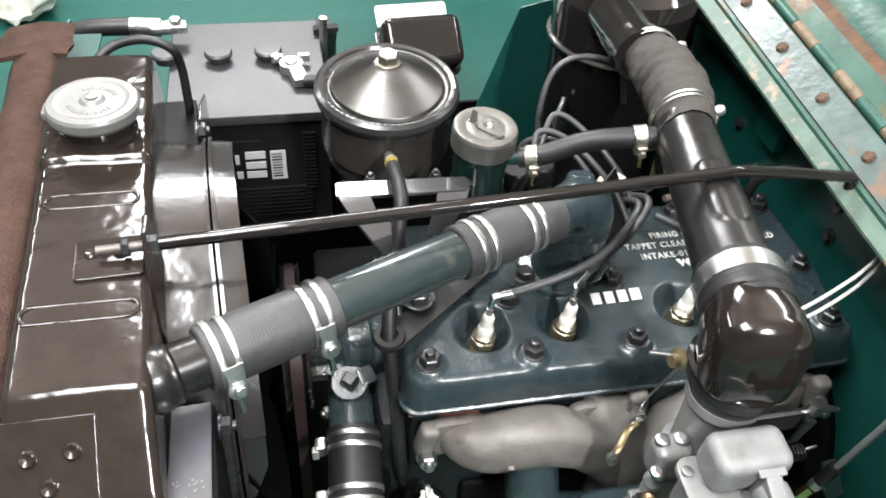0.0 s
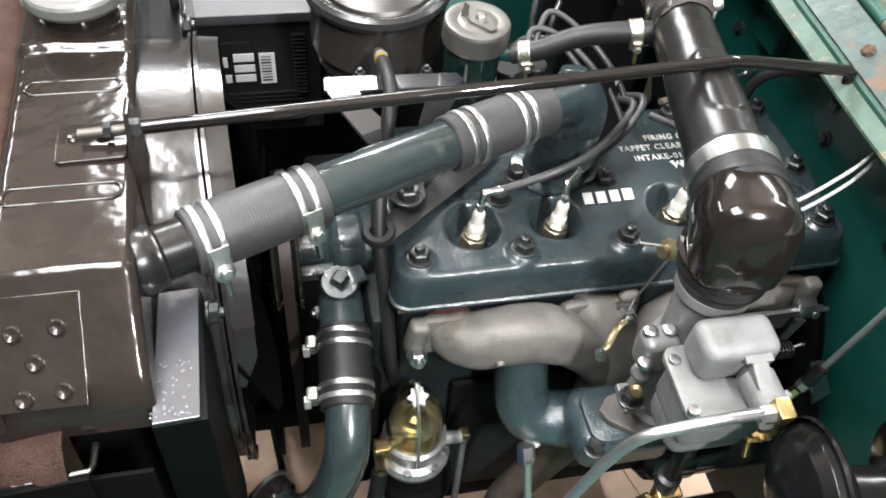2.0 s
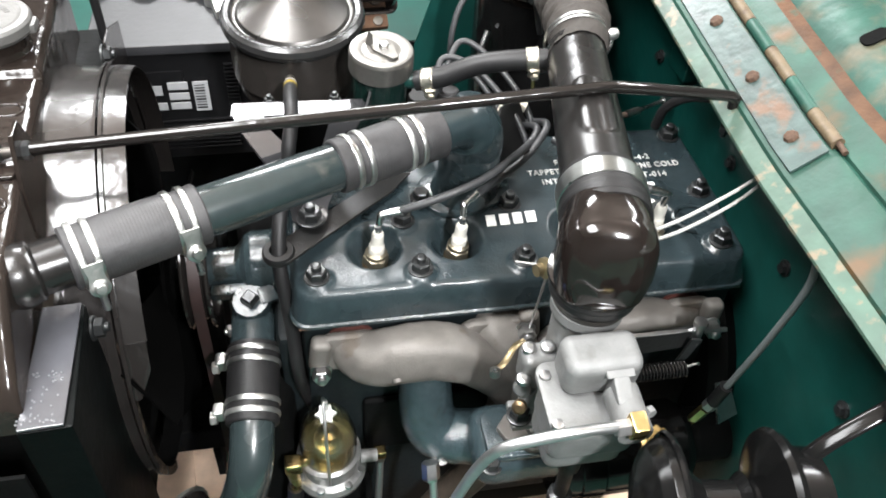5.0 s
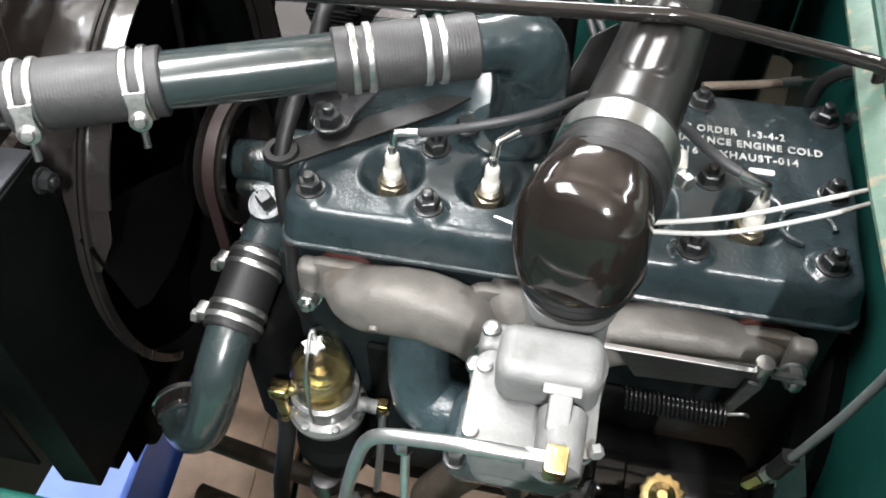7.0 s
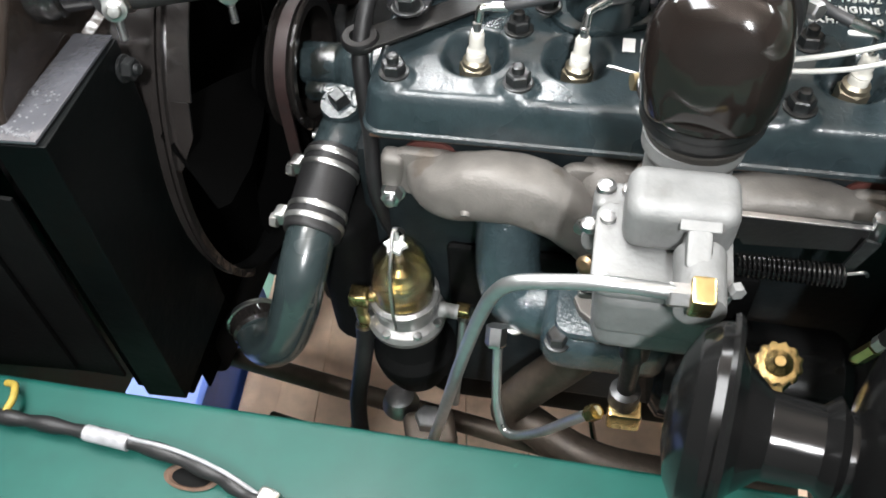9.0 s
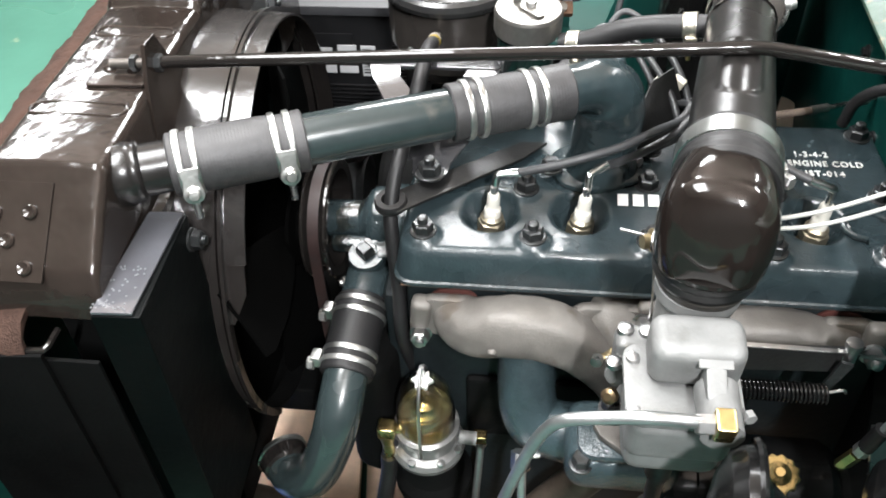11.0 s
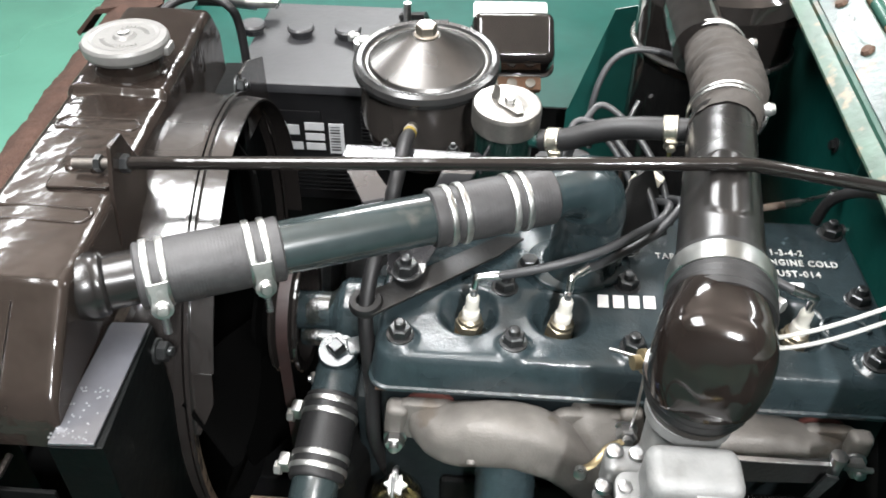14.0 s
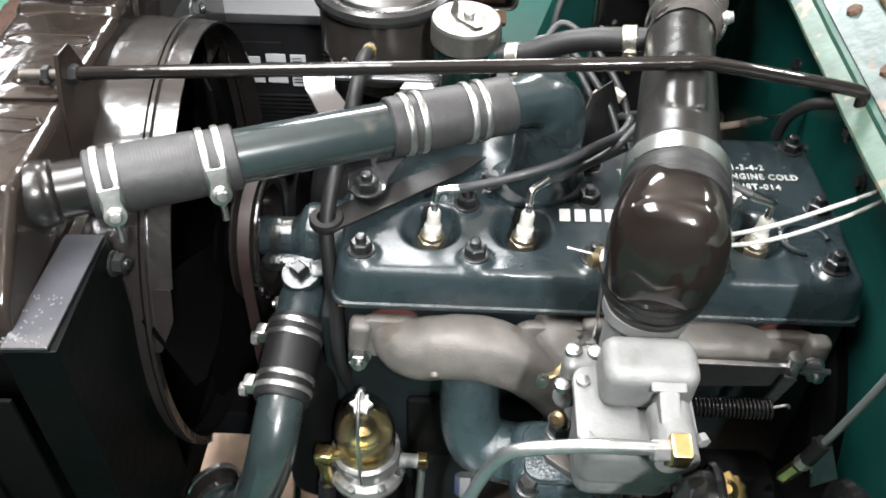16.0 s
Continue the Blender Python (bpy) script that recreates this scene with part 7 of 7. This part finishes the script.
def horn():
    t = thing("horn", (0.29, -0.29, 0.83), "black flared signal horn beside the firewall", "horn")
    m = axis_pose((0.252, -0.300, 0.854), (1, -0.15, 0.05)) @ Matrix.Diagonal((0.82, 0.82, 0.88, 1))
    part("bell", lathe([(0.074, 0.0), (0.076, 0.003), (0.074, 0.006), (0.066, 0.004), (0.045, 0.014), (0.03, 0.03), (0.028, 0.06), (0.036, 0.068), (0.028, 0.074), (0.028, 0.08)], m, 56), HORNBLACK, t)
    part("bell_face", lathe([(0.070, 0.0035), (0.068, -0.006), (0.060, -0.016), (0.044, -0.024), (0.022, -0.029), (0, -0.030)], m, 48), HORNBLACK, t)
    part("motor_drum", lathe([(0.028, 0.078), (0.050, 0.082), (0.074, 0.090), (0.077, 0.095), (0.074, 0.101), (0.06, 0.106), (0.058, 0.13), (0, 0.135)], m, 56), HORNBLACK, t)
    part("strap", sweep([(0.345, -0.298, 0.885), (0.37, -0.292, 0.912), (0.41, -0.285, 0.935), (0.45, -0.275, 0.945)], 0.0070, 12, 8, flat=0.4), HORNBLACK, t)


PALEBLUE = material("pale_blue_sheet", (0.15, 0.23, 0.52), 0.4, 0, 0.2, 0.15, 30)


def underneath():
    r = thing("frame_rail", (0, -0.17, 0.30), "black steel chassis rail under the engine", "frame rail")
    part("rail", block((1.4, 0.06, 0.09), Matrix.Translation((-0.05, -0.215, 0.36)), 0.004), DULL, r)
    r2 = thing("frame_rail", (0, 0.42, 0.30), "black steel chassis rail under the engine", "frame rail")
    part("rail", block((1.4, 0.06, 0.09), Matrix.Translation((-0.05, 0.42, 0.36)), 0.004), DULL, r2)
    c = thing("front_crossmember", (-0.16, 0.26, 0.30), "black steel crossmember between the chassis rails", "crossmember")
    part("beam", block((0.18, 0.275, 0.05), Matrix.Translation((-0.165, 0.2525, 0.395)), 0.006), DULL, c)
    part("web", block((0.010, 0.275, 0.07), Matrix.Translation((-0.165, 0.2525, 0.335))), DULL, c)
    a = thing("tie_rod", (-0.1, 0.0, 0.30), "worn steel steering tie rod under the engine", "tie rod")
    part("rod", sweep([(-0.40, 0.02, 0.330), (0.22, -0.075, 0.338)], 0.013, 16, 1), RUSTSTEEL, a)
    part("joint", lathe([(0, 0), (0.02, 0), (0.024, 0.01), (0.018, 0.03), (0, 0.034)], Matrix.Translation((-0.03, -0.04, 0.335)), 20), STEEL, a)
    b = thing("drag_link", (-0.1, -0.1, 0.30), "brown steel drag link with a ball joint", "drag link")
    part("rod", sweep([(-0.20, -0.075, 0.315), (-0.05, -0.100, 0.318), (0.02, -0.11, 0.32)], 0.012, 16, 4), RUSTSTEEL, b)
    part("ball_joint", lathe([(0, -0.02), (0.016, -0.02), (0.02, -0.005), (0.018, 0.012), (0.01, 0.02), (0, 0.02)], Matrix.Translation((-0.075, -0.095, 0.33)), 20), RUSTSTEEL, b)
    e = thing("exhaust_pipe", (0.2, -0.08, 0.40), "dark rusty exhaust pipe below the manifold", "exhaust pipe")
    part("pipe", sweep([(0.213, -0.050, 0.63), (0.190, -0.056, 0.55), (0.135, -0.064, 0.47), (0.112, -0.072, 0.43), (0.135, -0.078, 0.415), (0.193, -0.108, 0.415), (0.26, -0.12, 0.415), (0.42, -0.12, 0.415)], 0.022, 24, 10), RUSTSTEEL, e)
    part("flange", slab(rounded(0.066, 0.052, 0.020, 6), 0.010, Matrix.Translation((0.213, -0.050, 0.618)), 0.002), RUSTSTEEL, e)
    s = thing("steering_arm", (0.0, -0.1, 0.30), "dark cast steering arm below the fuel pump", "steering arm")
    part("arm", block((0.06, 0.05, 0.09), Matrix.Translation((0.02, -0.09, 0.36)) @ pose(0, 0, 0, 10, 0, 20), 0.010, seg=3), RUSTSTEEL, s)
    part("nut", hexagon(0.016, 0.014, Matrix.Translation((0.02, -0.09, 0.405))), STEEL, s)
    for k, (x, w) in enumerate(((-0.325, 0.06), (-0.262, 0.058), (-0.20, 0.055), (-0.11, 0.075), (-0.025, 0.08), (0.07, 0.085), (0.17, 0.09), (0.28, 0.09), (0.385, 0.095), (0.490, 0.095), (0.595, 0.095))):
        bm = block((w + 0.010, 1.3, 0.022), Matrix.Translation((x, 0.1, 0.062 + 0.003 * (k % 2))) @ pose(0, 0, 0, 0, 0, 6 + k), 0.002)
        solid("wooden_plank", bm, WOOD, "pale bare wooden plank on the floor below", "plank", "planks on the floor")
    bx = thing("plastic_crate", (-0.33, 0.15, 0.0), "blue plastic crate on the garage floor", "crate")
    part("wall", block((0.012, 0.50, 0.17), Matrix.Translation((-0.372, 0.05, 0.105)) @ pose(0, 0, 0, 0, 0, 6), 0.003), BLUE, bx)
    part("wall", block((0.012, 0.50, 0.17), Matrix.Translation((-0.66, 0.05, 0.105)) @ pose(0, 0, 0, 0, 0, 6), 0.003), BLUE, bx)
    part("base", block((0.28, 0.50, 0.01), Matrix.Translation((-0.516, 0.05, 0.025)) @ pose(0, 0, 0, 0, 0, 6), 0.003), BLUE, bx)
    part("liner", block((0.25, 0.44, 0.05), Matrix.Translation((-0.516, 0.05, 0.09)) @ pose(0, 0, 0, 0, 0, 6), 0.01), PALEBLUE, bx, "pale blue sheet inside")


RUSTSTEEL = material("brown_worn_steel", (0.075, 0.058, 0.045), 0.5, 0.4, 0, 0.4, 80, 0.0006, 200)


def opening_and_bag():
    # Added pale disc: imitates lit floor seen through an opening beside the firewall.
    m = axis_pose((0.460, 0.514, 0.639), (-0.19, -0.815, 0.545))
    solid("lit_opening_disc", lathe([(0, 0), (0.034, 0), (0.036, 0.002), (0.035, 0.004), (0, 0.005)], m @ Matrix.Diagonal((1.0, 1.1, 1, 1)), 40), CREAM, "pale disc standing in for an opening with lit floor, low behind the engine", "disc")
    bm = bmesh.new()
    bmesh.ops.create_icosphere(bm, subdivisions=4, radius=0.075)
    bmesh.ops.transform(bm, matrix=Matrix.Translation((-0.556, 1.03, 0.742)) @ Matrix.Diagonal((0.62, 0.7, 0.6, 1)), verts=bm.verts[:])
    solid("white_bag", wobble(wobble(bm, 0.03, 14, 1), 0.010, 50, 2), PAPER, "crumpled white bag lying on the green fender", "bag")


def fender_harness():
    t = thing("wiring_harness", (-0.1, -0.34, 0.70), "taped black wiring harness clipped on the green fender", "wiring harness")
    run = [(-0.262, -0.2985, 0.708), (-0.205, -0.300, 0.709), (-0.125, -0.306, 0.709), (-0.07, -0.318, 0.708), (-0.03, -0.332, 0.708), (0.05, -0.338, 0.708), (0.16, -0.345, 0.708)]
    part("tape_wrap", sweep(run, lambda s: 0.0058 + 0.0008 * math.sin(s * 60), 14, 12), RUBBER, t)
    part("pale_tape", sweep([(-0.185, -0.3015, 0.7098), (-0.160, -0.3035, 0.7102), (-0.148, -0.3045, 0.7098)], 0.0064, 14, 6), PALETAPE, t, "pale worn tape on the harness")
    part("loose_wire", sweep([(-0.150, -0.302, 0.714), (-0.110, -0.306, 0.7155), (-0.07, -0.315, 0.7145), (-0.035, -0.328, 0.712)], 0.0016, 8), PALETAPE, t, "thin pale wire under the tape edge")
    part("red_wire", sweep([(-0.33, -0.297, 0.706), (-0.258, -0.2985, 0.708)], 0.0045, 12, 1), REDWIRE, t)
    part("yellow_wire", sweep([(-0.275, -0.268, 0.704), (-0.263, -0.272, 0.710), (-0.256, -0.284, 0.713), (-0.258, -0.2965, 0.710)], 0.003, 10), YELLOW, t)
    part("clip", block((0.018, 0.024, 0.015), Matrix.Translation((-0.03, -0.333, 0.707)) @ pose(0, 0, 0, 0, 0, -15), 0.004), ZINC, t, "pale metal harness clip")
    part("clip_screw", lathe([(0, 0), (0.007, 0), (0.006, 0.004), (0, 0.005)], Matrix.Translation((-0.035, -0.352, 0.699)), 16), STEEL, t)


PALETAPE = material("pale_worn_tape", (0.22, 0.22, 0.23), 0.4, 0, 0.2, 0.4, 120, 0.0004, 200)
REDWIRE = material("red_wire_jacket", (0.45, 0.05, 0.04), 0.45, 0, 0, 0.15, 100)
for build in (clutter, opening_and_bag, horn, underneath, fender_harness):
    build()
